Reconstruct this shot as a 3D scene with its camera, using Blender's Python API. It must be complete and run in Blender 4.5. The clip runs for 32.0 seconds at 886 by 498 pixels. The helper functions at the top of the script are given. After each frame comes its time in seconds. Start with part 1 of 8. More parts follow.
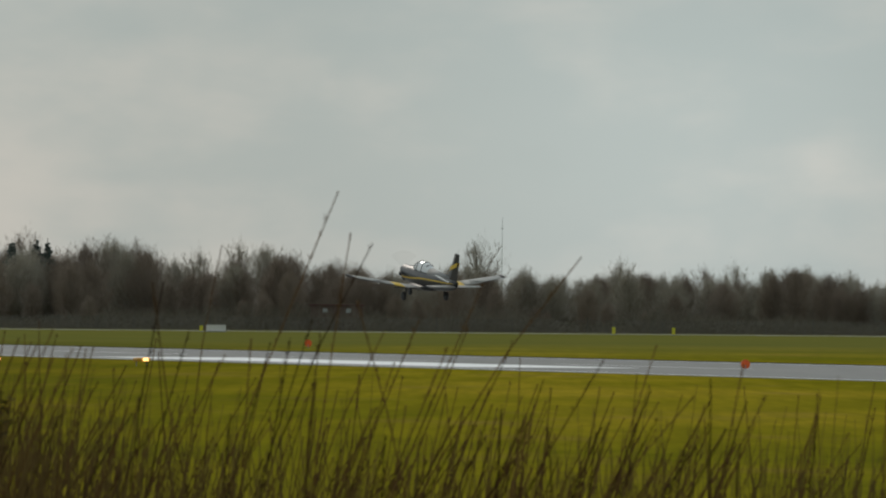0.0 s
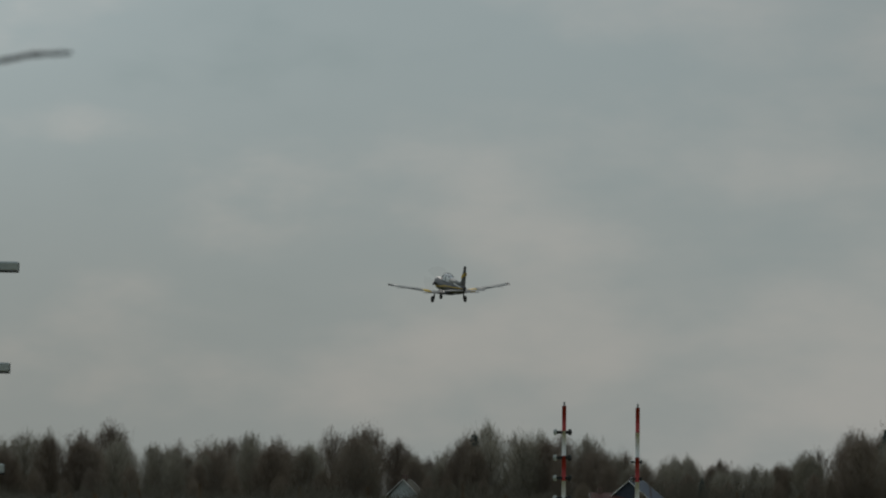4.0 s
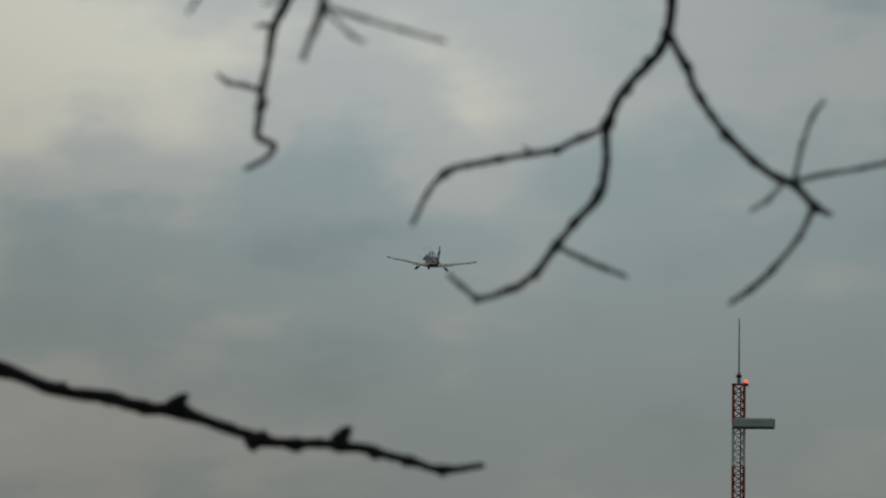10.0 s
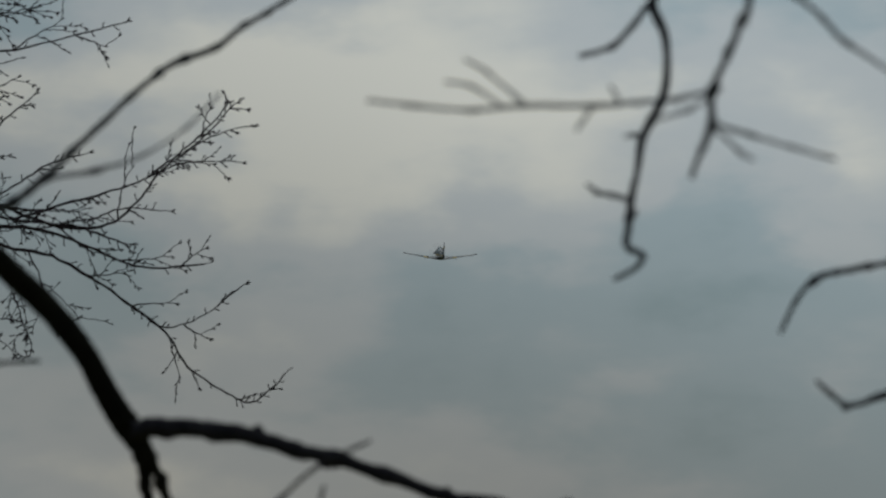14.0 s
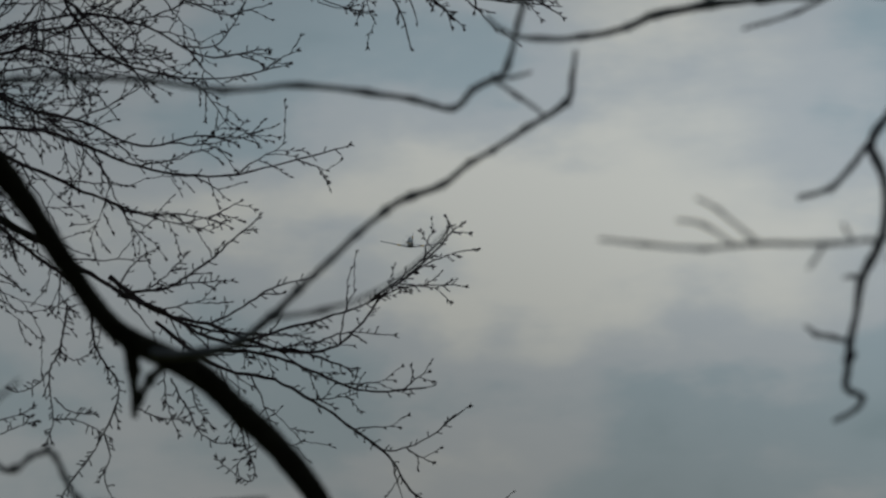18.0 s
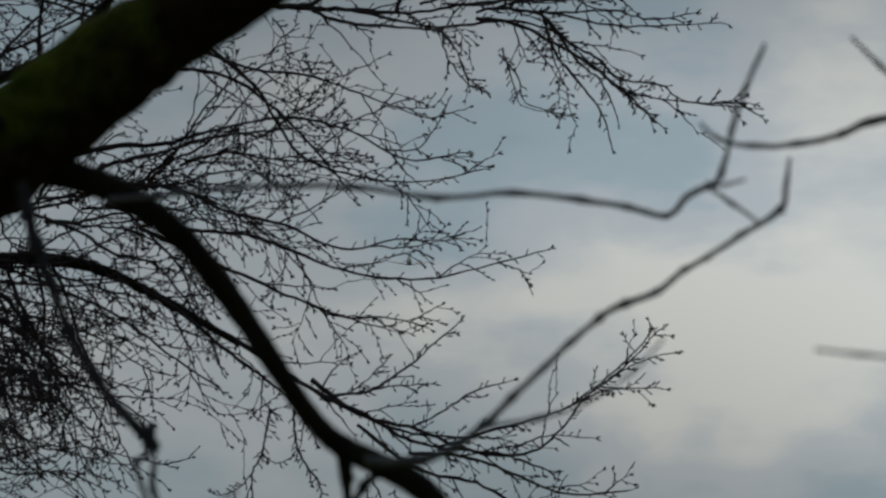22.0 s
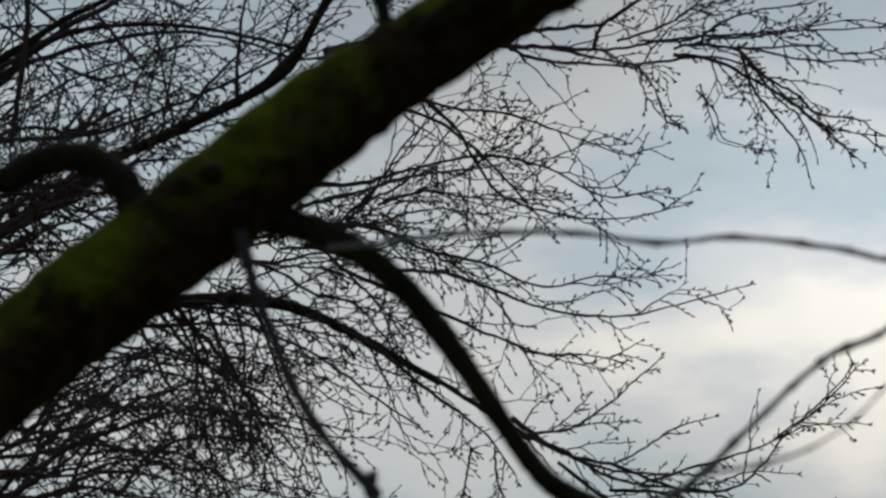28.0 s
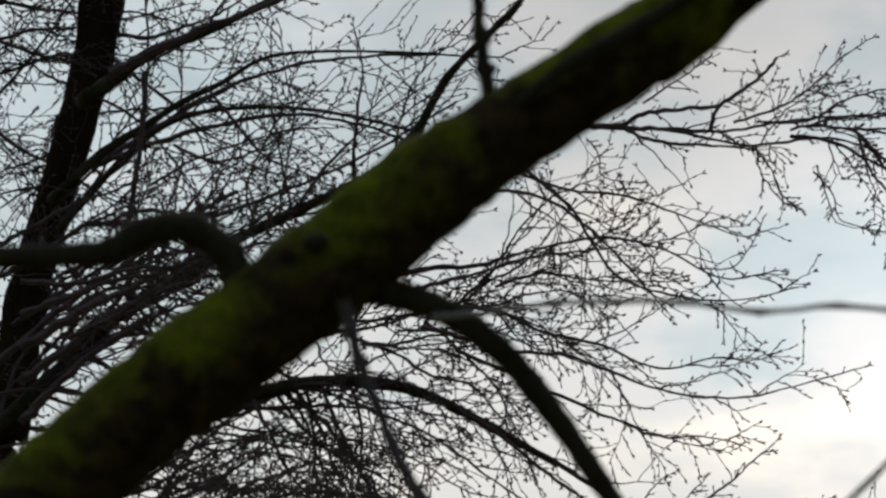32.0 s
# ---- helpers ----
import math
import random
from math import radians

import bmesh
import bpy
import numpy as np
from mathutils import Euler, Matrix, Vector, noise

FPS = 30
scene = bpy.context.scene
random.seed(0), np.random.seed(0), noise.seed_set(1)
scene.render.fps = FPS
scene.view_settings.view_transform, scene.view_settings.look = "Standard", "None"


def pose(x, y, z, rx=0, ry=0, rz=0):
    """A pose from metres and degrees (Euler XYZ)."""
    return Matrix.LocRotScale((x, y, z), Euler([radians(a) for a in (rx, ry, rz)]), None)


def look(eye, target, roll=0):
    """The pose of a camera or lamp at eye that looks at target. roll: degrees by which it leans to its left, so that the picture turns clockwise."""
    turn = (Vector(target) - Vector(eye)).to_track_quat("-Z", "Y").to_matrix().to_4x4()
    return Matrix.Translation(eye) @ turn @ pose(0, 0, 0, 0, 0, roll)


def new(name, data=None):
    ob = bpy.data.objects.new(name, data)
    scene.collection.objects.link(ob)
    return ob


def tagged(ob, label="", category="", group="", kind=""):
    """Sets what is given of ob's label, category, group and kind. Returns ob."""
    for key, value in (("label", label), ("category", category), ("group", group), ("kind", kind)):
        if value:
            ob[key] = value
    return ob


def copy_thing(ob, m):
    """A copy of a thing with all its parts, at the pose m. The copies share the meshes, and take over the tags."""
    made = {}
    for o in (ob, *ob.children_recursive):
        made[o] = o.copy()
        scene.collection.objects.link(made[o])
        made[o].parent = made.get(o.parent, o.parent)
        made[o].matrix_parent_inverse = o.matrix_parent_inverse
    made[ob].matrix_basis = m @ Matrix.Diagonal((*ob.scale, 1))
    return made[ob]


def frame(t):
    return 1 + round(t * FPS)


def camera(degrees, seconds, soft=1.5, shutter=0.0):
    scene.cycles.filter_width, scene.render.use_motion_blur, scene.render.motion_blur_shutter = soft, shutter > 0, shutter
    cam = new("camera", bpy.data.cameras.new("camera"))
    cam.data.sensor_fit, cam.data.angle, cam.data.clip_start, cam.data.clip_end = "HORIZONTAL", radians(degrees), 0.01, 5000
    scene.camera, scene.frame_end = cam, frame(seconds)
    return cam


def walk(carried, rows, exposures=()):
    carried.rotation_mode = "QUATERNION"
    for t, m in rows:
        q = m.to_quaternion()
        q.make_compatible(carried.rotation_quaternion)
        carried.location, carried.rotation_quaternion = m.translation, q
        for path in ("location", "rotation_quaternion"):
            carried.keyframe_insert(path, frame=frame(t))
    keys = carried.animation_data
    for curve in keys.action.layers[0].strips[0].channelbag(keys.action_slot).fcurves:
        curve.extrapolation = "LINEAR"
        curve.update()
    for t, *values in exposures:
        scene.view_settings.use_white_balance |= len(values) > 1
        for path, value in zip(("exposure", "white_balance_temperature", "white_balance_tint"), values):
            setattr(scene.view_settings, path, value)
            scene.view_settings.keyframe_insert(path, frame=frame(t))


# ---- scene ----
# ---------------------------------------------------------------- camera
def aim(x, y, z, turn, tilt, roll):
    """A camera pose: place in metres, turn to the left, tilt up and roll in milliradians."""
    d = 180 / math.pi / 1000
    return pose(x, y, z, 90 + tilt * d, 0, turn * d) @ pose(0, 0, 0, 0, 0, roll * d)


cam = camera(7.0, 32.0, soft=2.1, shutter=0.0)
cam.data.dof.use_dof = True
cam.data.dof.focus_distance = 150.0
cam.data.dof.aperture_fstop = 32
walk(cam, [
    (0.0, aim(0.117, 0.000, 2.999, 0.00, 8.89, 8.66)),
    (0.5, aim(0.118, 0.002, 2.999, 19.16, 10.15, 8.73)),
    (1.0, aim(0.120, 0.005, 2.998, 38.94, 17.89, 8.37)),
    (1.5, aim(0.124, 0.006, 2.996, 51.75, 20.12, 8.78)),
    (2.0, aim(0.121, 0.008, 2.996, 63.78, 19.47, 11.73)),
    (2.5, aim(0.117, 0.010, 3.001, 81.73, 24.06, 11.17)),
    (3.0, aim(0.106, 0.010, 2.998, 97.29, 27.05, 9.74)),
    (3.5, aim(0.110, 0.012, 2.998, 109.64, 29.91, 8.84)),
    (5.5, aim(0.043, 0.004, 2.970, 154.12, 43.17, 6.85)),
    (6.0, aim(0.052, 0.001, 2.957, 164.82, 44.37, 7.50)),
    (6.5, aim(0.030, -0.000, 2.966, 171.02, 46.83, 7.90)),
    (7.0, aim(0.044, 0.001, 2.962, 178.34, 49.28, 7.80)),
    (7.5, aim(0.032, 0.000, 2.960, 182.88, 50.74, 7.76)),
    (8.0, aim(0.035, 0.000, 2.960, 190.54, 53.44, 7.04)),
    (8.5, aim(0.037, 0.000, 2.961, 193.47, 55.34, 6.54)),
    (9.0, aim(0.025, -0.001, 2.956, 205.80, 55.03, 11.67)),
    (9.5, aim(0.032, -0.001, 2.958, 213.00, 53.82, 13.68)),
    (10.0, aim(0.017, 0.000, 2.956, 225.04, 54.49, 8.58)),
    (10.5, aim(0.022, -0.000, 2.953, 231.97, 55.02, 9.02)),
    (11.0, aim(0.018, -0.000, 2.969, 242.51, 55.90, 10.04)),
    (11.5, aim(0.024, -0.000, 2.983, 247.59, 52.55, 7.28)),
    (12.0, aim(0.034, 0.001, 2.989, 254.19, 53.64, 9.09)),
    (12.5, aim(0.012, -0.001, 2.994, 254.23, 52.97, 7.89)),
    (13.0, aim(0.023, 0.001, 3.006, 262.36, 52.79, 5.48)),
    (13.5, aim(0.001, -0.000, 3.013, 268.65, 57.29, 10.92)),
    (14.0, aim(0.019, 0.000, 3.002, 278.06, 61.48, 11.99)),
    (14.5, aim(0.013, -0.000, 3.007, 282.55, 61.37, 13.46)),
    (16.5, aim(0.011, -0.000, 3.007, 298.98, 69.93, 11.36)),
    (17.0, aim(0.021, -0.000, 3.008, 303.49, 73.73, 11.91)),
    (17.5, aim(0.021, 0.000, 3.001, 305.16, 77.56, 9.33)),
    (18.0, aim(0.013, -0.001, 3.019, 308.79, 77.55, 10.09)),
    (18.5, aim(0.018, 0.000, 3.007, 310.13, 80.68, 8.93)),
    (19.0, aim(0.009, 0.000, 3.012, 313.91, 83.75, 13.40)),
    (19.5, aim(0.010, -0.001, 3.019, 317.75, 84.75, 13.26)),
    (20.0, aim(0.010, 0.000, 3.013, 320.36, 84.03, 9.26)),
    (20.5, aim(0.016, 0.000, 3.013, 330.31, 86.08, 8.88)),
    (21.0, aim(0.005, -0.001, 3.020, 331.68, 88.47, 8.92)),
    (21.5, aim(-0.001, -0.000, 3.014, 332.85, 90.14, 9.22)),
    (22.0, aim(-0.003, 0.000, 3.025, 336.40, 91.27, 11.77)),
    (22.5, aim(-0.005, -0.000, 3.021, 340.28, 92.19, 11.93)),
    (23.0, aim(-0.001, 0.001, 3.018, 346.10, 93.44, 9.50)),
    (23.5, aim(-0.009, 0.001, 3.031, 347.64, 92.72, 11.86)),
    (24.0, aim(-0.011, -0.000, 3.028, 349.66, 91.54, 9.75)),
    (24.5, aim(-0.005, 0.001, 3.006, 355.18, 95.40, 11.09)),
    (26.5, aim(-0.035, -0.002, 3.028, 356.41, 94.79, 11.74)),
    (27.0, aim(-0.012, 0.001, 3.022, 362.12, 95.03, 10.57)),
    (27.5, aim(-0.011, 0.001, 3.032, 364.61, 95.56, 6.98)),
    (28.0, aim(-0.030, -0.002, 3.036, 363.15, 95.89, 4.98)),
    (28.5, aim(-0.010, -0.000, 3.024, 365.55, 96.63, 6.67)),
    (29.0, aim(-0.004, 0.000, 3.022, 369.26, 97.88, 11.07)),
    (29.5, aim(-0.017, -0.001, 3.027, 370.97, 98.38, 6.26)),
    (30.0, aim(-0.019, -0.000, 3.023, 372.07, 101.26, 4.43)),
    (30.5, aim(-0.010, 0.000, 3.023, 377.71, 103.62, 8.12)),
    (31.0, aim(-0.022, 0.001, 3.020, 375.38, 103.44, 8.44)),
    (31.5, aim(-0.022, 0.000, 3.023, 378.84, 105.23, 5.11)),
    (32.0, aim(-0.013, 0.001, 3.020, 380.04, 107.66, 4.73)),
], exposures=[
    (0, 0.02, 6760, 13), (1, -0.15, 6600, 12), (2, -0.34, 6520, 12), (3, -0.47, 6400, 13), (6, -0.76, 6560, 11), (7, -0.72, 6500, 11), (9, -0.90, 6450, 9), (11, -1.00, 6200, 10), (14, -1.08, 6030, 10), (17, -1.15, 5980, 11), (20, -1.13, 5900, 11), (22, -0.85, 5930, 12), (24, -0.55, 6050, 14), (26, -0.34, 6160, 15), (27, -0.26, 6160, 15), (28, -0.04, 6270, 16), (30, 0.24, 6450, 17), (32, 0.46, 6620, 18),
])

# ---------------------------------------------------------------- sky and sun
SUN_TURN, SUN_RISE = radians(20), radians(32)


def node(tree, kind, **values):
    n = tree.nodes.new(kind)
    for key, value in values.items():
        if key in n.inputs.keys():
            n.inputs[key].default_value = value
    return n


def math_node(tree, op, a, b=None, clamp=False):
    n = tree.nodes.new("ShaderNodeMath")
    n.operation, n.use_clamp = op, clamp
    for i, v in enumerate((a, b)):
        if v is None:
            continue
        if isinstance(v, (int, float)):
            n.inputs[i].default_value = v
        else:
            tree.links.new(v, n.inputs[i])
    return n.outputs[0]


def ramp(tree, fac, stops, smooth=False):
    n = tree.nodes.new("ShaderNodeValToRGB")
    if smooth:
        n.color_ramp.interpolation = "EASE"
    while len(n.color_ramp.elements) < len(stops):
        n.color_ramp.elements.new(0.5)
    for e, (p, c) in zip(n.color_ramp.elements, stops):
        e.position = p
        e.color = (*c, 1) if len(c) == 3 else c
    tree.links.new(fac, n.inputs[0])
    return n.outputs[0]


def mix(tree, fac, a, b, blend="MIX"):
    n = tree.nodes.new("ShaderNodeMix")
    n.data_type, n.blend_type = "RGBA", blend
    for i, v in ((0, fac), (6, a), (7, b)):
        if isinstance(v, (int, float)):
            n.inputs[i].default_value = v
        elif isinstance(v, tuple):
            n.inputs[i].default_value = (*v, 1)
        else:
            tree.links.new(v, n.inputs[i])
    return n.outputs[2]


def way(turn, rise):
    """The direction that lies so many degrees left of north and above the horizon."""
    a, e = radians(turn), radians(rise)
    return Vector((-math.sin(a) * math.cos(e), math.cos(a) * math.cos(e), math.sin(e)))


def make_world():
    world = bpy.data.worlds.new("overcast_sky")
    scene.world = world
    world.use_nodes = True
    t = world.node_tree
    out = t.nodes["World Output"]
    back = t.nodes["Background"]
    coord = t.nodes.new("ShaderNodeTexCoord").outputs["Generated"]
    sky = t.nodes.new("ShaderNodeTexSky")
    sky.sky_type, sky.sun_disc = "NISHITA", False
    sky.sun_elevation, sky.sun_rotation = SUN_RISE, -SUN_TURN
    clear = mix(t, 1.0, sky.outputs[0], (0.1, 0.1, 0.1), "MULTIPLY")
    # two layers of cloud: broad banks, drawn out level, and soft tufts
    flat = t.nodes.new("ShaderNodeMapping")
    flat.inputs["Scale"].default_value = (1, 1, 1.9)
    flat.inputs["Location"].default_value = (0.3, 0.1, 0.0)
    t.links.new(coord, flat.inputs[0])
    big = node(t, "ShaderNodeTexNoise", Scale=11.0, Detail=2.0, Roughness=0.45)
    fine = node(t, "ShaderNodeTexNoise", Scale=40.0, Detail=4.0, Roughness=0.50)
    t.links.new(flat.outputs[0], big.inputs["Vector"])
    t.links.new(flat.outputs[0], fine.inputs["Vector"])
    lump = math_node(t, "ADD", math_node(t, "MULTIPLY", big.outputs[0], 0.55), math_node(t, "MULTIPLY", fine.outputs[0], 0.45))
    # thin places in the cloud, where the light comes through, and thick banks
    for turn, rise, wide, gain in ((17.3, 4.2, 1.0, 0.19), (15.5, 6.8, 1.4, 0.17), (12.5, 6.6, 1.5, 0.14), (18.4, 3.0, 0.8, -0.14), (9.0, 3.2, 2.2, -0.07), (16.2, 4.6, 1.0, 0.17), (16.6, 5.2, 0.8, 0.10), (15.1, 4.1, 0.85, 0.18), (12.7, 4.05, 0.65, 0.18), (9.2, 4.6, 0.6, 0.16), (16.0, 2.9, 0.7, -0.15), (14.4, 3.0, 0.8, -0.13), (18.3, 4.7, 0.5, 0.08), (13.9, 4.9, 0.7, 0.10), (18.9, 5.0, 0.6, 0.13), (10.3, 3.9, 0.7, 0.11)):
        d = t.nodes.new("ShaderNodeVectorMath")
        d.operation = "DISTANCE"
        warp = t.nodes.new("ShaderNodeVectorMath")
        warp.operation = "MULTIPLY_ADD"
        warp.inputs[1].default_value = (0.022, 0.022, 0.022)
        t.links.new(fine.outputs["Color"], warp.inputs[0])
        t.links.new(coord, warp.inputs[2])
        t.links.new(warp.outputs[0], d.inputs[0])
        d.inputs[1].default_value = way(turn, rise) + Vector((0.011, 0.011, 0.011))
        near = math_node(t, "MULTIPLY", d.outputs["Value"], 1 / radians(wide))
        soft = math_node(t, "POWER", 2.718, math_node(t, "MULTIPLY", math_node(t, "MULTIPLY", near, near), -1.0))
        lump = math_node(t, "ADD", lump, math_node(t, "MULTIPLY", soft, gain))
    # a long bank of cloud in the west, with a puffy, sharp lower edge and a soft top
    flat_way = t.nodes.new("ShaderNodeSeparateXYZ")
    t.links.new(coord, flat_way.inputs[0])
    puffs = node(t, "ShaderNodeTexNoise", Scale=46.0, Detail=2.5, Roughness=0.45)
    t.links.new(coord, puffs.inputs["Vector"])
    high = math_node(t, "ADD", flat_way.outputs[2], math_node(t, "MULTIPLY", math_node(t, "SUBTRACT", puffs.outputs[0], 0.5), 0.040))
    bank = ramp(t, math_node(t, "MULTIPLY", high, 8.0), ((0.38, (0.36, 0.36, 0.36)), (0.475, (0.22, 0.22, 0.22)), (0.565, (0.64, 0.64, 0.64)), (0.63, (0.56, 0.56, 0.56)), (0.80, (0.34, 0.34, 0.34))), True)
    reach = ramp(t, math_node(t, "MULTIPLY", flat_way.outputs[0], -2.5), ((0.40, (0, 0, 0)), (0.56, (1, 1, 1)), (0.78, (1, 1, 1)), (0.86, (0.25, 0.25, 0.25))), True)
    lump = math_node(t, "ADD", lump, math_node(t, "MULTIPLY", math_node(t, "MULTIPLY", math_node(t, "SUBTRACT", bank, 0.36), reach), 0.24))
    # thin level streaks low in the sky
    thin = t.nodes.new("ShaderNodeMapping")
    thin.inputs["Scale"].default_value = (1, 1, 3.4)
    t.links.new(coord, thin.inputs[0])
    streak = node(t, "ShaderNodeTexNoise", Scale=26.0, Detail=4.0, Roughness=0.5, Distortion=0.6)
    t.links.new(thin.outputs[0], streak.inputs["Vector"])
    lump = math_node(t, "ADD", lump, math_node(t, "MULTIPLY", math_node(t, "SUBTRACT", streak.outputs[0], 0.5), 0.18))
    # the cloud is smoother to the right, in the north
    aside = t.nodes.new("ShaderNodeSeparateXYZ")
    t.links.new(coord, aside.inputs[0])
    rugged = math_node(t, "MULTIPLY", math_node(t, "SUBTRACT", -0.11, aside.outputs[0]), 7.0, True)
    rugged = math_node(t, "ADD", math_node(t, "MULTIPLY", rugged, 0.48), 0.42)
    lump = math_node(t, "ADD", math_node(t, "MULTIPLY", math_node(t, "SUBTRACT", lump, 0.5), rugged), 0.5)
    cloud = ramp(t, lump, ((0.30, (0.208, 0.300, 0.320)), (0.46, (0.302, 0.385, 0.404)), (0.58, (0.436, 0.472, 0.466)), (0.76, (0.66, 0.65, 0.56))), True)
    # an overcast sky is three times as bright overhead as at the horizon
    split = t.nodes.new("ShaderNodeSeparateXYZ")
    t.links.new(coord, split.inputs[0])
    up = math_node(t, "MAXIMUM", split.outputs[2], 0.0)
    lift = math_node(t, "ADD", math_node(t, "MULTIPLY", up, 0.7), 1.0)
    # and brighter on the sun's side than opposite
    toward = t.nodes.new("ShaderNodeVectorMath")
    toward.operation = "DOT_PRODUCT"
    t.links.new(coord, toward.inputs[0])
    toward.inputs[1].default_value = way(math.degrees(SUN_TURN), 10)
    lift = math_node(t, "MULTIPLY", lift, math_node(t, "ADD", math_node(t, "MULTIPLY", toward.outputs["Value"], 0.17), 0.83))
    grey = t.nodes.new("ShaderNodeVectorMath")
    grey.operation = "SCALE"
    t.links.new(cloud, grey.inputs[0])
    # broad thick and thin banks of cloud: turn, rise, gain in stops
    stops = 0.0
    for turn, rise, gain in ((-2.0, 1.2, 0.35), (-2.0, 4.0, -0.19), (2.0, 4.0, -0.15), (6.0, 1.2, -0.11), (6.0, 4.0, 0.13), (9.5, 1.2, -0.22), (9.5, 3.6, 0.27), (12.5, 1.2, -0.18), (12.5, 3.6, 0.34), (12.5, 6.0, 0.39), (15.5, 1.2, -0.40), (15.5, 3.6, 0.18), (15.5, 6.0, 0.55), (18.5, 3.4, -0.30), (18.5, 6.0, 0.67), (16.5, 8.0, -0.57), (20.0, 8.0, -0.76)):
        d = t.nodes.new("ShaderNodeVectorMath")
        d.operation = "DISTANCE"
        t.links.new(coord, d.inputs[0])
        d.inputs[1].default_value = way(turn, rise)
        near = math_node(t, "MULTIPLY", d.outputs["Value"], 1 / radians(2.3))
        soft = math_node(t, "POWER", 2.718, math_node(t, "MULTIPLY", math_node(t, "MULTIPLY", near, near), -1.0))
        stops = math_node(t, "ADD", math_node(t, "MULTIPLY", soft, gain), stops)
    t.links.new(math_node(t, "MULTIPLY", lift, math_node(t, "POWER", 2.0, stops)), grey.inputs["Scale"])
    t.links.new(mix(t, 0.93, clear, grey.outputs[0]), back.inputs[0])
    back.inputs[1].default_value = 1.0


make_world()
sun = new("sun", bpy.data.lights.new("sun", "SUN"))
sun.data.energy, sun.data.angle, sun.data.color = 0.9, radians(12), (1.0, 0.95, 0.86)
sun.matrix_world = look((0, 0, 0), -Vector((-math.sin(SUN_TURN) * math.cos(SUN_RISE), math.cos(SUN_TURN) * math.cos(SUN_RISE), math.sin(SUN_RISE))))


# ---------------------------------------------------------------- materials
def material(name, rough=0.6, metal=0.0):
    m = bpy.data.materials.new(name)
    m.use_nodes = True
    b = m.node_tree.nodes["Principled BSDF"]
    b.inputs["Roughness"].default_value, b.inputs["Metallic"].default_value = rough, metal
    return m, m.node_tree, b


def mottled(name, dark, light, scale=8.0, rough=0.7, metal=0.0, bump=0.0, detail=6.0, random_part=0.0, stretch=(1, 1, 1), fine=9.0, gloss=0.5):
    """A surface that goes from dark to light in patches and grain, in object space, with a little relief."""
    m, t, b = material(name, rough, metal)
    b.inputs["Specular IOR Level"].default_value = gloss
    co = t.nodes.new("ShaderNodeTexCoord").outputs["Object"]
    mp = t.nodes.new("ShaderNodeMapping")
    mp.inputs["Scale"].default_value = stretch
    t.links.new(co, mp.inputs[0])
    n1 = node(t, "ShaderNodeTexNoise", Scale=scale, Detail=detail, Roughness=0.6)
    n2 = node(t, "ShaderNodeTexNoise", Scale=scale * fine, Detail=3.0, Roughness=0.6)
    for n in (n1, n2):
        t.links.new(mp.outputs[0], n.inputs["Vector"])
    f = math_node(t, "ADD", math_node(t, "MULTIPLY", n1.outputs[0], 0.65), math_node(t, "MULTIPLY", n2.outputs[0], 0.35))
    if random_part:
        r = t.nodes.new("ShaderNodeObjectInfo").outputs["Random"]
        f = math_node(t, "ADD", f, math_node(t, "MULTIPLY", math_node(t, "SUBTRACT", r, 0.5), random_part))
    t.links.new(ramp(t, f, ((0.32, dark), (0.68, light))), b.inputs["Base Color"])
    if bump:
        bp = node(t, "ShaderNodeBump", Strength=1.0, Distance=bump)
        t.links.new(n2.outputs[0], bp.inputs["Height"])
        t.links.new(bp.outputs[0], b.inputs["Normal"])
    return m


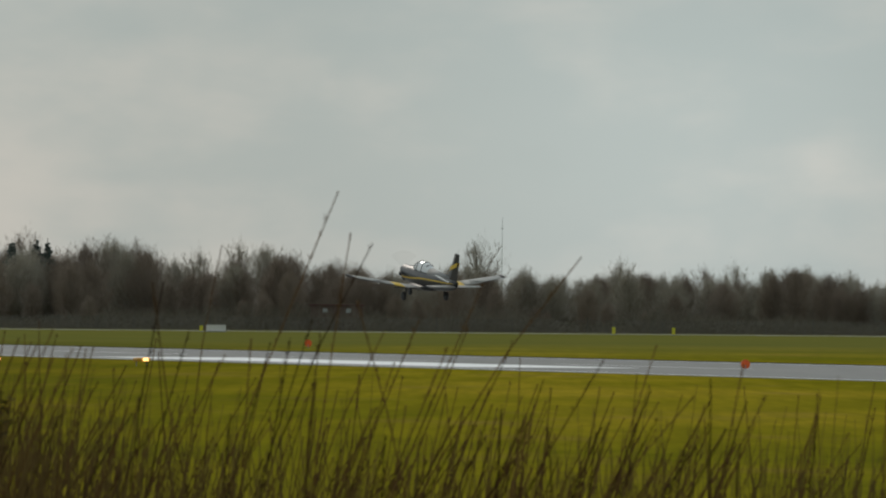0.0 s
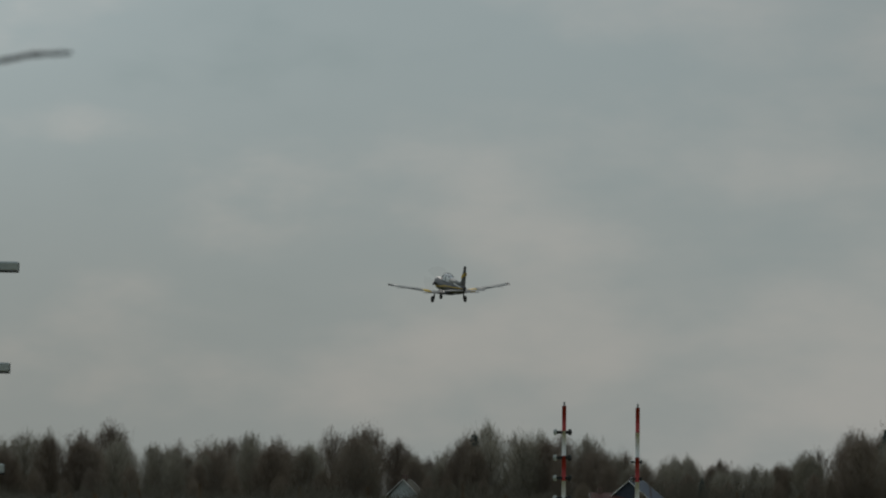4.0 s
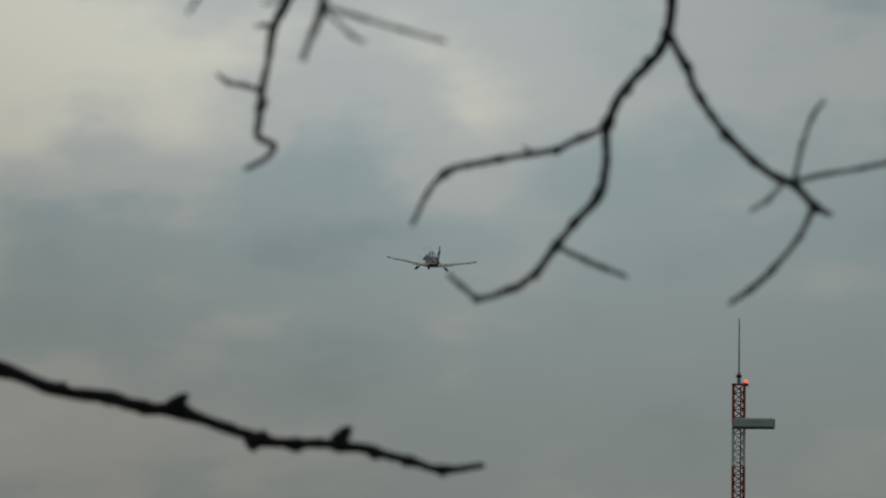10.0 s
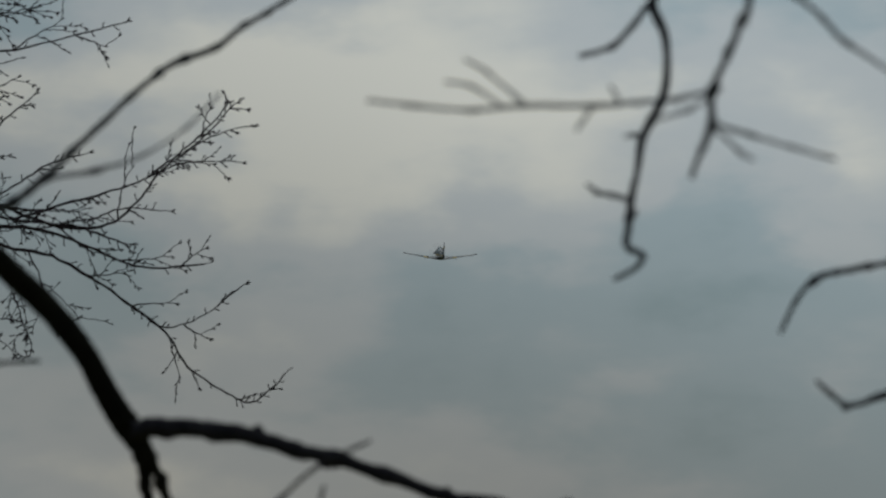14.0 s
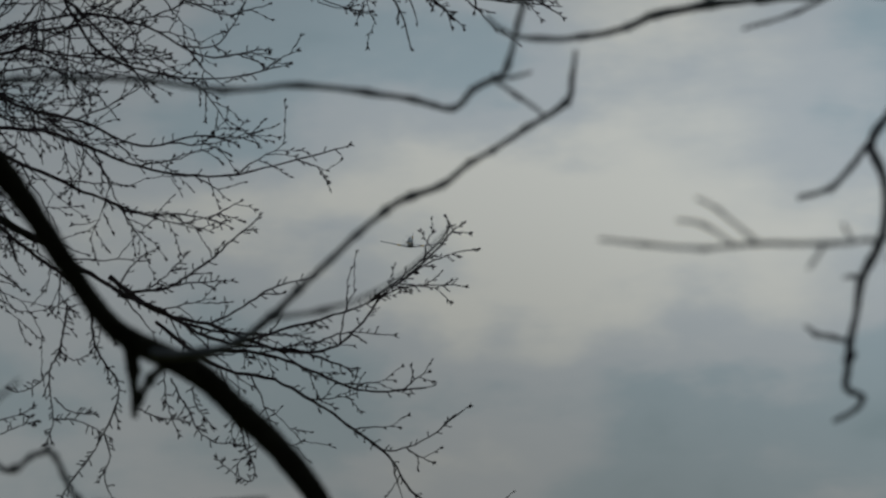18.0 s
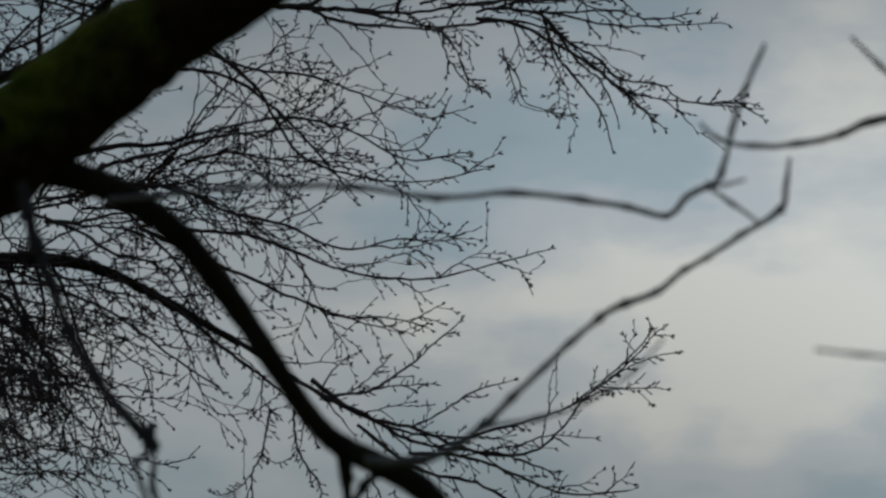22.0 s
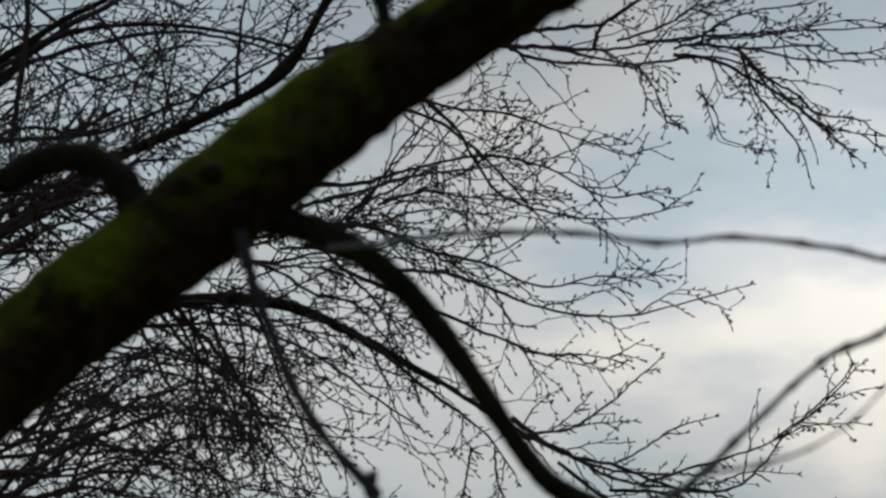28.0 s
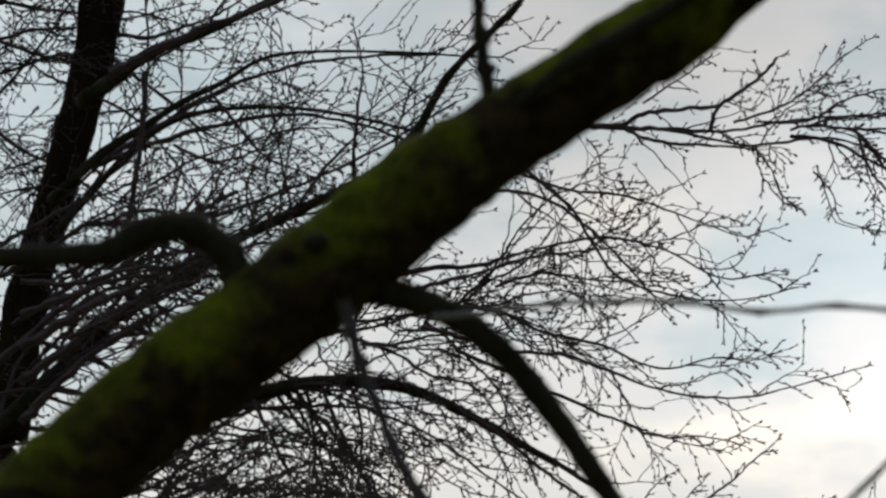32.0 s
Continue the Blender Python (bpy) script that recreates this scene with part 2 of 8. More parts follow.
def grass_material():
    m, t, b = material("meadow_grass", 1.0)
    co = t.nodes.new("ShaderNodeTexCoord").outputs["Object"]
    n1 = node(t, "ShaderNodeTexNoise", Scale=0.035, Detail=4.0, Roughness=0.55)
    n2 = node(t, "ShaderNodeTexNoise", Scale=0.9, Detail=6.0, Roughness=0.7)
    band = t.nodes.new("ShaderNodeMapping")
    band.inputs["Rotation"].default_value = (0, 0, radians(-20))
    band.inputs["Scale"].default_value = (1, 0.35, 1)
    t.links.new(co, band.inputs[0])
    t.links.new(band.outputs[0], n1.inputs["Vector"])
    t.links.new(co, n2.inputs["Vector"])
    a = ramp(t, n1.outputs[0], ((0.36, (0.135, 0.135, 0.010)), (0.50, (0.245, 0.198, 0.013)), (0.66, (0.42, 0.295, 0.028))))
    c = mix(t, 0.40, a, ramp(t, n2.outputs[0], ((0.35, (0.075, 0.083, 0.005)), (0.65, (0.30, 0.25, 0.018)))))
    # tussocks, drawn out along the view over the field, and dull bare patches
    n3 = node(t, "ShaderNodeTexNoise", Scale=0.42, Detail=5.0, Roughness=0.68)
    tuft = t.nodes.new("ShaderNodeMapping")
    tuft.inputs["Scale"].default_value = (1.6, 0.09, 1)
    t.links.new(co, tuft.inputs[0])
    t.links.new(tuft.outputs[0], n3.inputs["Vector"])
    c = mix(t, ramp(t, n3.outputs[0], ((0.42, (0.30, 0.30, 0.30)), (0.60, (0, 0, 0)))), c, (0.075, 0.080, 0.008))
    n4 = node(t, "ShaderNodeTexNoise", Scale=0.11, Detail=3.0, Roughness=0.6)
    t.links.new(band.outputs[0], n4.inputs["Vector"])
    c = mix(t, ramp(t, n4.outputs[0], ((0.56, (0, 0, 0)), (0.70, (0.5, 0.5, 0.5)))), c, (0.24, 0.155, 0.045))
    # haze painted into the far grass: it turns duller beyond the runway
    far = t.nodes.new("ShaderNodeSeparateXYZ")
    t.links.new(co, far.inputs[0])
    beyond = math_node(t, "MULTIPLY", math_node(t, "SUBTRACT", far.outputs[1], 480.0), 0.004, True)
    dull = mix(t, 0.85, c, (0.135, 0.137, 0.038))
    # the grass to the west is darker and duller too
    west = math_node(t, "MULTIPLY", math_node(t, "SUBTRACT", -4.0, far.outputs[0]), 0.03, True)
    west = math_node(t, "MULTIPLY", west, 0.80)
    c = mix(t, west, c, (0.092, 0.082, 0.013))
    t.links.new(mix(t, beyond, c, dull), b.inputs["Base Color"])
    b.inputs["Specular IOR Level"].default_value = 0.0
    return m


def asphalt_material():
    m, t, b = material("worn_asphalt", 0.5)
    co = t.nodes.new("ShaderNodeTexCoord").outputs["Object"]
    st = t.nodes.new("ShaderNodeMapping")
    st.inputs["Rotation"].default_value = (0, 0, radians(-20.5))
    st.inputs["Scale"].default_value = (1, 0.06, 1)
    t.links.new(co, st.inputs[0])
    n1 = node(t, "ShaderNodeTexNoise", Scale=0.35, Detail=5.0, Roughness=0.6)
    n2 = node(t, "ShaderNodeTexNoise", Scale=30.0, Detail=3.0, Roughness=0.6)
    t.links.new(st.outputs[0], n1.inputs["Vector"])
    t.links.new(co, n2.inputs["Vector"])
    f = math_node(t, "ADD", math_node(t, "MULTIPLY", n1.outputs[0], 0.7), math_node(t, "MULTIPLY", n2.outputs[0], 0.3))
    t.links.new(ramp(t, f, ((0.30, (0.195, 0.191, 0.185)), (0.70, (0.275, 0.268, 0.26)))), b.inputs["Base Color"])
    b.inputs["Specular IOR Level"].default_value = 0.12
    t.links.new(math_node(t, "ADD", math_node(t, "MULTIPLY", n1.outputs[0], 0.3), 0.62), b.inputs["Roughness"])
    return m


def mossy_bark():
    """Moss that covers the upper and front sides in one soft coat, and brown bark below."""
    m, t, b = material("mossy_bark", 0.95)
    co = t.nodes.new("ShaderNodeTexCoord").outputs["Object"]
    n1 = node(t, "ShaderNodeTexNoise", Scale=8.0, Detail=5.0, Roughness=0.58, Distortion=0.5)
    n2 = node(t, "ShaderNodeTexNoise", Scale=38.0, Detail=5.0, Roughness=0.65)
    n3 = node(t, "ShaderNodeTexNoise", Scale=150.0, Detail=3.0, Roughness=0.6)
    n4 = node(t, "ShaderNodeTexNoise", Scale=4.2, Detail=2.0, Roughness=0.5, Distortion=0.8)
    for n in (n1, n2, n3, n4):
        t.links.new(co, n.inputs["Vector"])
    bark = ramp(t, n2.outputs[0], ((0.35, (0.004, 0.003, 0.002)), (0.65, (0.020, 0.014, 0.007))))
    moss = ramp(t, n2.outputs[0], ((0.28, (0.007, 0.011, 0.001)), (0.72, (0.052, 0.066, 0.003))))
    moss = mix(t, ramp(t, n3.outputs[0], ((0.40, (0, 0, 0)), (0.70, (0.6, 0.6, 0.6)))), moss, (0.056, 0.062, 0.006))
    face = t.nodes.new("ShaderNodeSeparateXYZ")
    t.links.new(t.nodes.new("ShaderNodeNewGeometry").outputs["Normal"], face.inputs[0])
    grow = math_node(t, "ADD", math_node(t, "MULTIPLY", n1.outputs[0], 1.5), math_node(t, "MULTIPLY", face.outputs[2], 0.36))
    grow = math_node(t, "ADD", grow, math_node(t, "MULTIPLY", n2.outputs[0], 0.25))
    grow = math_node(t, "ADD", grow, math_node(t, "MULTIPLY", math_node(t, "SUBTRACT", n4.outputs[0], 0.475), 1.6))
    # painted shade: the limb's moss gives way to dark bark towards the trunk
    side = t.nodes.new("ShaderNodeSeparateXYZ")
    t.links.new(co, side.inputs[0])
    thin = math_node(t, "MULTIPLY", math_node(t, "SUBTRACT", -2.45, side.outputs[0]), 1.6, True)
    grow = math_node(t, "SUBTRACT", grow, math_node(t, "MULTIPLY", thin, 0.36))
    t.links.new(mix(t, ramp(t, grow, ((0.66, (0, 0, 0)), (1.16, (1, 1, 1)))), bark, moss), b.inputs["Base Color"])
    bp = node(t, "ShaderNodeBump", Strength=0.8, Distance=0.010)
    t.links.new(n2.outputs[0], bp.inputs["Height"])
    t.links.new(bp.outputs[0], b.inputs["Normal"])
    b.inputs["Specular IOR Level"].default_value = 0.03
    return m


def lit(name, colour, strength):
    m, t, b = material(name, 0.3)
    b.inputs["Base Color"].default_value = (*colour, 1)
    b.inputs["Emission Color"].default_value = (*colour, 1)
    b.inputs["Emission Strength"].default_value = strength
    return m


def glassy(name, colour, rough=0.05, clear=0.85, ior=1.2):
    m, t, b = material(name, rough)
    b.inputs["Base Color"].default_value = (*colour, 1)
    b.inputs["Transmission Weight"].default_value = clear
    b.inputs["IOR"].default_value = ior
    return m


GRASS = grass_material()
ASPHALT = asphalt_material()
MOSS = mossy_bark()
# twig bark lightened to grey, for the sky's wash over out-of-focus twigs
GREYTWIG = mottled("blur_greyed_twig", (0.040, 0.040, 0.046), (0.115, 0.115, 0.125), 50, 0.85, bump=0.002, gloss=0.05)
TWIG = mottled("twig_bark", (0.014, 0.012, 0.017), (0.048, 0.044, 0.055), 60, 0.8, bump=0.002, gloss=0.05)
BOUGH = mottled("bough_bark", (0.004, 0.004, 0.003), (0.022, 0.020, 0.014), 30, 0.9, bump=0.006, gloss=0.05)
FINE = mottled("fine_twig_bark", (0.012, 0.008, 0.011), (0.046, 0.034, 0.038), 14, 0.8, bump=0.003, gloss=0.05)
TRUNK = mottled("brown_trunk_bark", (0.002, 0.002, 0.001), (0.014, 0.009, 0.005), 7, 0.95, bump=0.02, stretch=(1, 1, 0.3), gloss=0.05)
# distance haze put into the colour: far wood and twigs lightened, some more
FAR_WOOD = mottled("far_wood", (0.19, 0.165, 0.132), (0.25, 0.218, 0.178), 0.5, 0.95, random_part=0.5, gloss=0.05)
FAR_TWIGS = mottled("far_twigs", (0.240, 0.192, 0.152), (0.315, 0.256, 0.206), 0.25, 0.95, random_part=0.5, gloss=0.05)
FAR_HAZED = mottled("far_hazed_twigs", (0.35, 0.315, 0.255), (0.44, 0.40, 0.33), 0.25, 0.95, random_part=0.4, gloss=0.05)
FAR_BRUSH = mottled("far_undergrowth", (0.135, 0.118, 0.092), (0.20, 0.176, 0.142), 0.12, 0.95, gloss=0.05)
FIR = mottled("fir_needles", (0.055, 0.070, 0.066), (0.10, 0.12, 0.105), 0.8, 0.9, random_part=0.4, gloss=0.05)
WEED = mottled("dry_weed_stalk", (0.036, 0.018, 0.007), (0.165, 0.088, 0.032), 5, 0.9, random_part=0.5, gloss=0.05)
DEADGRASS = mottled("dead_grass", (0.05, 0.030, 0.010), (0.23, 0.15, 0.05), 6, 0.9, gloss=0.05)
LEAF = mottled("dark_weed_leaf", (0.010, 0.015, 0.007), (0.035, 0.045, 0.018), 12, 0.8, gloss=0.05)
RED = mottled("faded_red_paint", (0.30, 0.015, 0.013), (0.48, 0.032, 0.026), 3, 0.5)
WHITE = mottled("weathered_white_paint", (0.68, 0.67, 0.65), (0.84, 0.83, 0.81), 3, 0.5)
ROADPAINT = mottled("runway_paint", (0.78, 0.78, 0.78), (0.90, 0.90, 0.90), 0.7, 0.55)
PANEL = mottled("antenna_panel_grey", (0.40, 0.44, 0.44), (0.58, 0.61, 0.60), 2, 0.45)
STEEL = mottled("galvanised_steel", (0.22, 0.23, 0.24), (0.40, 0.41, 0.42), 12, 0.45, 0.6)
DARK = mottled("dark_rubber", (0.012, 0.012, 0.013), (0.035, 0.035, 0.036), 20, 0.7)
ORANGE = mottled("signal_orange", (0.90, 0.11, 0.02), (0.98, 0.19, 0.04), 2, 0.6)
LAMPBOX = mottled("lamp_box_yellow", (0.60, 0.28, 0.03), (0.80, 0.42, 0.05), 3, 0.5)
YELLOW = mottled("signal_yellow", (0.55, 0.50, 0.03), (0.78, 0.72, 0.06), 2, 0.55)
BLACKPAINT = mottled("black_aircraft_paint", (0.008, 0.007, 0.007), (0.020, 0.018, 0.016), 2, 0.34, gloss=0.35)
GREYPAINT = mottled("grey_aircraft_paint", (0.042, 0.042, 0.042), (0.082, 0.082, 0.080), 1.5, 0.42)
# pale paint of the tailplane; on the rear deck it imitates sky sheen
SPINE = mottled("spine_sheen_tail_paint", (0.22, 0.22, 0.215), (0.33, 0.33, 0.32), 1.5, 0.6, gloss=0.2)
WINGTOP = mottled("pale_wing_top_paint", (0.30, 0.295, 0.28), (0.44, 0.43, 0.41), 1.2, 0.6, gloss=0.15)
PALEPAINT = mottled("pale_wing_paint", (0.034, 0.032, 0.029), (0.066, 0.062, 0.055), 1.2, 0.7, gloss=0.08)
GOLD = mottled("yellow_aircraft_paint", (0.55, 0.35, 0.02), (0.72, 0.47, 0.04), 1.5, 0.6)
# near-white and little see-through: the highlight on the glass is in its colour
CANOPY = glassy("canopy_glass", (0.95, 0.96, 0.97), 0.16, 0.22, 1.7)
ROOFTILE = mottled("house_roof_tile", (0.030, 0.040, 0.065), (0.055, 0.07, 0.105), 1.5, 0.6)
ROOFRED = mottled("red_roof_tile", (0.095, 0.040, 0.034), (0.14, 0.062, 0.052), 1.5, 0.7)
# brick raised from a darker brown, to carry the haze of its distance
BRICK = mottled("dark_house_brick", (0.115, 0.075, 0.062), (0.17, 0.115, 0.095), 1.5, 0.8)
PANE = mottled("window_glass", (0.03, 0.035, 0.04), (0.06, 0.07, 0.08), 1, 0.1)
# dark grass colour that stands for the shadow line at the runway's edge
VERGE_SHADE = mottled("verge_grass_shade", (0.020, 0.022, 0.006), (0.062, 0.062, 0.014), 0.6, 0.95, gloss=0.05)
FENCE = mottled("fence_mesh_wire", (0.085, 0.086, 0.080), (0.13, 0.132, 0.122), 0.05, 0.8)
def smear(name, colour, see):
    """A propeller blade at speed, of which the eye sees a thin veil."""
    m, t, b = material(name, 0.6)
    b.inputs["Base Color"].default_value = (*colour, 1)
    b.inputs["Alpha"].default_value = see
    return m


BLADE = smear("spinning_blade", (0.10, 0.10, 0.09), 0.05)
GLOW_RED = lit("obstruction_lamp_red", (1.0, 0.13, 0.03), 2.2)
GLOW_WARM = lit("approach_lamp_warm", (1.0, 0.58, 0.17), 3.6)


# ---------------------------------------------------------------- mesh helpers
class Geo:
    """Gathers corners and faces of one mesh."""

    def __init__(self):
        self.v, self.f = [], []

    def add(self, verts, faces):
        n = len(self.v)
        self.v.extend(verts)
        self.f.extend([tuple(i + n for i in f) for f in faces])
        return self

    def tube(self, pts, radii, sides=6, cap=True):
        """A round, tapering rod along the points."""
        pts = [Vector(p) for p in pts]
        n, rings = len(pts), []
        ref = Vector((0.31, 0.27, 0.91))
        for i, p in enumerate(pts):
            d = (pts[min(i + 1, n - 1)] - pts[max(i - 1, 0)])
            d = d.normalized() if d.length > 1e-9 else Vector((0, 0, 1))
            a = d.cross(ref)
            a = a.normalized() if a.length > 1e-4 else Vector((1, 0, 0))
            b = d.cross(a)
            r = radii[i]
            rings.extend(p + (a * math.cos(k * math.tau / sides) + b * math.sin(k * math.tau / sides)) * r for k in range(sides))
        faces = [(i * sides + k, i * sides + (k + 1) % sides, (i + 1) * sides + (k + 1) % sides, (i + 1) * sides + k)
                 for i in range(n - 1) for k in range(sides)]
        if cap:
            faces += [tuple(range(sides)), tuple(range((n - 1) * sides, n * sides))[::-1]]
        return self.add(rings, faces)

    def stick(self, a, b, r0, r1):
        """A three-sided twig."""
        return self.tube((a, b), (r0, r1), 3, False)

    def box(self, x0, x1, y0, y1, z0, z1, bevel=0.0):
        bm = bmesh.new()
        bmesh.ops.create_cube(bm, size=1.0)
        for v in bm.verts:
            v.co = Vector(((x0 + x1) / 2 + v.co.x * (x1 - x0), (y0 + y1) / 2 + v.co.y * (y1 - y0), (z0 + z1) / 2 + v.co.z * (z1 - z0)))
        if bevel:
            bmesh.ops.bevel(bm, geom=bm.edges[:], offset=bevel, segments=1, affect="EDGES")
        bm.verts.index_update()
        self.add([v.co.copy() for v in bm.verts], [tuple(v.index for v in f.verts) for f in bm.faces])
        bm.free()
        return self

    def ball(self, c, r, u=10, v=7, squash=1.0):
        bm = bmesh.new()
        bmesh.ops.create_uvsphere(bm, u_segments=u, v_segments=v, radius=r)
        bm.verts.index_update()
        self.add([Vector((p.co.x, p.co.y, p.co.z * squash)) + Vector(c) for p in bm.verts], [tuple(p.index for p in f.verts) for f in bm.faces])
        bm.free()
        return self

    def loft(self, rings, closed=True):
        n = len(rings[0])
        faces = [(i * n + k, i * n + (k + 1) % n, (i + 1) * n + (k + 1) % n, (i + 1) * n + k) for i in range(len(rings) - 1) for k in range(n)]
        if closed:
            faces += [tuple(range(n))[::-1], tuple(range((len(rings) - 1) * n, len(rings) * n))]
        return self.add([Vector(p) for r in rings for p in r], faces)

    def mesh(self, name, mat, smooth=False):
        me = bpy.data.meshes.new(name)
        me.from_pydata([tuple(v) for v in self.v], [], self.f)
        me.materials.append(mat)
        if smooth:
            me.polygons.foreach_set("use_smooth", [True] * len(me.polygons))
        me.update()
        return me


def part(name, geo, mat, parent, label="", smooth=False, m=None):
    """Links one mesh under a thing or a part."""
    ob = new(name, geo.mesh(name, mat, smooth))
    ob.parent = parent
    if m is not None:
        ob.matrix_basis = m
    return tagged(ob, label)


def thing(name, label, category, m=None, group="", kind=""):
    ob = new(name)
    ob.empty_display_size = 0.2
    if m is not None:
        ob.matrix_basis = m
    return tagged(ob, label, category, group, kind)


def at(turn, d, z=0.0):
    """The place d metres off, so many degrees left of north."""
    return Vector((-math.sin(radians(turn)) * d, math.cos(radians(turn)) * d, z))


def solid(name, geo, mat, label, category="", kind="", m=None, smooth=False, group=""):
    ob = new(name, geo.mesh(name, mat, smooth))
    if m is not None:
        ob.matrix_basis = m
    return tagged(ob, label, category, group, kind)


# ---------------------------------------------------------------- ground and runway
def rise(x, y):
    """Height of the ground: level airfield, and the low bank on which the camera and the trees stand."""
    d = math.hypot(x, y)
    s = min(1.0, max(0.0, (d - 16) / 34))
    return 1.25 * (1 - s * s * (3 - 2 * s)) + 0.03 * noise.noise(Vector((x * 0.2, y * 0.2, 0))) * (d < 80)


def make_ground():
    g = Geo()
    rad = [0, 4, 8, 12, 16, 20, 24, 28, 32, 36, 40, 45, 50, 60, 80, 120, 180, 260, 350, 450, 600, 900, 1400, 2200, 4500]
    n = 72
    rings = [[(r * math.cos(k * math.tau / n), r * math.sin(k * math.tau / n), 0) for k in range(n)] for r in rad[1:]]
    rings = [[(x, y, rise(x, y)) for x, y, z in ring] for ring in rings]
    g.loft(rings, False)
    g.add([(0, 0, rise(0, 0))] + rings[0], [(0, 1 + k, 1 + (k + 1) % n) for k in range(n)])
    solid("ground", g, GRASS, "green and yellowing meadow grass of the airfield", "grass", "structure", smooth=True)


RUN = radians(20.5)          # the runway's heading, left of north
ALONG = Vector((-math.sin(RUN), math.cos(RUN), 0))
ACROSS = Vector((math.cos(RUN), math.sin(RUN), 0))
MID = Vector((0, 453, 0))    # a point on its centre line


def strip(s0, s1, c0, c1, z):
    """A flat slab along the runway."""
    low = [MID + ALONG * s + ACROSS * c for s, c in ((s0, c0), (s0, c1), (s1, c1), (s1, c0))]
    return Geo().add([p + Vector((0, 0, h)) for h in (z - 0.2, z) for p in low],
                     [(4, 5, 6, 7), (0, 3, 2, 1), (0, 1, 5, 4), (2, 3, 7, 6), (1, 2, 6, 5), (3, 0, 4, 7)])


def make_runway():
    run = solid("runway", strip(-1100, 1600, -21, 21, 0.02), ASPHALT, "grey worn asphalt runway", "runway", "structure")
    part("edge_line", strip(-1100, 1600, -20.2, -19.75, 0.026), ROADPAINT, run, "white painted edge line")
    part("edge_line", strip(-1100, 1600, 19.75, 20.2, 0.026), ROADPAINT, run, "white painted edge line")
    part("aiming_mark", strip(-48, 20, -16.5, -6, 0.03), ROADPAINT, run, "broad white painted bar")
    part("aiming_mark", strip(215, 249, -11, -4, 0.03), ROADPAINT, run, "broad white painted bar")
    for k in range(12):
        part("centre_dash", strip(-300 + 50 * k, -270 + 50 * k, -0.15, 0.15, 0.026), ROADPAINT, run)
    # a dark strip laid down as the grass's shadow on the far edge
    solid("verge", strip(-1100, 1600, 21, 22.2, 0.06), VERGE_SHADE, "dark strip along the runway, painted for grass shade", "verge", "structure")
    road = Geo()
    road.add([(-420, 1088, 0.02), (260, 1120, 0.02), (260, 1146, 0.02), (-420, 1114, 0.02)], [(0, 1, 2, 3)])
    road.add([(-420, 1088, -0.1), (260, 1120, -0.1), (260, 1120, 0.02), (-420, 1088, 0.02)], [(0, 1, 2, 3)])
    solid("taxiway", road, ASPHALT, "pale grey taxiway along the fence", "taxiway", "structure")


make_ground()
make_runway()


# ---------------------------------------------------------------- airfield equipment
def papi_lights():
    first = None
    for k, (x, y) in enumerate(((-16.24, 394.4), (-24.15, 391.2), (-32.05, 387.9), (-39.6, 382.5))):
        m = pose(x, y, 0, 0, 0, 20)
        if first:
            copy_thing(first, m)
            continue
        first = thing("approach_light", "yellow-orange approach light box with a glowing lamp on short legs", "approach light", m, "row of approach lights beside the runway")
        part("housing", Geo().box(-0.40, 0.40, -0.35, 0.35, 0.24, 0.45, 0.05), LAMPBOX, first)
        for sx in (-0.3, 0.3):
            part("leg", Geo().tube([(sx, 0, 0), (sx, 0, 0.24)], [0.035, 0.035], 6), STEEL, first)
        for sx, w in ((-0.02, 0.32),):
            part("lamp", Geo().box(sx, sx + w, -0.37, -0.345, 0.28, 0.42, 0.008), GLOW_WARM, first, "glowing warm white lens")


def marker_ball(x, y, size):
    t = thing("marker_board", "orange round marker board on a short post", "marker", pose(x, y, 0, 0, 0, 5), "orange markers along the runway")
    part("board", Geo().tube([(0, -0.03, size * 0.62), (0, 0.03, size * 0.62)], [size / 2, size / 2], 14), ORANGE, t)
    part("post", Geo().tube([(0, 0, 0), (0, 0, size * 0.5)], [0.04, 0.04], 6), STEEL, t)


def marker_stake(x, y, h):
    t = thing("marker_stake", "yellow marker stake at the taxiway", "marker", pose(x, y, 0, 0, 0, 0), "yellow marker stakes")
    part("stake", Geo().box(-0.25, 0.25, -0.05, 0.05, 0, h, 0.02), YELLOW, t)
    part("foot", Geo().box(-0.4, 0.4, -0.2, 0.2, 0, 0.12, 0.03), STEEL, t)


def equipment_box(x, y, w, h, mat, label, red=False):
    t = thing("equipment_box", label, "cabinet", pose(x, y, 0, 0, 0, 3))
    part("body", Geo().box(-w / 2, w / 2, -0.6, 0.6, 0.1, h, 0.05), mat, t)
    part("plinth", Geo().box(-w / 2 - 0.1, w / 2 + 0.1, -0.7, 0.7, 0, 0.1, 0.02), STEEL, t)
    part("lid", Geo().box(-w / 2 - 0.06, w / 2 + 0.06, -0.66, 0.66, h, h + 0.08, 0.02), mat, t)
    if red:
        part("side_panel", Geo().box(w * 0.08, w / 2 + 0.02, -0.64, 0.0, 0.12, h - 0.05, 0.01), RED, t, "faded red panel")


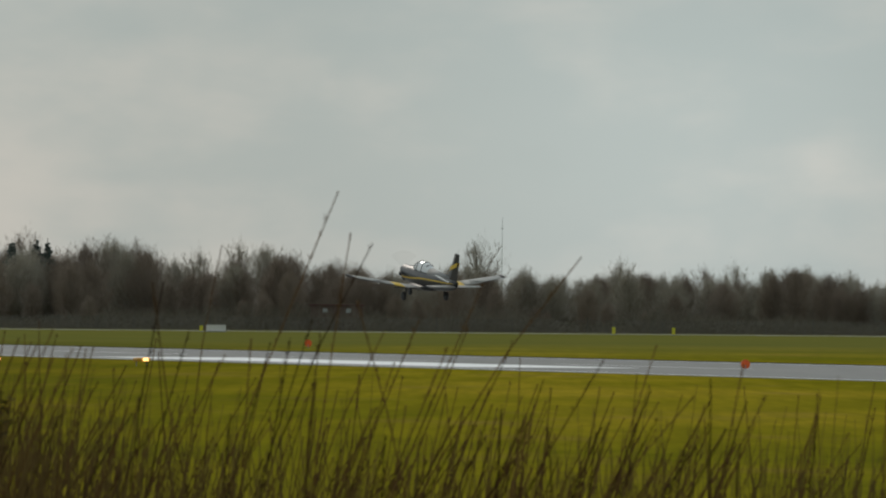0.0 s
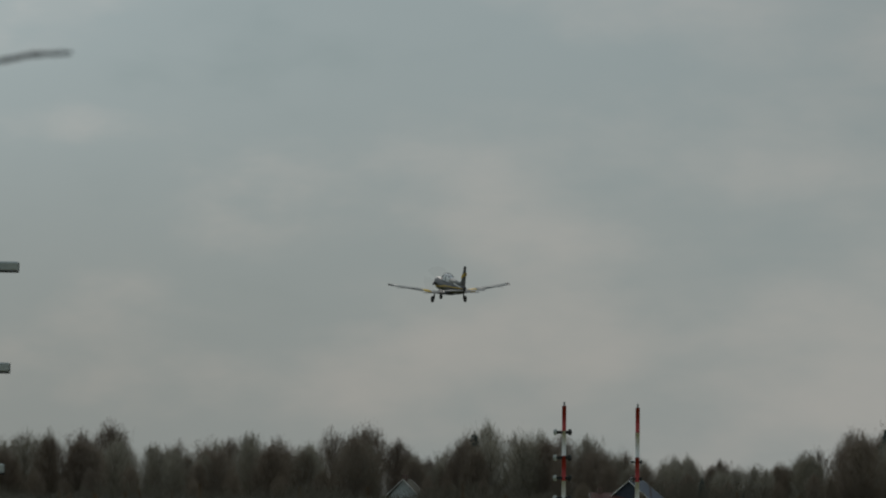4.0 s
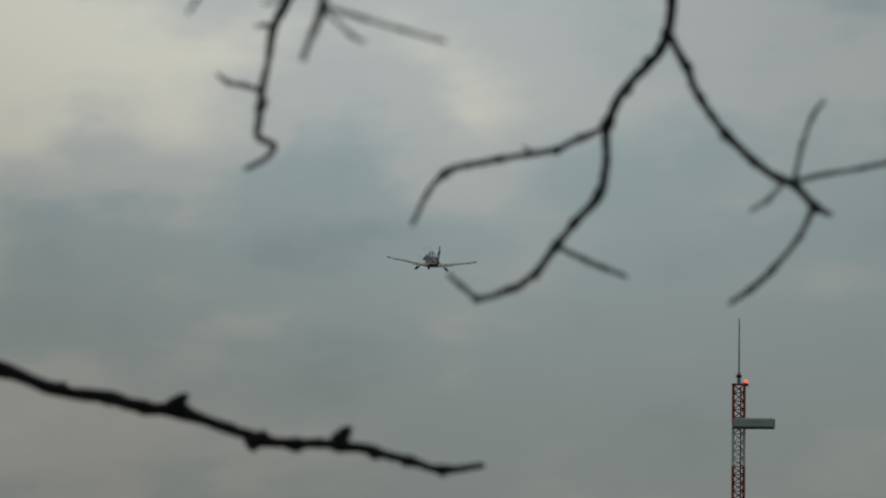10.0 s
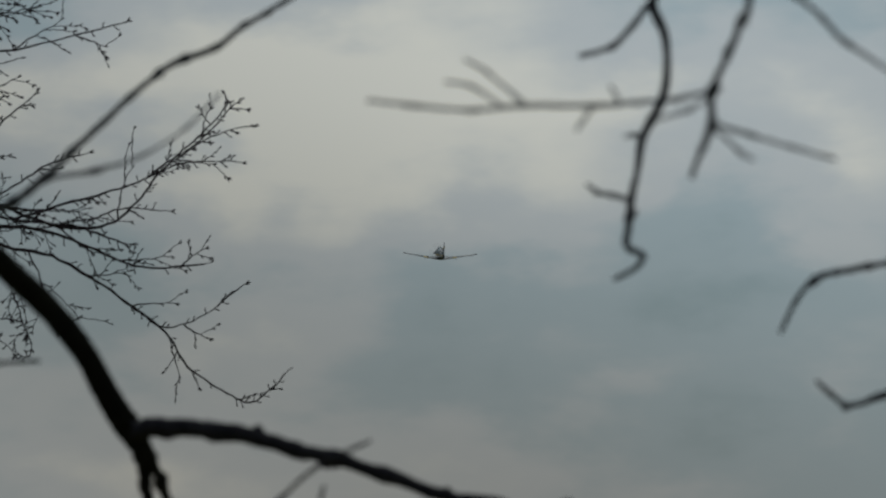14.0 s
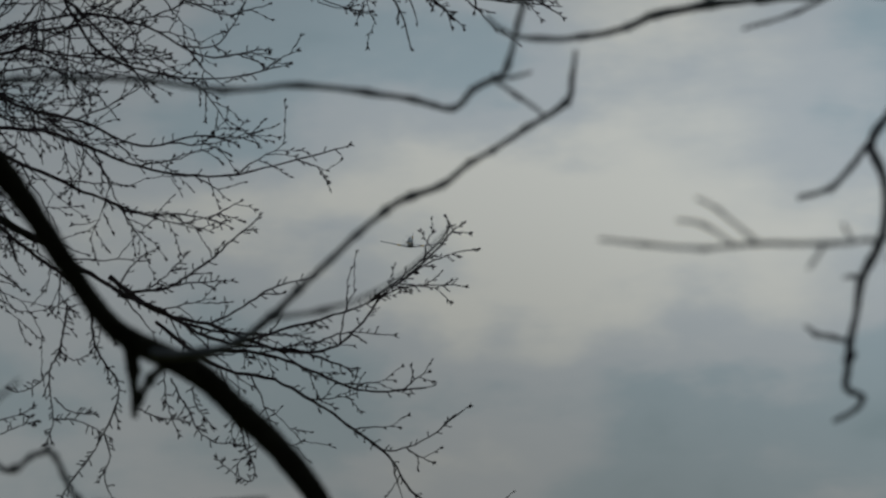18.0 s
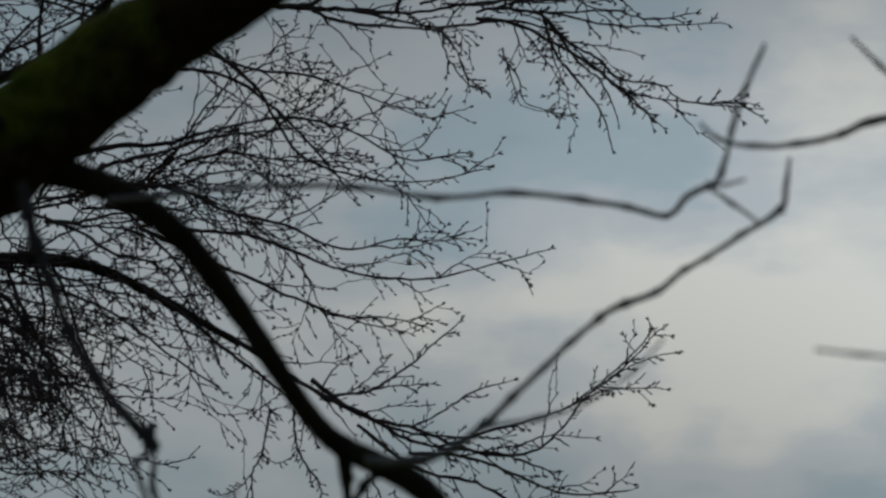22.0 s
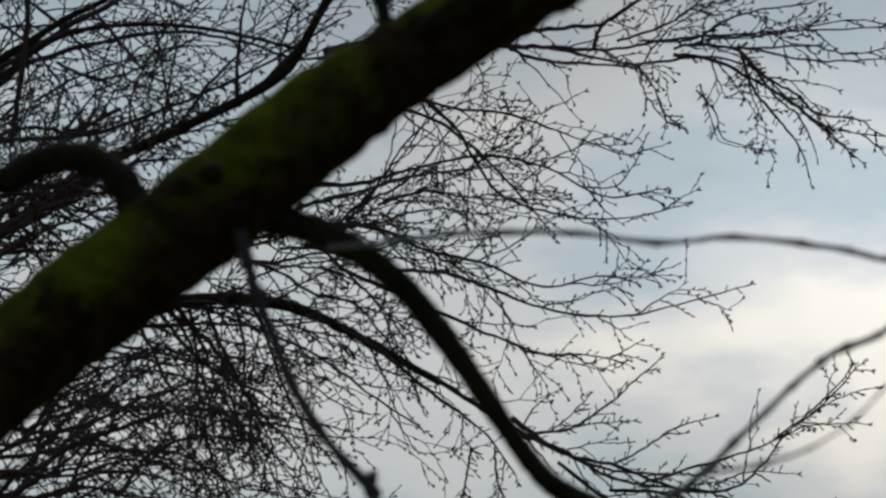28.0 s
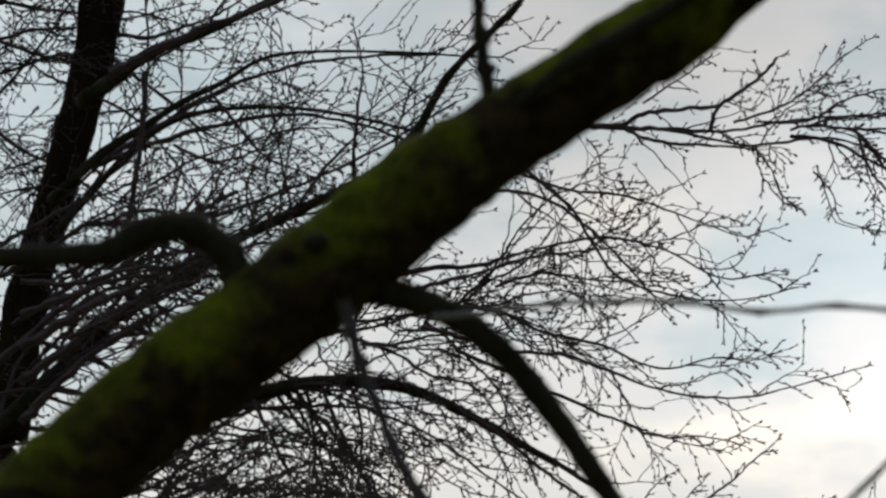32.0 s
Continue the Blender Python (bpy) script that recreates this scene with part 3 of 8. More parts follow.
def banded_pole(name, label, turn, d, top, steps, rungs, k=1.0):
    """A red and white banded pole with dark insulator collars."""
    p = at(turn, d) + Vector((0.115, 0, 0))
    t = thing(name, label, "antenna pole", pose(p.x, p.y, 0, 0, 0, turn), "red and white antenna poles")
    n = steps
    for i in range(n):
        z0, z1 = top * i / n, top * (i + 1) / n
        part("band", Geo().tube([(0, 0, z0), (0, 0, z1)], [0.075, 0.075], 10), RED if (n - i) % 2 else WHITE, t, "red band" if (n - i) % 2 else "white band", True)
    part("tip", Geo().tube([(0, 0, top), (0, 0, top + 0.14)], [0.035, 0.03], 6), STEEL, t)
    for z in rungs:
        arm = part("bracket", Geo().box(-0.36 * k, 0.24 * k, -0.06, 0.06, z - 0.05 * k, z + 0.05 * k, 0.02 * k), DARK, t, "dark bracket with insulators")
        for sx in (-0.30 * k, 0.20 * k):
            part("insulator", Geo().tube([(sx, 0, z - 0.10 * k), (sx, 0, z - 0.03 * k), (sx, 0, z + 0.03 * k), (sx, 0, z + 0.10 * k)], [0.05 * k, 0.075 * k, 0.075 * k, 0.05 * k], 8), PANEL if sx < 0 else DARK, arm)


def lattice_mast():
    d = 310.0
    p = at(10.541, d)
    t = thing("lattice_mast", "red and white lattice mast with antenna panels and lamp", "antenna mast", pose(p.x, p.y, 0, 0, 0, 10.541))
    top, half = 14.14, 0.235
    corner = [(-half, -half), (half, -half), (half, half), (-half, half)]
    band = 1.75
    for b in range(int(top / band) + 1):
        hi = top - b * band
        lo = max(0.0, hi - band)
        mat, name = (RED, "red lattice section") if b % 2 == 0 else (WHITE, "white lattice section")
        sec = None
        for k, (x, y) in enumerate(corner):
            leg = part("leg" if sec else "section", Geo().tube([(x, y, lo), (x, y, hi)], [0.060, 0.060], 6), mat, sec or t, name if not sec else "")
            sec = sec or leg
        m = 5
        for j in range(m):
            z0, z1 = lo + (hi - lo) * j / m, lo + (hi - lo) * (j + 1) / m
            for k in range(4):
                a, c = corner[k], corner[(k + 1) % 4]
                if (j + k) % 2:
                    a, c = c, a
                part("diagonal_brace", Geo().tube([(*a, z0), (*c, z1)], [0.026, 0.026], 4), mat, sec)
            part("crossbar", Geo().tube([(*q, z1) for q in (*corner, corner[0])], [0.018] * 5, 4), mat, sec)
    part("top_plate", Geo().box(-half - 0.07, half + 0.07, -half - 0.07, half + 0.07, top - 0.02, top + 0.05, 0.02), RED, t, "red top plate")
    part("cable", Geo().tube([(0.09, -half + 0.02, 0.3), (0.10, -half + 0.02, 6), (0.08, -half + 0.02, top - 0.1)], [0.035, 0.035, 0.03], 6), DARK, t, "dark cables up the mast")
    rod = part("rod", Geo().tube([(0, 0, top), (0, 0, top + 0.5), (0, 0, top + 0.55), (0, 0, top + 2.86)], [0.09, 0.07, 0.036, 0.024], 8), STEEL, t, "thin lightning rod on the mast top")
    part("collar", Geo().tube([(0, 0, top + 0.3), (0, 0, top + 0.42)], [0.12, 0.12], 8), DARK, rod)
    lamp = part("lamp_bracket", Geo().box(0.05, 0.36, -0.04, 0.04, top + 0.02, top + 0.08, 0.01), STEEL, t)
    part("lamp", Geo().ball((0.32, -0.02, top + 0.14), 0.085, 10, 8), GLOW_RED, lamp, "glowing red obstruction lamp", True)
    part("lamp_foot", Geo().tube([(0.32, -0.02, top - 0.06), (0.32, -0.02, top + 0.07)], [0.10, 0.07], 8), DARK, lamp)
    for off, z in ((0.64, 12.48), (0.30, 8.17), (0.10, 3.86)):
        pan = part("antenna_panel", Geo().box(off - 0.88, off + 0.88, -0.72, -0.32, z - 0.19, z + 0.22, 0.06), PANEL, t, "pale grey box antenna")
        part("end_cap", Geo().box(off + 0.88, off + 0.91, -0.70, -0.34, z - 0.18, z + 0.20, 0.01), STEEL, pan)
        # the shaded bottom edge of the panel, added as a dark strip
        part("base_shade", Geo().box(off - 0.90, off + 0.90, -0.74, -0.30, z - 0.245, z - 0.19, 0.01), DARK, pan, "dark strip that stands for shade under the antenna")
        part("bracket", Geo().box(-0.2, 0.2, -0.33, -0.22, z - 0.10, z + 0.10, 0.01), STEEL, pan)


papi_lights()
for x, y, s in ((17, 403, 0.52), (-11.2, 612, 0.62), (-66.2, 569, 0.62), (-114.7, 934, 0.9)):
    marker_ball(x, y, s)
for x, y, h in ((25.8, 1085, 1.15), (34.7, 1083, 1.15)):
    marker_stake(x, y, h)
marker_stake(-35.5, 1070, 0.9)
equipment_box(-33.2, 1066, 2.9, 0.95, WHITE, "long low white equipment box on the grass")
equipment_box(-127, 1076, 2.4, 0.8, WHITE, "white equipment box with a red side panel", True)
equipment_box(-158, 1020, 2.2, 0.8, RED, "faded red equipment box on the grass")
equipment_box(-89.3, 1080, 2.0, 0.7, YELLOW, "low yellow equipment box on the grass")
banded_pole("antenna_pole", "red and white pole with dark insulator brackets", 5.960, 250.0, 6.02, 7, (5.11, 4.23, 3.53, 2.83))
banded_pole("antenna_pole", "slim red and white banded pole", 5.379, 250.0, 5.97, 7, (4.10, 3.52), 0.62)
lattice_mast()


# ---------------------------------------------------------------- far side: fence, houses, trees
def far_fence():
    f = tagged(new("perimeter_fence"), "dark wire mesh fence with posts along the airfield", "fence")
    a, b = Vector((-470, 1135, 0)), Vector((300, 1168, 0))
    n = 128
    g = Geo()
    for k in range(n):
        p, q = a.lerp(b, k / n), a.lerp(b, (k + 1) / n)
        for h in range(14):
            z = 0.1 + 0.155 * h
            g.tube([p + Vector((0, 0, z)), q + Vector((0, 0, z))], [0.024, 0.024], 3, False)
        for j in range(4):
            r = p.lerp(q, j / 4)
            g.tube([r, r + Vector((0, 0, 2.1))], [0.03, 0.03], 3, False)
    tagged(part("mesh", g, FENCE, f), kind="stuff")
    post = Geo().tube([(0, 0, 0), (0, 0, 2.2), (0, -0.3, 2.5)], [0.06, 0.06, 0.05], 5).mesh("post", FENCE)
    for k in range(0, n + 1, 2):
        o = new("post", post)
        o.parent = f
        o.matrix_basis = Matrix.Translation(a.lerp(b, k / n))


def house(turn, d, w, deep, eave, ridge, wall, roof, label, spin=0.0, gable=None, windows=True):
    p = at(turn, d)
    t = thing("house", label, "house", pose(p.x, p.y, 0, 0, 0, turn + spin))
    part("wall", Geo().box(-w / 2, w / 2, 0, deep, 0, eave), wall, t)
    o = 0.4
    r = Geo()
    yc = deep / 2
    r.add([(-w / 2 - o, -o, eave - 0.1), (w / 2 + o, -o, eave - 0.1), (w / 2 + o, yc, ridge), (-w / 2 - o, yc, ridge), (w / 2 + o, deep + o, eave - 0.1), (-w / 2 - o, deep + o, eave - 0.1),
           (-w / 2 - o, -o, eave + 0.1), (w / 2 + o, -o, eave + 0.1), (w / 2 + o, yc, ridge + 0.2), (-w / 2 - o, yc, ridge + 0.2), (w / 2 + o, deep + o, eave + 0.1), (-w / 2 - o, deep + o, eave + 0.1)],
          [(0, 3, 2, 1), (3, 5, 4, 2), (6, 7, 8, 9), (9, 8, 10, 11), (0, 1, 7, 6), (4, 5, 11, 10), (1, 2, 8, 7), (2, 4, 10, 8), (3, 0, 6, 9), (5, 3, 9, 11)])
    rf = part("roof", r, roof, t)
    for sx in (-1, 1):
        part("gable", Geo().add([(sx * w / 2, 0, eave), (sx * w / 2, deep, eave), (sx * w / 2, yc, ridge), (sx * (w / 2 - 0.2), 0, eave), (sx * (w / 2 - 0.2), deep, eave), (sx * (w / 2 - 0.2), yc, ridge)],
                                [(0, 1, 2), (5, 4, 3), (0, 2, 5, 3), (2, 1, 4, 5), (1, 0, 3, 4)]), gable or wall, t)
        part("bargeboard", Geo().tube([(sx * (w / 2 + o + 0.06), -o, eave), (sx * (w / 2 + o + 0.06), yc, ridge + 0.12), (sx * (w / 2 + o + 0.06), deep + o, eave)], [0.09] * 3, 4), WHITE, rf, "white painted bargeboard")
    part("chimney", Geo().box(-w * 0.3 - 0.4, -w * 0.3 + 0.4, yc - 0.4, yc + 0.4, ridge - 0.6, ridge + 1.0, 0.04), BRICK, rf)
    for sx in (-0.28, 0.05, 0.33) if windows else ():
        win = part("window", Geo().box(sx * w - 0.7, sx * w + 0.7, -0.06, 0.05, 1.0, 2.2, 0.02), WHITE, t, "white window frame")
        part("pane", Geo().box(sx * w - 0.58, sx * w + 0.58, -0.075, -0.055, 1.1, 2.1), PANE, win)


def shed(turn, d, w, h):
    p = at(turn, d)
    t = thing("shed", "long low dark shed with two pale hatches", "shed", pose(p.x, p.y, 0, 0, 0, turn))
    part("wall", Geo().box(-w / 2, w / 2, 0, 4, 0, h), BRICK, t)
    part("roof", Geo().box(-w / 2 - 0.4, w / 2 + 0.4, -0.4, 4.4, h, h + 0.22, 0.04), ROOFRED, t)
    for sx in (-0.22, 0.22):
        part("hatch", Geo().box(sx * w - 0.42, sx * w + 0.42, -0.06, 0.02, h - 1.15, h - 0.45, 0.03), PANEL, t, "pale hatch")


def bare_tree(seed, height, wide, open_crown=0.0, low=0.10):
    """Trunk and boughs that fan upwards, and an uneven crown of fine twigs, as two meshes."""
    rnd = random.Random(seed)
    wood, twigs = Geo(), Geo()
    rx = height * wide
    bend = Vector((rnd.uniform(-0.05, 0.05), rnd.uniform(-0.05, 0.05), 1))
    fork = height * (0.30 + open_crown * 0.2)
    wood.tube([(0, 0, 0), bend * fork * 0.5, bend * fork, bend * height * 0.75], [height * 0.020, height * 0.016, height * 0.013, 0.05], 6)
    shift = Vector((rnd.uniform(0, 50), rnd.uniform(0, 50), 0))

    def spot(q, a, f):
        """A place in the crown: part of the height, bearing, part of the reach. It is widest above the middle."""
        d = Vector((math.cos(a), math.sin(a), q * 2.2))
        reach = q ** 0.40 * math.sqrt(max(0.0, 1 - q ** 3.0)) * (1.12 + 0.62 * noise.noise(d * 1.5 + shift) + 0.20 * noise.noise(d * 4.0 + shift))
        top = 0.90 + 0.26 * noise.noise(Vector((math.cos(a) * f, math.sin(a) * f, 0)) * 2.2 + shift)
        return Vector((d.x * rx * reach * f, d.y * rx * reach * f, height * (low * 0.6 + (1 - low * 0.6) * q) * top))

    n = int(96 * (1 - 0.45 * open_crown))
    for k in range(n):
        q, a = rnd.uniform(0.18, 1.0), rnd.uniform(0, math.tau)
        tip = spot(q, a, rnd.random() ** (0.45 - 0.2 * open_crown))
        reach = math.hypot(tip.x, tip.y)
        start = bend * max(height * 0.04, min(tip.z - reach * rnd.uniform(0.9, 1.9), height * 0.62))
        elbow = start.lerp(tip, 0.5) + Vector((tip.x, tip.y, 0)) * 0.12 + Vector((0, 0, -0.10 * reach + rnd.uniform(-0.3, 0.3)))
        wood.tube([start, elbow, start.lerp(tip, 0.86)], [0.085, 0.055, 0.018], 3, False)
        out = (tip - elbow).normalized()
        for j in range(12):
            v = (out * rnd.uniform(0.5, 1.0) + Vector((rnd.uniform(-1, 1), rnd.uniform(-1, 1), rnd.uniform(-0.1, 1.2))) * 0.5).normalized()
            b = elbow.lerp(tip, rnd.uniform(0.0, 1.0))
            ln = height * rnd.uniform(0.03, 0.075)
            e = b + v * ln
            twigs.stick(b, e, 0.019, 0.009)
            for i in range(4):
                w = (v + Vector((rnd.uniform(-1, 1), rnd.uniform(-1, 1), rnd.uniform(-0.3, 0.9))) * 0.55).normalized()
                c = b.lerp(e, rnd.uniform(0.25, 0.9))
                twigs.stick(c, c + w * ln * rnd.uniform(0.35, 0.7), 0.014, 0.008)
        wide_spray = height * rnd.uniform(0.05, 0.08)
        for j in range(int(60 * (1 - 0.86 * open_crown))):      # fine twigs, in a rising spray about each bough
            f = rnd.random()
            c = (start.lerp(elbow, f * 2) if f < 0.5 else elbow.lerp(tip, f * 2 - 1)) + Vector((rnd.gauss(0, 1), rnd.gauss(0, 1), rnd.gauss(0, 0.8))) * wide_spray * (1.2 - 0.5 * f)
            v = (out + Vector((rnd.uniform(-1, 1), rnd.uniform(-1, 1), rnd.uniform(-0.4, 0.9))) * 0.8).normalized() * height * rnd.uniform(0.012, 0.028)
            if c.z > 0.4:
                twigs.stick(c - v, c + v, 0.016, 0.008)
    for k in range(int(7500 * (1 - 0.90 * open_crown))):      # the finest twigs, fanning out through the whole crown
        c = spot(0.04 + 0.96 * rnd.random() ** 0.8, rnd.uniform(0, math.tau), rnd.random() ** 0.5)
        c += Vector((rnd.gauss(0, 1), rnd.gauss(0, 1), rnd.gauss(0, 1))) * height * 0.018
        fan = (c - Vector((0, 0, height * 0.12))).normalized()
        v = (fan + Vector((rnd.uniform(-1, 1), rnd.uniform(-1, 1), rnd.uniform(-0.6, 0.9))) * 0.6).normalized() * height * rnd.uniform(0.012, 0.028)
        twigs.stick(c - v, c + v, 0.015, 0.008)
    return wood, twigs


def fir(seed, height):
    rnd = random.Random(seed)
    wood, needles = Geo(), Geo()
    wood.tube([(0, 0, 0), (0, 0, height)], [height * 0.014, 0.03], 6)
    z = height * 0.12
    while z < height * 0.98:
        reach = (height - z) * 0.26 + 0.3
        for k in range(7):
            a = rnd.uniform(0, math.tau)
            tip = Vector((math.cos(a), math.sin(a), -0.25)) * reach * rnd.uniform(0.7, 1.1)
            base = Vector((0, 0, z + rnd.uniform(-0.2, 0.2)))
            side = Vector((-math.sin(a), math.cos(a), 0)) * reach * 0.24
            for j in range(3):
                c = base + tip * (0.35 + 0.3 * j)
                drop = Vector((0, 0, -0.35 - rnd.random() * 0.3))
                needles.add([c - tip * 0.22, c + side * rnd.uniform(0.5, 1) + drop, c + tip * 0.24, c - side * rnd.uniform(0.5, 1) + drop], [(0, 1, 2), (0, 2, 3), (0, 3, 1)])
        z += 0.55
    return wood, needles


def make_woods():
    rnd = random.Random(5)
    kinds = []
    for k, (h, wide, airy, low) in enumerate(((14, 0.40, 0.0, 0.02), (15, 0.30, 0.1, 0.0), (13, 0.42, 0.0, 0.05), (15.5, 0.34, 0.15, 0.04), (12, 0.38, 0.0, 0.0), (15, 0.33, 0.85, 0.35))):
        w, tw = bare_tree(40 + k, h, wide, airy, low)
        for mat in (FAR_TWIGS, FAR_HAZED):
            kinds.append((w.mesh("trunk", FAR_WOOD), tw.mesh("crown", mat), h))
    firs = [(w.mesh("trunk", FAR_WOOD), c.mesh("crown", FIR), 14) for w, c in (fir(1, 14), fir(2, 14))]

    def plant(kind, p, size, spin, name, label, group):
        t = thing(name, label, "tree", Matrix.LocRotScale(p, Euler((0, 0, spin)), (size, size, size)), group)
        for nm, me in (("trunk", kind[0]), ("crown", kind[1])):
            o = new(nm, me)
            o.parent = t

    # outline of the wood: turn to the left in degrees and height of the tops in metres
    skyline = ((-7.00, 9.8), (-3.47, 9.8), (-3.20, 10.7), (-2.71, 11.5), (-2.49, 9.8), (-2.13, 10.5), (-1.77, 10.0), (-1.55, 10.9), (-1.19, 9.9), (-0.97, 9.8), (-0.65, 11.0), (-0.29, 11.0), (0.02, 11.2), (0.28, 11.0), (0.73, 11.4), (1.00, 11.8), (1.36, 14.4), (1.58, 12.6), (1.80, 10.2), (2.02, 11.2), (2.30, 15.8), (2.83, 14.3), (3.23, 15.2), (3.67, 14.4), (3.93, 11.0), (4.29, 8.6), (4.73, 8.5), (5.18, 9.3), (5.45, 9.2), (5.81, 13.4), (6.08, 13.3), (6.47, 14.8), (6.69, 13.3), (6.98, 8.8), (7.36, 13.5), (7.72, 13.1), (8.08, 11.6), (8.34, 13.0), (8.88, 11.0), (9.10, 10.5), (9.32, 11.8), (9.55, 13.7), (9.77, 13.2), (10.40, 11.5), (11.50, 10.0), (13.50, 9.5))

    def top(a):
        for (a0, h0), (a1, h1) in zip(skyline, skyline[1:]):
            if a0 <= a <= a1:
                return h0 + (h1 - h0) * (a - a0) / (a1 - a0)
        return skyline[-1][1] if a > skyline[-1][0] else skyline[0][1]

    a = -4.3
    while a < 11.4:
        for row, (d, gain) in enumerate(((1188, 0.64), (1204, 0.92), (1228, 1.01), (1216, 0.94))):
            b = a + rnd.uniform(-0.13, 0.13) + row * 0.09
            if row == 3 and top(b) > 11.6:
                continue
            if row == 0 and (rnd.random() < 0.3 or abs(b - 0.83) < 0.3):
                continue
            h = top(b) * gain * (rnd.uniform(0.5, 1.25) if row == 0 else rnd.uniform(0.86, 1.06))
            pale = 1 if row and rnd.random() < (0.65 if top(b) < 11.2 else 0.10) or row == 2 and rnd.random() < 0.3 else 0
            airy = row == 2 and rnd.random() < 0.22
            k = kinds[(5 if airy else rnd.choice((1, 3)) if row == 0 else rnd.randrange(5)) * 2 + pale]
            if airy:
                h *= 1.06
            plant(k, at(b, d + rnd.uniform(-9, 9)), h / k[2], rnd.uniform(0, 6.28), "bare_tree", "bare winter tree with dense grey-brown twigs" if not pale else "bare winter tree, its twigs coloured pale for haze", "trees beyond the airfield")
        a += 0.17
    for turn, h in ((-0.29, 15.4), (1.60, 14.6), (1.92, 13.2), (-1.41, 12.2), (-2.31, 11.6)):
        k = kinds[11]
        plant(k, at(turn, 1236), h / 15 * 1.05, turn, "bare_tree", "tall bare tree with an open rounded crown", "trees beyond the airfield")
    for turn, h in ((3.40, 15.0), (3.21, 15.4), (3.12, 15.0), (4.86, 6.0), (4.53, 3.5), (3.93, 3.0), (6.66, 13.4)):
        k = firs[rnd.randrange(2)]
        plant(k, at(turn, 1214 if h > 12 else 1186), h / 14, rnd.uniform(0, 6.28), "fir_tree", "dark green fir among bare trees", "firs beyond the airfield")
    for turn, h in ((5.34, 3.4), (5.80, 4.8)):       # low trees before the houses
        k = kinds[rnd.randrange(5) * 2]
        plant(k, at(turn, 1160), h / k[2], rnd.uniform(0, 6.28), "bare_tree", "low bare tree before the houses", "trees beyond the airfield")
    # undergrowth
    g = Geo()
    for k in range(30000):
        p = at(rnd.uniform(-6.8, 13), rnd.uniform(1172, 1215))
        h = (2.4 + 2.2 * noise.noise(Vector((p.x * 0.06, 0.5, 0)))) * rnd.uniform(0.3, 1.6)
        g.stick(p, p + Vector((rnd.uniform(-2.2, 2.2), rnd.uniform(-1, 1), h)), 0.035, 0.02)
        g.stick(p + Vector((rnd.uniform(-1, 1), 0, h * 0.5)), p + Vector((rnd.uniform(-2.5, 2.5), rnd.uniform(-1, 1), h * rnd.uniform(0.4, 1.2))), 0.03, 0.02)
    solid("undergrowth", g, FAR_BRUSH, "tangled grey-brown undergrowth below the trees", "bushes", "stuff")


far_fence()
house(5.235, 1171, 7, 6.2, 2.2, 5.0, BRICK, ROOFTILE, "house with a dark blue gable and white bargeboards", 72, ROOFTILE, False)
house(5.56, 1168, 6.4, 4, 1.7, 3.0, BRICK, ROOFRED, "low house with a dull red roof", 8, None, False)
house(7.08, 1198, 3.2, 5, 2.4, 5.0, PANEL, FAR_WOOD, "white gabled house among the trees", 70)
house(1.66, 1201, 3.0, 4, 2.2, 4.8, FAR_WOOD, FAR_WOOD, "small pale gabled house behind the fence", 75)
house(-1.62, 1216, 6, 6, 3.2, 7.0, BRICK, FAR_WOOD, "house with a steep dark roof among trees", 15)
shed(0.83, 1183, 8.6, 4.1)
make_woods()
far_mast = thing("radio_mast", "thin pale radio mast beyond the trees", "radio mast", pose(*at(-0.473, 1300)))
part("pole", Geo().tube([(0, 0, 0), (0, 0, 14), (0, 0, 20.2)], [0.08, 0.05, 0.035], 6), PANEL, far_mast)
part("crossbar", Geo().box(-0.25, 0.25, -0.04, 0.04, 18.3, 18.38, 0.02), STEEL, far_mast)
lamp_post = thing("street_lamp", "slim pale street lamp among the far trees", "street lamp", pose(*at(-2.83, 1198)))
part("pole", Geo().tube([(0, 0, 0), (0, 0, 10.2)], [0.07, 0.045], 6), STEEL, lamp_post)
part("lamp_head", Geo().box(-0.5, 0.3, -0.15, 0.15, 10.1, 10.35, 0.04), WHITE, lamp_post)


# ---------------------------------------------------------------- the aeroplane
def oval(y, zc, hw, hh, n=16, flat=0.0):
    return [(hw * math.cos(k * math.tau / n), y, zc + hh * math.sin(k * math.tau / n) * (1 - flat * (math.sin(k * math.tau / n) < 0))) for k in range(n)]


BODY = ((3.40, -0.10, 0.26, 0.30), (3.05, -0.14, 0.38, 0.44), (2.4, -0.18, 0.43, 0.52), (1.6, -0.19, 0.46, 0.56), (0.6, -0.20, 0.48, 0.59), (-0.6, -0.20, 0.48, 0.60),
        (-1.6, -0.16, 0.44, 0.56), (-2.8, -0.10, 0.34, 0.51), (-4.2, -0.04, 0.20, 0.40), (-5.2, 0.06, 0.08, 0.27), (-5.6, 0.18, 0.03, 0.10))


def section(y):
    for (y0, *a), (y1, *b) in zip(BODY, BODY[1:]):
        if y1 <= y <= y0:
            f = (y0 - y) / (y0 - y1)
            return [p + (q - p) * f for p, q in zip(a, b)]
    return list(BODY[-1][1:])


def foil(x, z, y, chord, thick, n=7):
    """A wing's cross-section at the span x."""
    up = [(x, y + chord * (0.3 - f), z + thick * chord * 1.5 * (math.sqrt(f + 0.0001) * 0.6 * (1 - f) + 0.22 * f * (1 - f))) for f in [k / n for k in range(n + 1)]]
    low = [(x, p[1], z - (p[2] - z) * 0.55) for p in up[1:-1]][::-1]
    return up + low


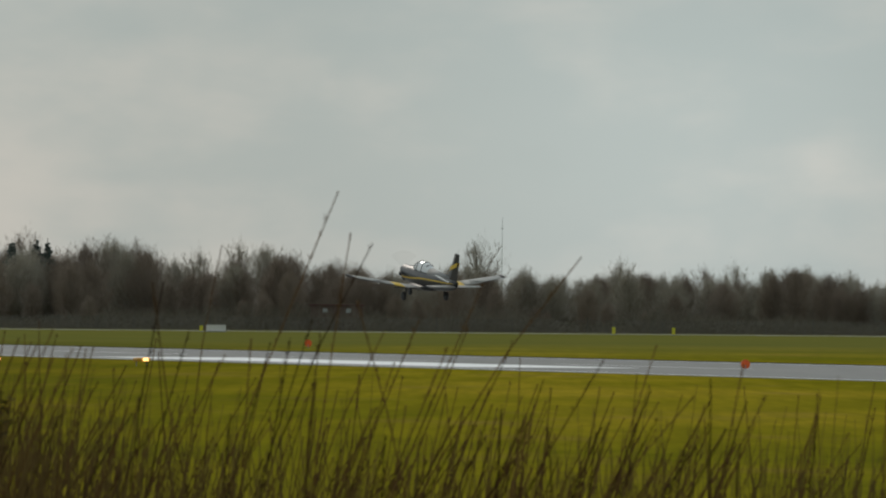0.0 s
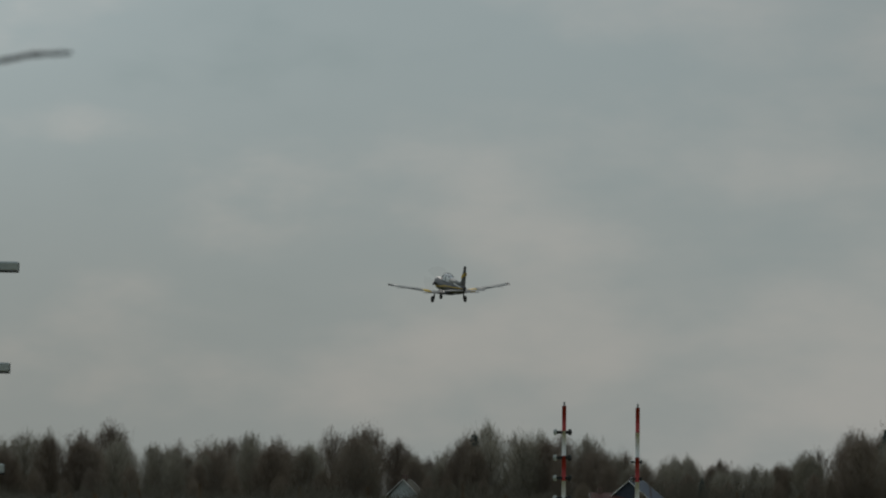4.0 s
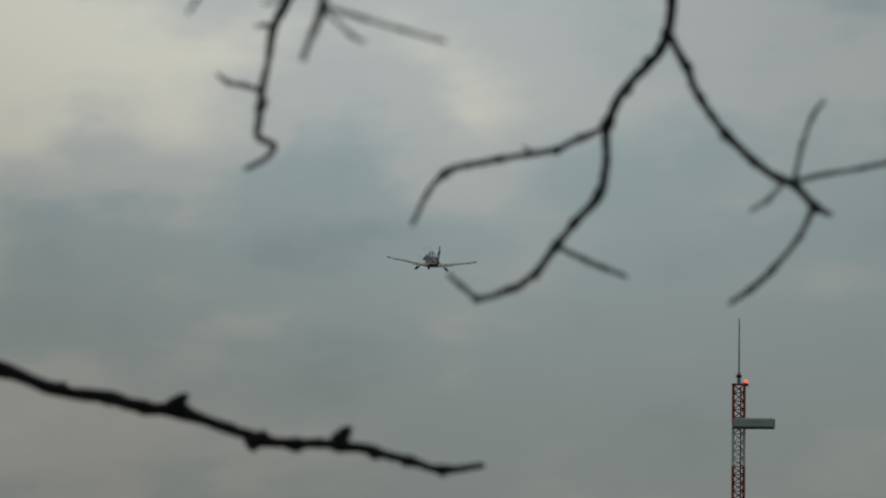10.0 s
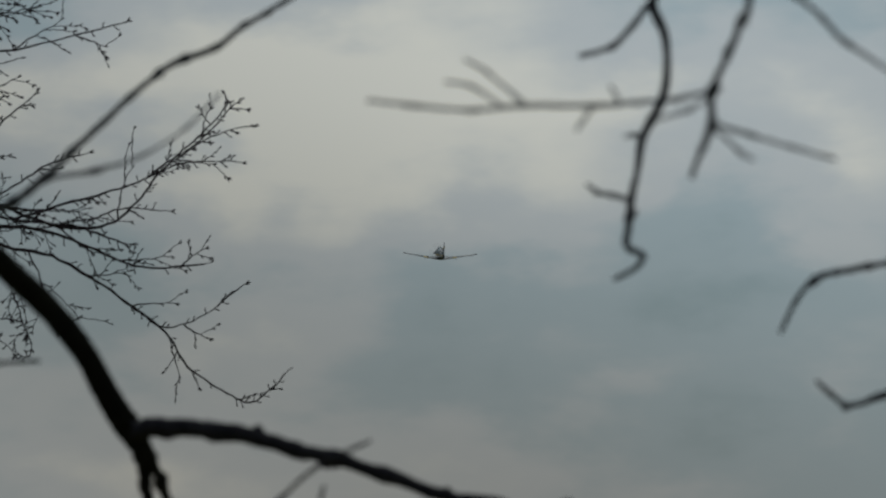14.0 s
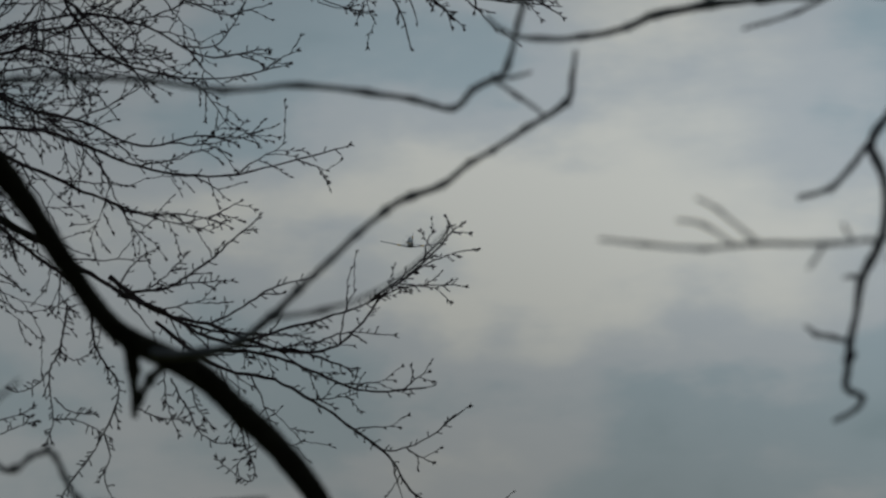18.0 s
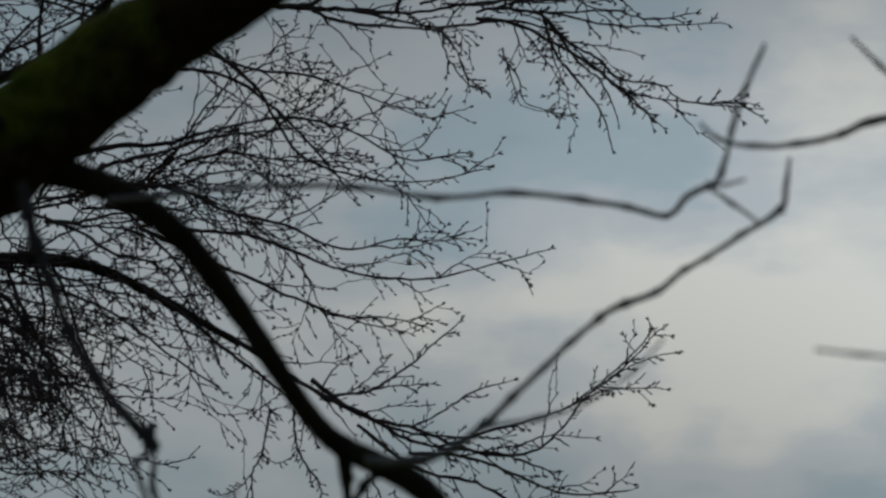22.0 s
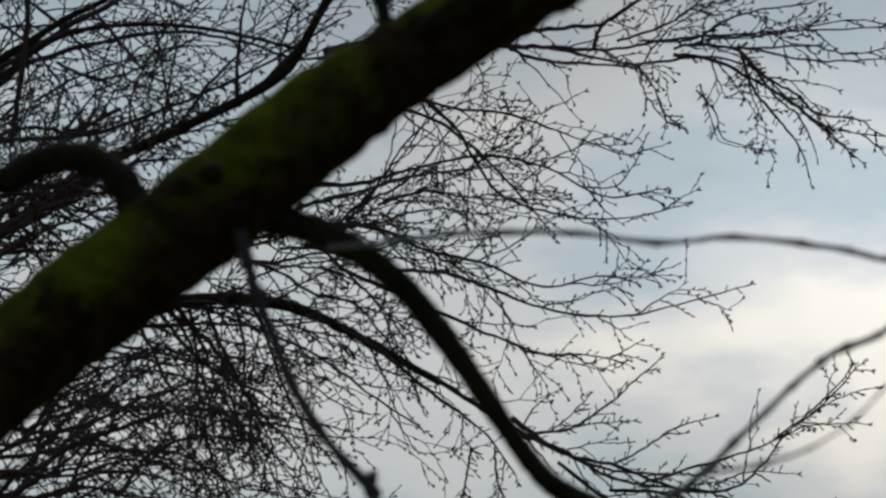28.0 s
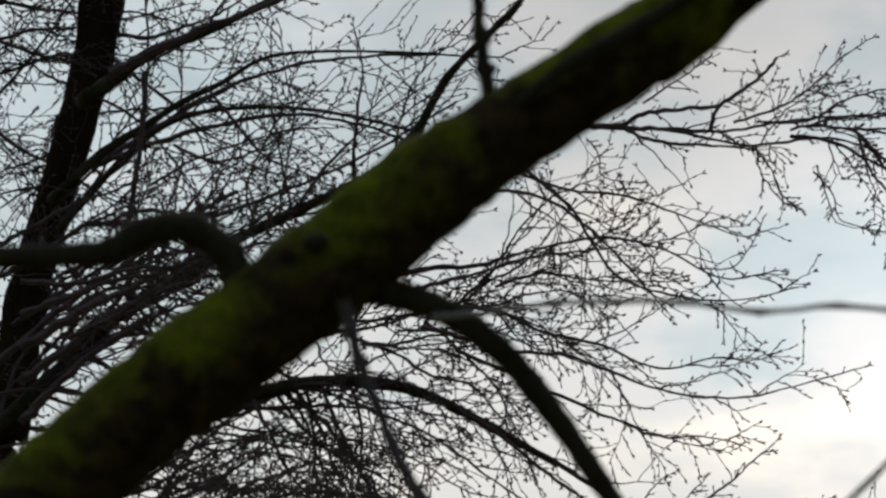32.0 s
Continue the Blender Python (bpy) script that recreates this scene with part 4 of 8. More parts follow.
def wing(side, x0, x1, mat, name, parent, label=""):
    def at_span(x):
        f = x / 5.2
        z = -0.78 + max(0.0, x - 0.6) * 0.165
        return foil(side * x, z, 0.0 - 0.10 * f, 2.0 - 0.95 * f, 0.20 - 0.01 * f)
    cuts = 4
    rings = [at_span(x0 + (x1 - x0) * k / cuts) for k in range(cuts + 1)]
    ob = part(name, Geo().loft(rings), mat, parent, label, True)
    if mat in (PALEPAINT, GOLD):         # pale or yellow above, dark below
        ob.data.materials[0] = PALEPAINT
        ob.data.materials.append(WINGTOP if mat is PALEPAINT else GOLD)
        for f in ob.data.polygons:
            if f.index < cuts * 14 and f.index % 14 < 7:
                f.material_index = 1
    return ob


def make_plane():
    p = thing("aeroplane", "black and grey low-wing propeller trainer aeroplane with yellow stripes", "aeroplane")
    hull = part("fuselage", Geo().loft([oval(y, zc, hw, hh) for y, zc, hw, hh in BODY]), BLACKPAINT, p, "glossy black fuselage", True)
    # grey upper flanks and the yellow line along them
    up = []
    for y in (3.38, 3.05, 2.4, 1.6, 0.6, -0.6, -1.6, -2.4, -3.6, -4.8):
        zc, hw, hh = section(y)
        up.append([(1.012 * hw * math.cos(a), y, zc + 1.012 * hh * math.sin(a)) for a in [radians(14 + 152 * k / 10) for k in range(11)]])
    g = Geo()
    for i in range(len(up) - 1):
        g.add(up[i] + up[i + 1], [(k, k + 1, k + 12, k + 11) for k in range(10)])
    part("upper_panel", g, GREYPAINT, hull, "grey painted upper nose and flanks", True)
    for s in (-1, 1):
        line = Geo()
        prev = None
        for k in range(25):
            y = 3.2 - 8.2 * k / 24
            zc, hw, hh = section(y)
            lift = -0.62 * max(0.0, min(1.0, (y + 0.6) / 3.4)) + 0.10 * max(0.0, (0.2 - y)) / 5
            ring = [(s * 1.03 * hw * math.cos(a), y, zc + 1.03 * hh * math.sin(a)) for a in (radians(4) + lift, radians(12) + lift)]
            if prev:
                line.add(prev + ring, [(0, 1, 3, 2)])
            prev = ring
        part("stripe", line, GOLD, hull, "yellow painted stripe")
    part("exhaust", Geo().tube([(-0.42, 2.9, -0.2), (-0.56, 2.6, -0.25), (-0.6, 2.4, -0.27)], [0.10, 0.10, 0.08], 8), DARK, hull)
    part("exhaust", Geo().tube([(0.42, 2.9, -0.2), (0.56, 2.6, -0.25), (0.6, 2.4, -0.27)], [0.10, 0.10, 0.08], 8), DARK, hull)
    part("intake", Geo().tube([(0, 3.1, -0.52), (0, 3.3, -0.50), (0, 3.38, -0.48)], [0.22, 0.19, 0.15], 10), GREYPAINT, hull)
    # canopy
    rings = []
    for y, z, hw, hh in ((1.30, 0.26, 0.12, 0.10), (0.95, 0.28, 0.33, 0.40), (0.45, 0.29, 0.37, 0.57), (-0.35, 0.29, 0.37, 0.58), (-1.0, 0.29, 0.31, 0.44), (-1.7, 0.29, 0.10, 0.12)):
        rings.append([(hw * math.cos(a), y, z + hh * math.sin(a)) for a in [math.pi * k / 10 for k in range(11)]])
    g = Geo()
    for i in range(len(rings) - 1):
        g.add([Vector(q) for q in rings[i] + rings[i + 1]], [(k, k + 1, k + 12, k + 11) for k in range(10)])
    can = part("canopy", g, CANOPY, p, "clear bubble canopy", True)
    for i in (1, 2, 3):
        part("canopy_frame", Geo().tube([Vector(q) * 1.008 for q in rings[i]], [0.03] * 11, 5), PALEPAINT, can)
    part("seat", Geo().box(-0.22, 0.22, 0.30, 0.45, 0.1, 0.72, 0.05), DARK, p)
    part("seat", Geo().box(-0.22, 0.22, -0.95, -0.80, 0.1, 0.76, 0.05), DARK, p)
    for s in (-1, 1):                    # the pale line that sweeps from the canopy down to the tail
        sweep = Geo()
        prev = None
        for k in range(13):
            y = -0.9 - 3.6 * k / 12
            zc, hw, hh = section(y)
            a0 = radians(70 - 50 * k / 12)
            ring = [(s * 1.04 * hw * math.cos(a), y, zc + 1.04 * hh * math.sin(a)) for a in (a0, a0 + radians(13))]
            if prev:
                sweep.add(prev + ring, [(0, 1, 3, 2)])
            prev = ring
        part("pale_line", sweep, WHITE, hull, "pale painted line behind the canopy")
    part("belly_fairing", Geo().loft([oval(1.6, -0.68, 0.10, 0.08, 12), oval(1.0, -0.70, 0.66, 0.19, 12), oval(-0.9, -0.68, 0.64, 0.20, 12), oval(-2.4, -0.58, 0.10, 0.06, 12)]), BLACKPAINT, hull, "black fairing over the wing root", True)
    # the sky's reflection along the spine is put into this pale colour
    part("rear_deck", Geo().loft([oval(-1.3, 0.32, 0.33, 0.30, 12), oval(-2.4, 0.34, 0.24, 0.22, 12), oval(-4.2, 0.34, 0.10, 0.12, 12)]), SPINE, hull, "", True)
    # wings
    for s in (-1, 1):
        w = wing(s, 0.3, 1.7, PALEPAINT, "wing", p, "pale grey wing with a yellow band and dark tip")
        wing(s, 1.7, 2.35, GOLD, "wing_band", w, "yellow wing band")
        wing(s, 2.35, 4.95, PALEPAINT, "outer_wing", w)
        wing(s, 4.95, 5.2, DARK, "wing_tip", w, "dark wing tip")
        part("aileron", Geo().box(s * 3.7 - 0.95, s * 3.7 + 0.95, -0.80, -0.66, -0.245, -0.23, 0.004), GREYPAINT, w, "", False, Matrix.Translation((0, 0, 0.0)))
        part("flap", Geo().box(s * 1.5 - 0.9, s * 1.5 + 0.9, -1.28, -0.98, -0.64, -0.62, 0.004), PALEPAINT, w)
    # tail
    def fin_ring(z, y, chord, th):
        return [(0, y + chord / 2, z), (th, y + chord * 0.1, z), (0, y - chord / 2, z), (-th, y + chord * 0.1, z)]
    fin = part("fin", Geo().loft([fin_ring(0.25, -4.55, 1.7, 0.09), fin_ring(1.08, -4.92, 1.18, 0.07)]), BLACKPAINT, p, "black fin with a yellow band")
    part("fin_band", Geo().loft([fin_ring(1.08, -4.92, 1.18, 0.07), fin_ring(1.42, -5.05, 1.0, 0.06)]), BLACKPAINT, fin)
    for s in (-1, 1):
        part("fin_mark", Geo().add([(s * 0.085, -4.38, 0.88), (s * 0.085, -4.42, 1.12), (s * 0.085, -5.46, 1.48), (s * 0.085, -5.44, 1.22), (s * 0.06, -4.38, 0.88), (s * 0.06, -4.42, 1.12), (s * 0.06, -5.46, 1.48), (s * 0.06, -5.44, 1.22)],
                                   [(0, 1, 2, 3), (7, 6, 5, 4), (0, 4, 5, 1), (2, 6, 7, 3), (1, 5, 6, 2), (0, 3, 7, 4)]), GOLD, fin, "slanting yellow band")
    part("fin_top", Geo().loft([fin_ring(1.42, -5.05, 1.0, 0.06), fin_ring(1.94, -5.22, 0.8, 0.05), fin_ring(2.00, -5.26, 0.6, 0.03)]), BLACKPAINT, fin)
    part("dorsal_fillet", Geo().loft([fin_ring(0.25, -3.6, 2.2, 0.06), fin_ring(0.62, -4.3, 0.6, 0.04)]), GREYPAINT, fin)
    for s in (-1, 1):
        part("tailplane", Geo().loft([foil(s * 0.08, -0.06, -4.75, 1.15, 0.11), foil(s * 1.75, -0.05, -4.85, 0.75, 0.10)]), SPINE, p, "pale tailplane half", True)
    # propeller
    prop = part("propeller", Geo().loft([oval(3.40, -0.05, 0.24, 0.24, 12), oval(3.62, -0.05, 0.18, 0.18, 12), oval(3.82, -0.05, 0.04, 0.04, 12)]), DARK, p, "black spinner", True)
    prop_m = Matrix.Translation((0, 3.5, -0.05))
    prop.data.transform(prop_m.inverted())
    prop.matrix_basis = prop_m
    for k in range(3):
        fan = Geo()
        arc = [radians(-46 + 92 * j / 10) for j in range(11)]
        inner = [Vector((0.22 * math.sin(a), 0.03, 0.22 * math.cos(a))) for a in arc]
        outer = [Vector((1.18 * math.sin(a), 0.0, 1.18 * math.cos(a))) for a in arc]
        fan.add(inner + outer, [(j, j + 1, j + 12, j + 11) for j in range(10)])
        part("blade", fan, BLADE, prop, "spinning blade, seen as a faint grey veil", False, Matrix.Rotation(k * math.tau / 3, 4, "Y"))
    # landing gear, hinged under the wings and the nose
    gear = []
    for nm, x, y, z, ln in (("main_gear", -1.28, -0.35, -0.68, 0.58), ("main_gear", 1.28, -0.35, -0.68, 0.58), ("nose_gear", 0, 2.15, -0.70, 0.60)):
        leg = part(nm, Geo().tube([(0, 0, 0.05), (0, 0, -ln + 0.25), (0, 0.03, -ln)], [0.06, 0.055, 0.045], 8), PALEPAINT, p, "landing gear leg with wheel")
        leg.matrix_basis = Matrix.Translation((x, y, z))
        r = 0.27 if x else 0.22
        side = 0.0 if not x else (0.14 if x > 0 else -0.14)
        w = Geo().tube([(side - 0.10, 0.03, -ln), (side - 0.07, 0.03, -ln), (side + 0.07, 0.03, -ln), (side + 0.10, 0.03, -ln)], [r * 0.72, r, r, r * 0.72], 16)
        part("wheel", w, DARK, leg, "black rubber wheel")
        part("gear_door", Geo().box(side * 0 - 0.02, 0.02, -0.16, 0.16, -ln + 0.35, 0.0, 0.01), PALEPAINT, leg)
        gear.append((leg, (x, y, z)))
    return p, prop, prop_m, gear


PLANE, PROP, PROP_M, GEAR = make_plane()


# ---------------------------------------------------------------- weeds on the bank
def weed_stalk(rnd, base, height, lean, geo, thick=0.006, plume=0):
    q, v = Vector(base), Vector((lean, rnd.uniform(-0.08, 0.08), 1)).normalized()
    pts, rad = [q.copy()], [thick]
    n = 7
    for k in range(n):
        v = (v + Vector((rnd.uniform(-0.10, 0.10) + lean * 0.12, rnd.uniform(-0.1, 0.1), 0))).normalized()
        q = q + v * height / n
        pts.append(q.copy())
        rad.append(thick * (1 - 0.80 * (k + 1) / n) + 0.0007)
        if 1 < k < n - (2 if plume else 1):
            for j in range(rnd.choice((1, 1, 2, 2))):
                d = (v + Vector((rnd.uniform(-0.55, 0.75), rnd.uniform(-0.6, 0.6), 0.2))).normalized()
                ln = rnd.uniform(0.04, 0.20) * (1.02 - k / n) * (0.4 if k > 3 else 1.0)
                a = q - v * rnd.uniform(0, height / n)
                geo.stick(a, a + d * ln, thick * 0.28, 0.0007)
                if rnd.random() < 0.5:
                    geo.stick(a + d * ln * 0.6, a + d * ln * 0.9 + Vector((0, 0, 0.04)), 0.0018, 0.0010)
                if rnd.random() < 0.4:
                    geo.ball(a + d * ln, rnd.uniform(0.0025, 0.0045), 5, 3)
    geo.tube(pts, rad, 5)
    for k in range(plume):               # a feathery head
        f = 1 - 0.30 * rnd.random()
        i = min(n - 1, int(f * n))
        c = pts[i].lerp(pts[i + 1], f * n - i)
        w = Vector((rnd.uniform(-0.5, 0.6), rnd.uniform(-0.5, 0.5), rnd.uniform(0.6, 1.2))).normalized()
        geo.stick(c, c + w * rnd.uniform(0.006, 0.017), 0.0017, 0.0009)
    for k in range(5):                   # seed heads near the tip
        f = 0.80 + 0.05 * k
        i = min(n - 1, int(f * n))
        geo.ball(pts[i].lerp(pts[i + 1], f * n - i), rnd.uniform(0.0014, 0.0026), 5, 3, 1.8)


def make_weeds():
    rnd = random.Random(11)
    OFF = 1.5                            # how far the thicket is spread over the bank
    # single tall stalks: turn to the left, distance, height of the tip, lean
    for turn, d, tip, lean in ((0.83, 11.5, 3.193, 0.20), (0.73, 11.8, 3.130, 0.16), (0.55, 12.2, 3.117, 0.14), (-1.09, 12.0, 3.095, 0.28), (2.28, 10.5, 3.041, 0.00), (1.76, 14.0, 3.130, 0.12), (1.20, 10.2, 2.962, 0.04), (0.37, 11.0, 2.926, 0.12), (-0.34, 11.3, 3.049, 0.16), (-1.71, 11.0, 2.955, 0.25), (-2.58, 10.6, 2.884, 0.30), (-2.94, 11.0, 2.863, 0.08), (-2.00, 11.4, 2.874, 0.22), (-0.80, 11.6, 2.897, 0.18), (2.60, 10.8, 2.915, 0.06), (3.22, 11.2, 2.876, 0.12), (3.76, 11.0, 2.886, 0.10), (-3.39, 11.5, 2.858, 0.08), (2.20, 10.5, 3.041, 0.00), (3.93, 11.0, 2.962, 0.05), (3.68, 11.0, 2.967, 0.08), (6.83, 11.0, 2.943, 0.05), (6.33, 11.2, 2.930, 0.05),
                               (1.50, 11.0, 2.96, 0.10), (1.02, 11.6, 2.99, 0.14), (0.64, 10.9, 3.02, 0.10), (0.46, 11.3, 2.97, 0.16), (0.18, 11.2, 2.99, 0.12), (-0.05, 11.0, 2.95, 0.16), (-0.20, 11.8, 2.98, 0.20), (-0.56, 11.2, 2.96, 0.18), (-1.28, 11.4, 2.93, 0.24), (2.02, 11.0, 2.97, 0.02), (2.86, 11.2, 2.94, 0.08), (1.36, 12.0, 2.95, 0.12), (0.95, 10.8, 2.97, 0.08)):
        d, tip = d * OFF, 3 + (tip - 3) * OFF
        p = at(turn, d) + Vector((0.115, 0, 0))
        p.z = rise(p.x, p.y)
        g = Geo()
        h = tip - p.z
        weed_stalk(rnd, (0, 0, 0), h, lean * 1.2, g, 0.0030, 16)
        end = max(g.v, key=lambda q: q[2])
        k = h / end[2]
        p.x -= end[0]
        g.v = [Vector((q[0], q[1], q[2] * k)) for q in g.v]
        solid("weed_stalk", g, WEED, "tall dry brown weed stalk on the bank", "weed", m=Matrix.Translation(p), group="tall weed stalks on the bank")
    g = Geo()
    for k in range(1650):
        turn = rnd.uniform(-4.6, 9.5)
        if noise.noise(Vector((turn * 2.4, 7.7, 0))) < rnd.uniform(-0.45, 0.35):     # in bunches
            continue
        if turn < 1.5 and rnd.random() < 0.10:
            continue
        d = rnd.uniform(9.5, 14) * OFF
        p = at(turn, d) + Vector((0.115, 0, 0))
        p.z = rise(p.x, p.y)
        # the thicket is lower to the right
        low = 2.845 + 0.075 * min(1.0, max(0.0, (turn - 1.5) / 3)) + 0.045 * noise.noise(Vector((turn * 0.9, 3.1, 0)))
        tip = 3 + (low + max(-0.12, min(0.09, rnd.gauss(0.0, 0.06))) - 3) * OFF
        h = tip - p.z
        lean, thick = rnd.uniform(0.05, 0.42) if turn < 3 else rnd.uniform(-0.25, 0.35), rnd.uniform(0.0018, 0.0044)
        if d < 11.6 * OFF and -4.0 < turn < 8:       # the foremost stand singly
            one = Geo()
            weed_stalk(rnd, (0, 0, 0), h, lean, one, thick)
            solid("weed_stalk", one, WEED, "dry brown weed stalk at the front of the thicket", "weed", m=Matrix.Translation(p), group="weed stalks at the front of the thicket")
        else:
            weed_stalk(rnd, p, h, lean, g, thick)
    solid("weed_thicket", g, WEED, "thicket of dry brown weed stalks on the bank", "weeds", "stuff")
    g = Geo()
    for k in range(12000):
        turn = rnd.uniform(-4.8, 9.5)
        d = rnd.uniform(9.5, 14) * OFF
        p = at(turn, d) + Vector((0.115, 0, 0))
        p.z = rise(p.x, p.y)
        if rnd.random() < (0.84 if turn < 2.5 else 0.5):
            continue
        tip = 2.745 + 0.08 * min(1.0, max(0.0, (turn - 1.5) / 3)) + rnd.gauss(0, 0.05) + 0.05 * noise.noise(Vector((turn * 1.3, 9.1, 0)))
        tip = 3 + (tip - 3) * OFF
        v = Vector((rnd.uniform(-0.2, 0.35), rnd.uniform(-0.2, 0.2), tip - p.z))
        mid = p + v * 0.6 + Vector((rnd.uniform(-0.05, 0.05), 0, 0.04))
        g.stick(p, mid, 0.003, 0.0026)
        g.stick(mid, p + v, 0.0026, 0.0008)
    solid("dead_grass_tuft", g, DEADGRASS, "dense dead yellow-brown grass under the weeds", "grass", "stuff")
    # dark leafy weeds
    for turn, d, tip in ((5.58, 17, 2.86), (3.52, 17, 2.80), (3.68, 17.3, 2.80)):
        p = at(turn, d) + Vector((0.115, 0, 0))
        p.z = rise(p.x, p.y)
        t = thing("leafy_weed", "dark leafy weed among dry stalks", "weed", Matrix.Translation(p), "leafy weeds on the bank")
        h = tip - p.z
        part("stem", Geo().tube([(0, 0, 0), (0.01, 0, h * 0.6), (0, 0.01, h)], [0.008, 0.006, 0.003], 5), WEED, t)
        lf = Geo()
        for k in range(190):
            a, z = rnd.uniform(0, 6.28), h - 0.15 * rnd.random() ** 0.8
            r = rnd.uniform(0.012, 0.030)
            away = rnd.uniform(0, 0.030) * (1.3 - (h - z) / 0.15 * 0.5)
            b = rnd.uniform(0, 6.28)
            c = Vector((math.cos(b) * away, math.sin(b) * away, z))
            o = Vector((math.cos(a), math.sin(a), rnd.uniform(-0.3, 0.7))) * r
            s = Vector((-math.sin(a), math.cos(a), 0.2)) * r * 0.35
            lf.add([c, c + o * 0.5 + s, c + o, c + o * 0.5 - s + Vector((0, 0, 0.004))], [(0, 1, 2), (0, 2, 3)])
        part("leaves", lf, LEAF, t)


make_weeds()


# ---------------------------------------------------------------- the near tree
def smooth_path(rows, cuts=4):
    """Rows (x, y, z, radius) drawn through a smooth curve."""
    r = [np.array(p, float) for p in rows]
    out = []
    for i in range(len(r) - 1):
        p0, p1, p2, p3 = r[max(i - 1, 0)], r[i], r[i + 1], r[min(i + 2, len(r) - 1)]
        for k in range(cuts):
            t = k / cuts
            out.append(0.5 * (2 * p1 + (p2 - p0) * t + (2 * p0 - 5 * p1 + 4 * p2 - p3) * t * t + (3 * p1 - p0 - 3 * p2 + p3) * t ** 3))
    out.append(r[-1])
    return out


def branch(name, rows, mat, parent, label="", knots=(), sides=10, rough=0.13, cuts=4):
    """A branch with an uneven surface, and knots (place along it 0..1, size) where buds or cut spurs sit."""
    path = smooth_path(rows, cuts)
    rnd = random.Random(len(rows) * 31 + int(abs(rows[0][0]) * 1000))
    g = Geo()
    pts = [Vector(p[:3]) for p in path]
    rad = [abs(p[3]) * (1 + rough * rnd.uniform(-1, 1)) for p in path]
    thin = max(rad) < 0.016
    for k in range(1, len(pts) - 1 if thin else 0):         # small crooks
        pts[k] += Vector((rnd.uniform(-1, 1), 0, rnd.uniform(-1, 1))) * rad[k] * 0.22
    for k in range(cuts, len(rad) - 2 if thin else 0, cuts):      # nodes
        rad[k] *= 1.0 + rough * rnd.uniform(1.2, 4.0)
        s = rad[k] * rnd.uniform(0.45, 0.7)
        g.ball(pts[k] + Vector((rnd.uniform(-1, 1), 0, rnd.uniform(-1, 1))).normalized() * rad[k] * 0.8, s, 6, 4)
    if not thin:                             # slow swellings
        rad = [r * (1 + 0.07 * noise.noise(pts[k] * 9) + 0.04 * noise.noise(pts[k] * 25)) for k, r in enumerate(rad)]
    g.tube(pts, rad, sides)
    g.ball(pts[-1], rad[-1] * 1.02, 8, 5)
    for f, size in knots:
        i = min(len(pts) - 2, int(f * (len(pts) - 1)))
        up = Vector((rnd.uniform(-0.4, 0.4), rnd.uniform(-0.3, 0.3), 1 if size > 0 else -1)).normalized()
        c, s = pts[i], abs(size)
        for k, (o, r) in enumerate(((0.35, 0.62), (0.75, 0.48), (1.05, 0.26))):
            g.ball(c + up * s * o + Vector((s * (0.25 * k - 0.1), 0, 0)), s * r, 8, 6)
    return part(name, g, mat, parent, label, True)


NEAR = thing("mossy_tree", "leafless tree with a thick moss-covered limb and hanging twigs", "tree", Matrix.Translation((0.0043, 0, 0.0045)))
branch('trunk', [(-3.907, 6.232, 1.043, 0.1700), (-3.788, 6.248, 2.119, 0.1400), (-3.605, 6.297, 3.000, 0.1200), (-3.336, 6.331, 3.251, 0.1000)], MOSS, NEAR, 'mossy trunk', (), 16, 0.03)
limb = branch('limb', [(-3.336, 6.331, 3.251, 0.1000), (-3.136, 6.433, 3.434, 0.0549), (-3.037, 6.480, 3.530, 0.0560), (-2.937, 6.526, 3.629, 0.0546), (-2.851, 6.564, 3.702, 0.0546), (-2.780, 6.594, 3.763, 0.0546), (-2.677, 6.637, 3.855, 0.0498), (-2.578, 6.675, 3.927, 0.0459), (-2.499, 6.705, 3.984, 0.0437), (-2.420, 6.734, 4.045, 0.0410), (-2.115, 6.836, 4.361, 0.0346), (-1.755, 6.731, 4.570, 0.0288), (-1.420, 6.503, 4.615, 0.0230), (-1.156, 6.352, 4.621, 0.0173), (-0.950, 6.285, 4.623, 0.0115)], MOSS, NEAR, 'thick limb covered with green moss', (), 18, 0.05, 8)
part('knot', Geo().ball((-2.762, 6.534, 3.787), 0.013, 10, 8, 0.8), BOUGH, limb, 'dark knot hole in the moss', True)
# a raised dark tube in place of the groove between the moss bands
part('bark_groove', Geo().tube([(-2.582, 6.615, 3.927), (-2.538, 6.626, 3.961), (-2.495, 6.645, 3.987), (-2.449, 6.665, 4.017), (-2.398, 6.689, 4.051)], [0.004, 0.008, 0.009, 0.008, 0.004], 8), BOUGH, limb, 'dark strip laid on for a groove of bare bark', True)
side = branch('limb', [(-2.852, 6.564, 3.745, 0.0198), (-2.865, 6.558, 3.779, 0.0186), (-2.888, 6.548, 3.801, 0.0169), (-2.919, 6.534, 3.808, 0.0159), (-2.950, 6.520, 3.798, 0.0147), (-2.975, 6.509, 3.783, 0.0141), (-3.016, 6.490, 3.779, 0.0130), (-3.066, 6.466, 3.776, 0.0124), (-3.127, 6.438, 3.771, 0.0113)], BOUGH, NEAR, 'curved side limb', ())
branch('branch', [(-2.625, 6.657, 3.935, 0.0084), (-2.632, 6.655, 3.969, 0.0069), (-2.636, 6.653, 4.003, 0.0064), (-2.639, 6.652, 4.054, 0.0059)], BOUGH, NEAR, '', ())
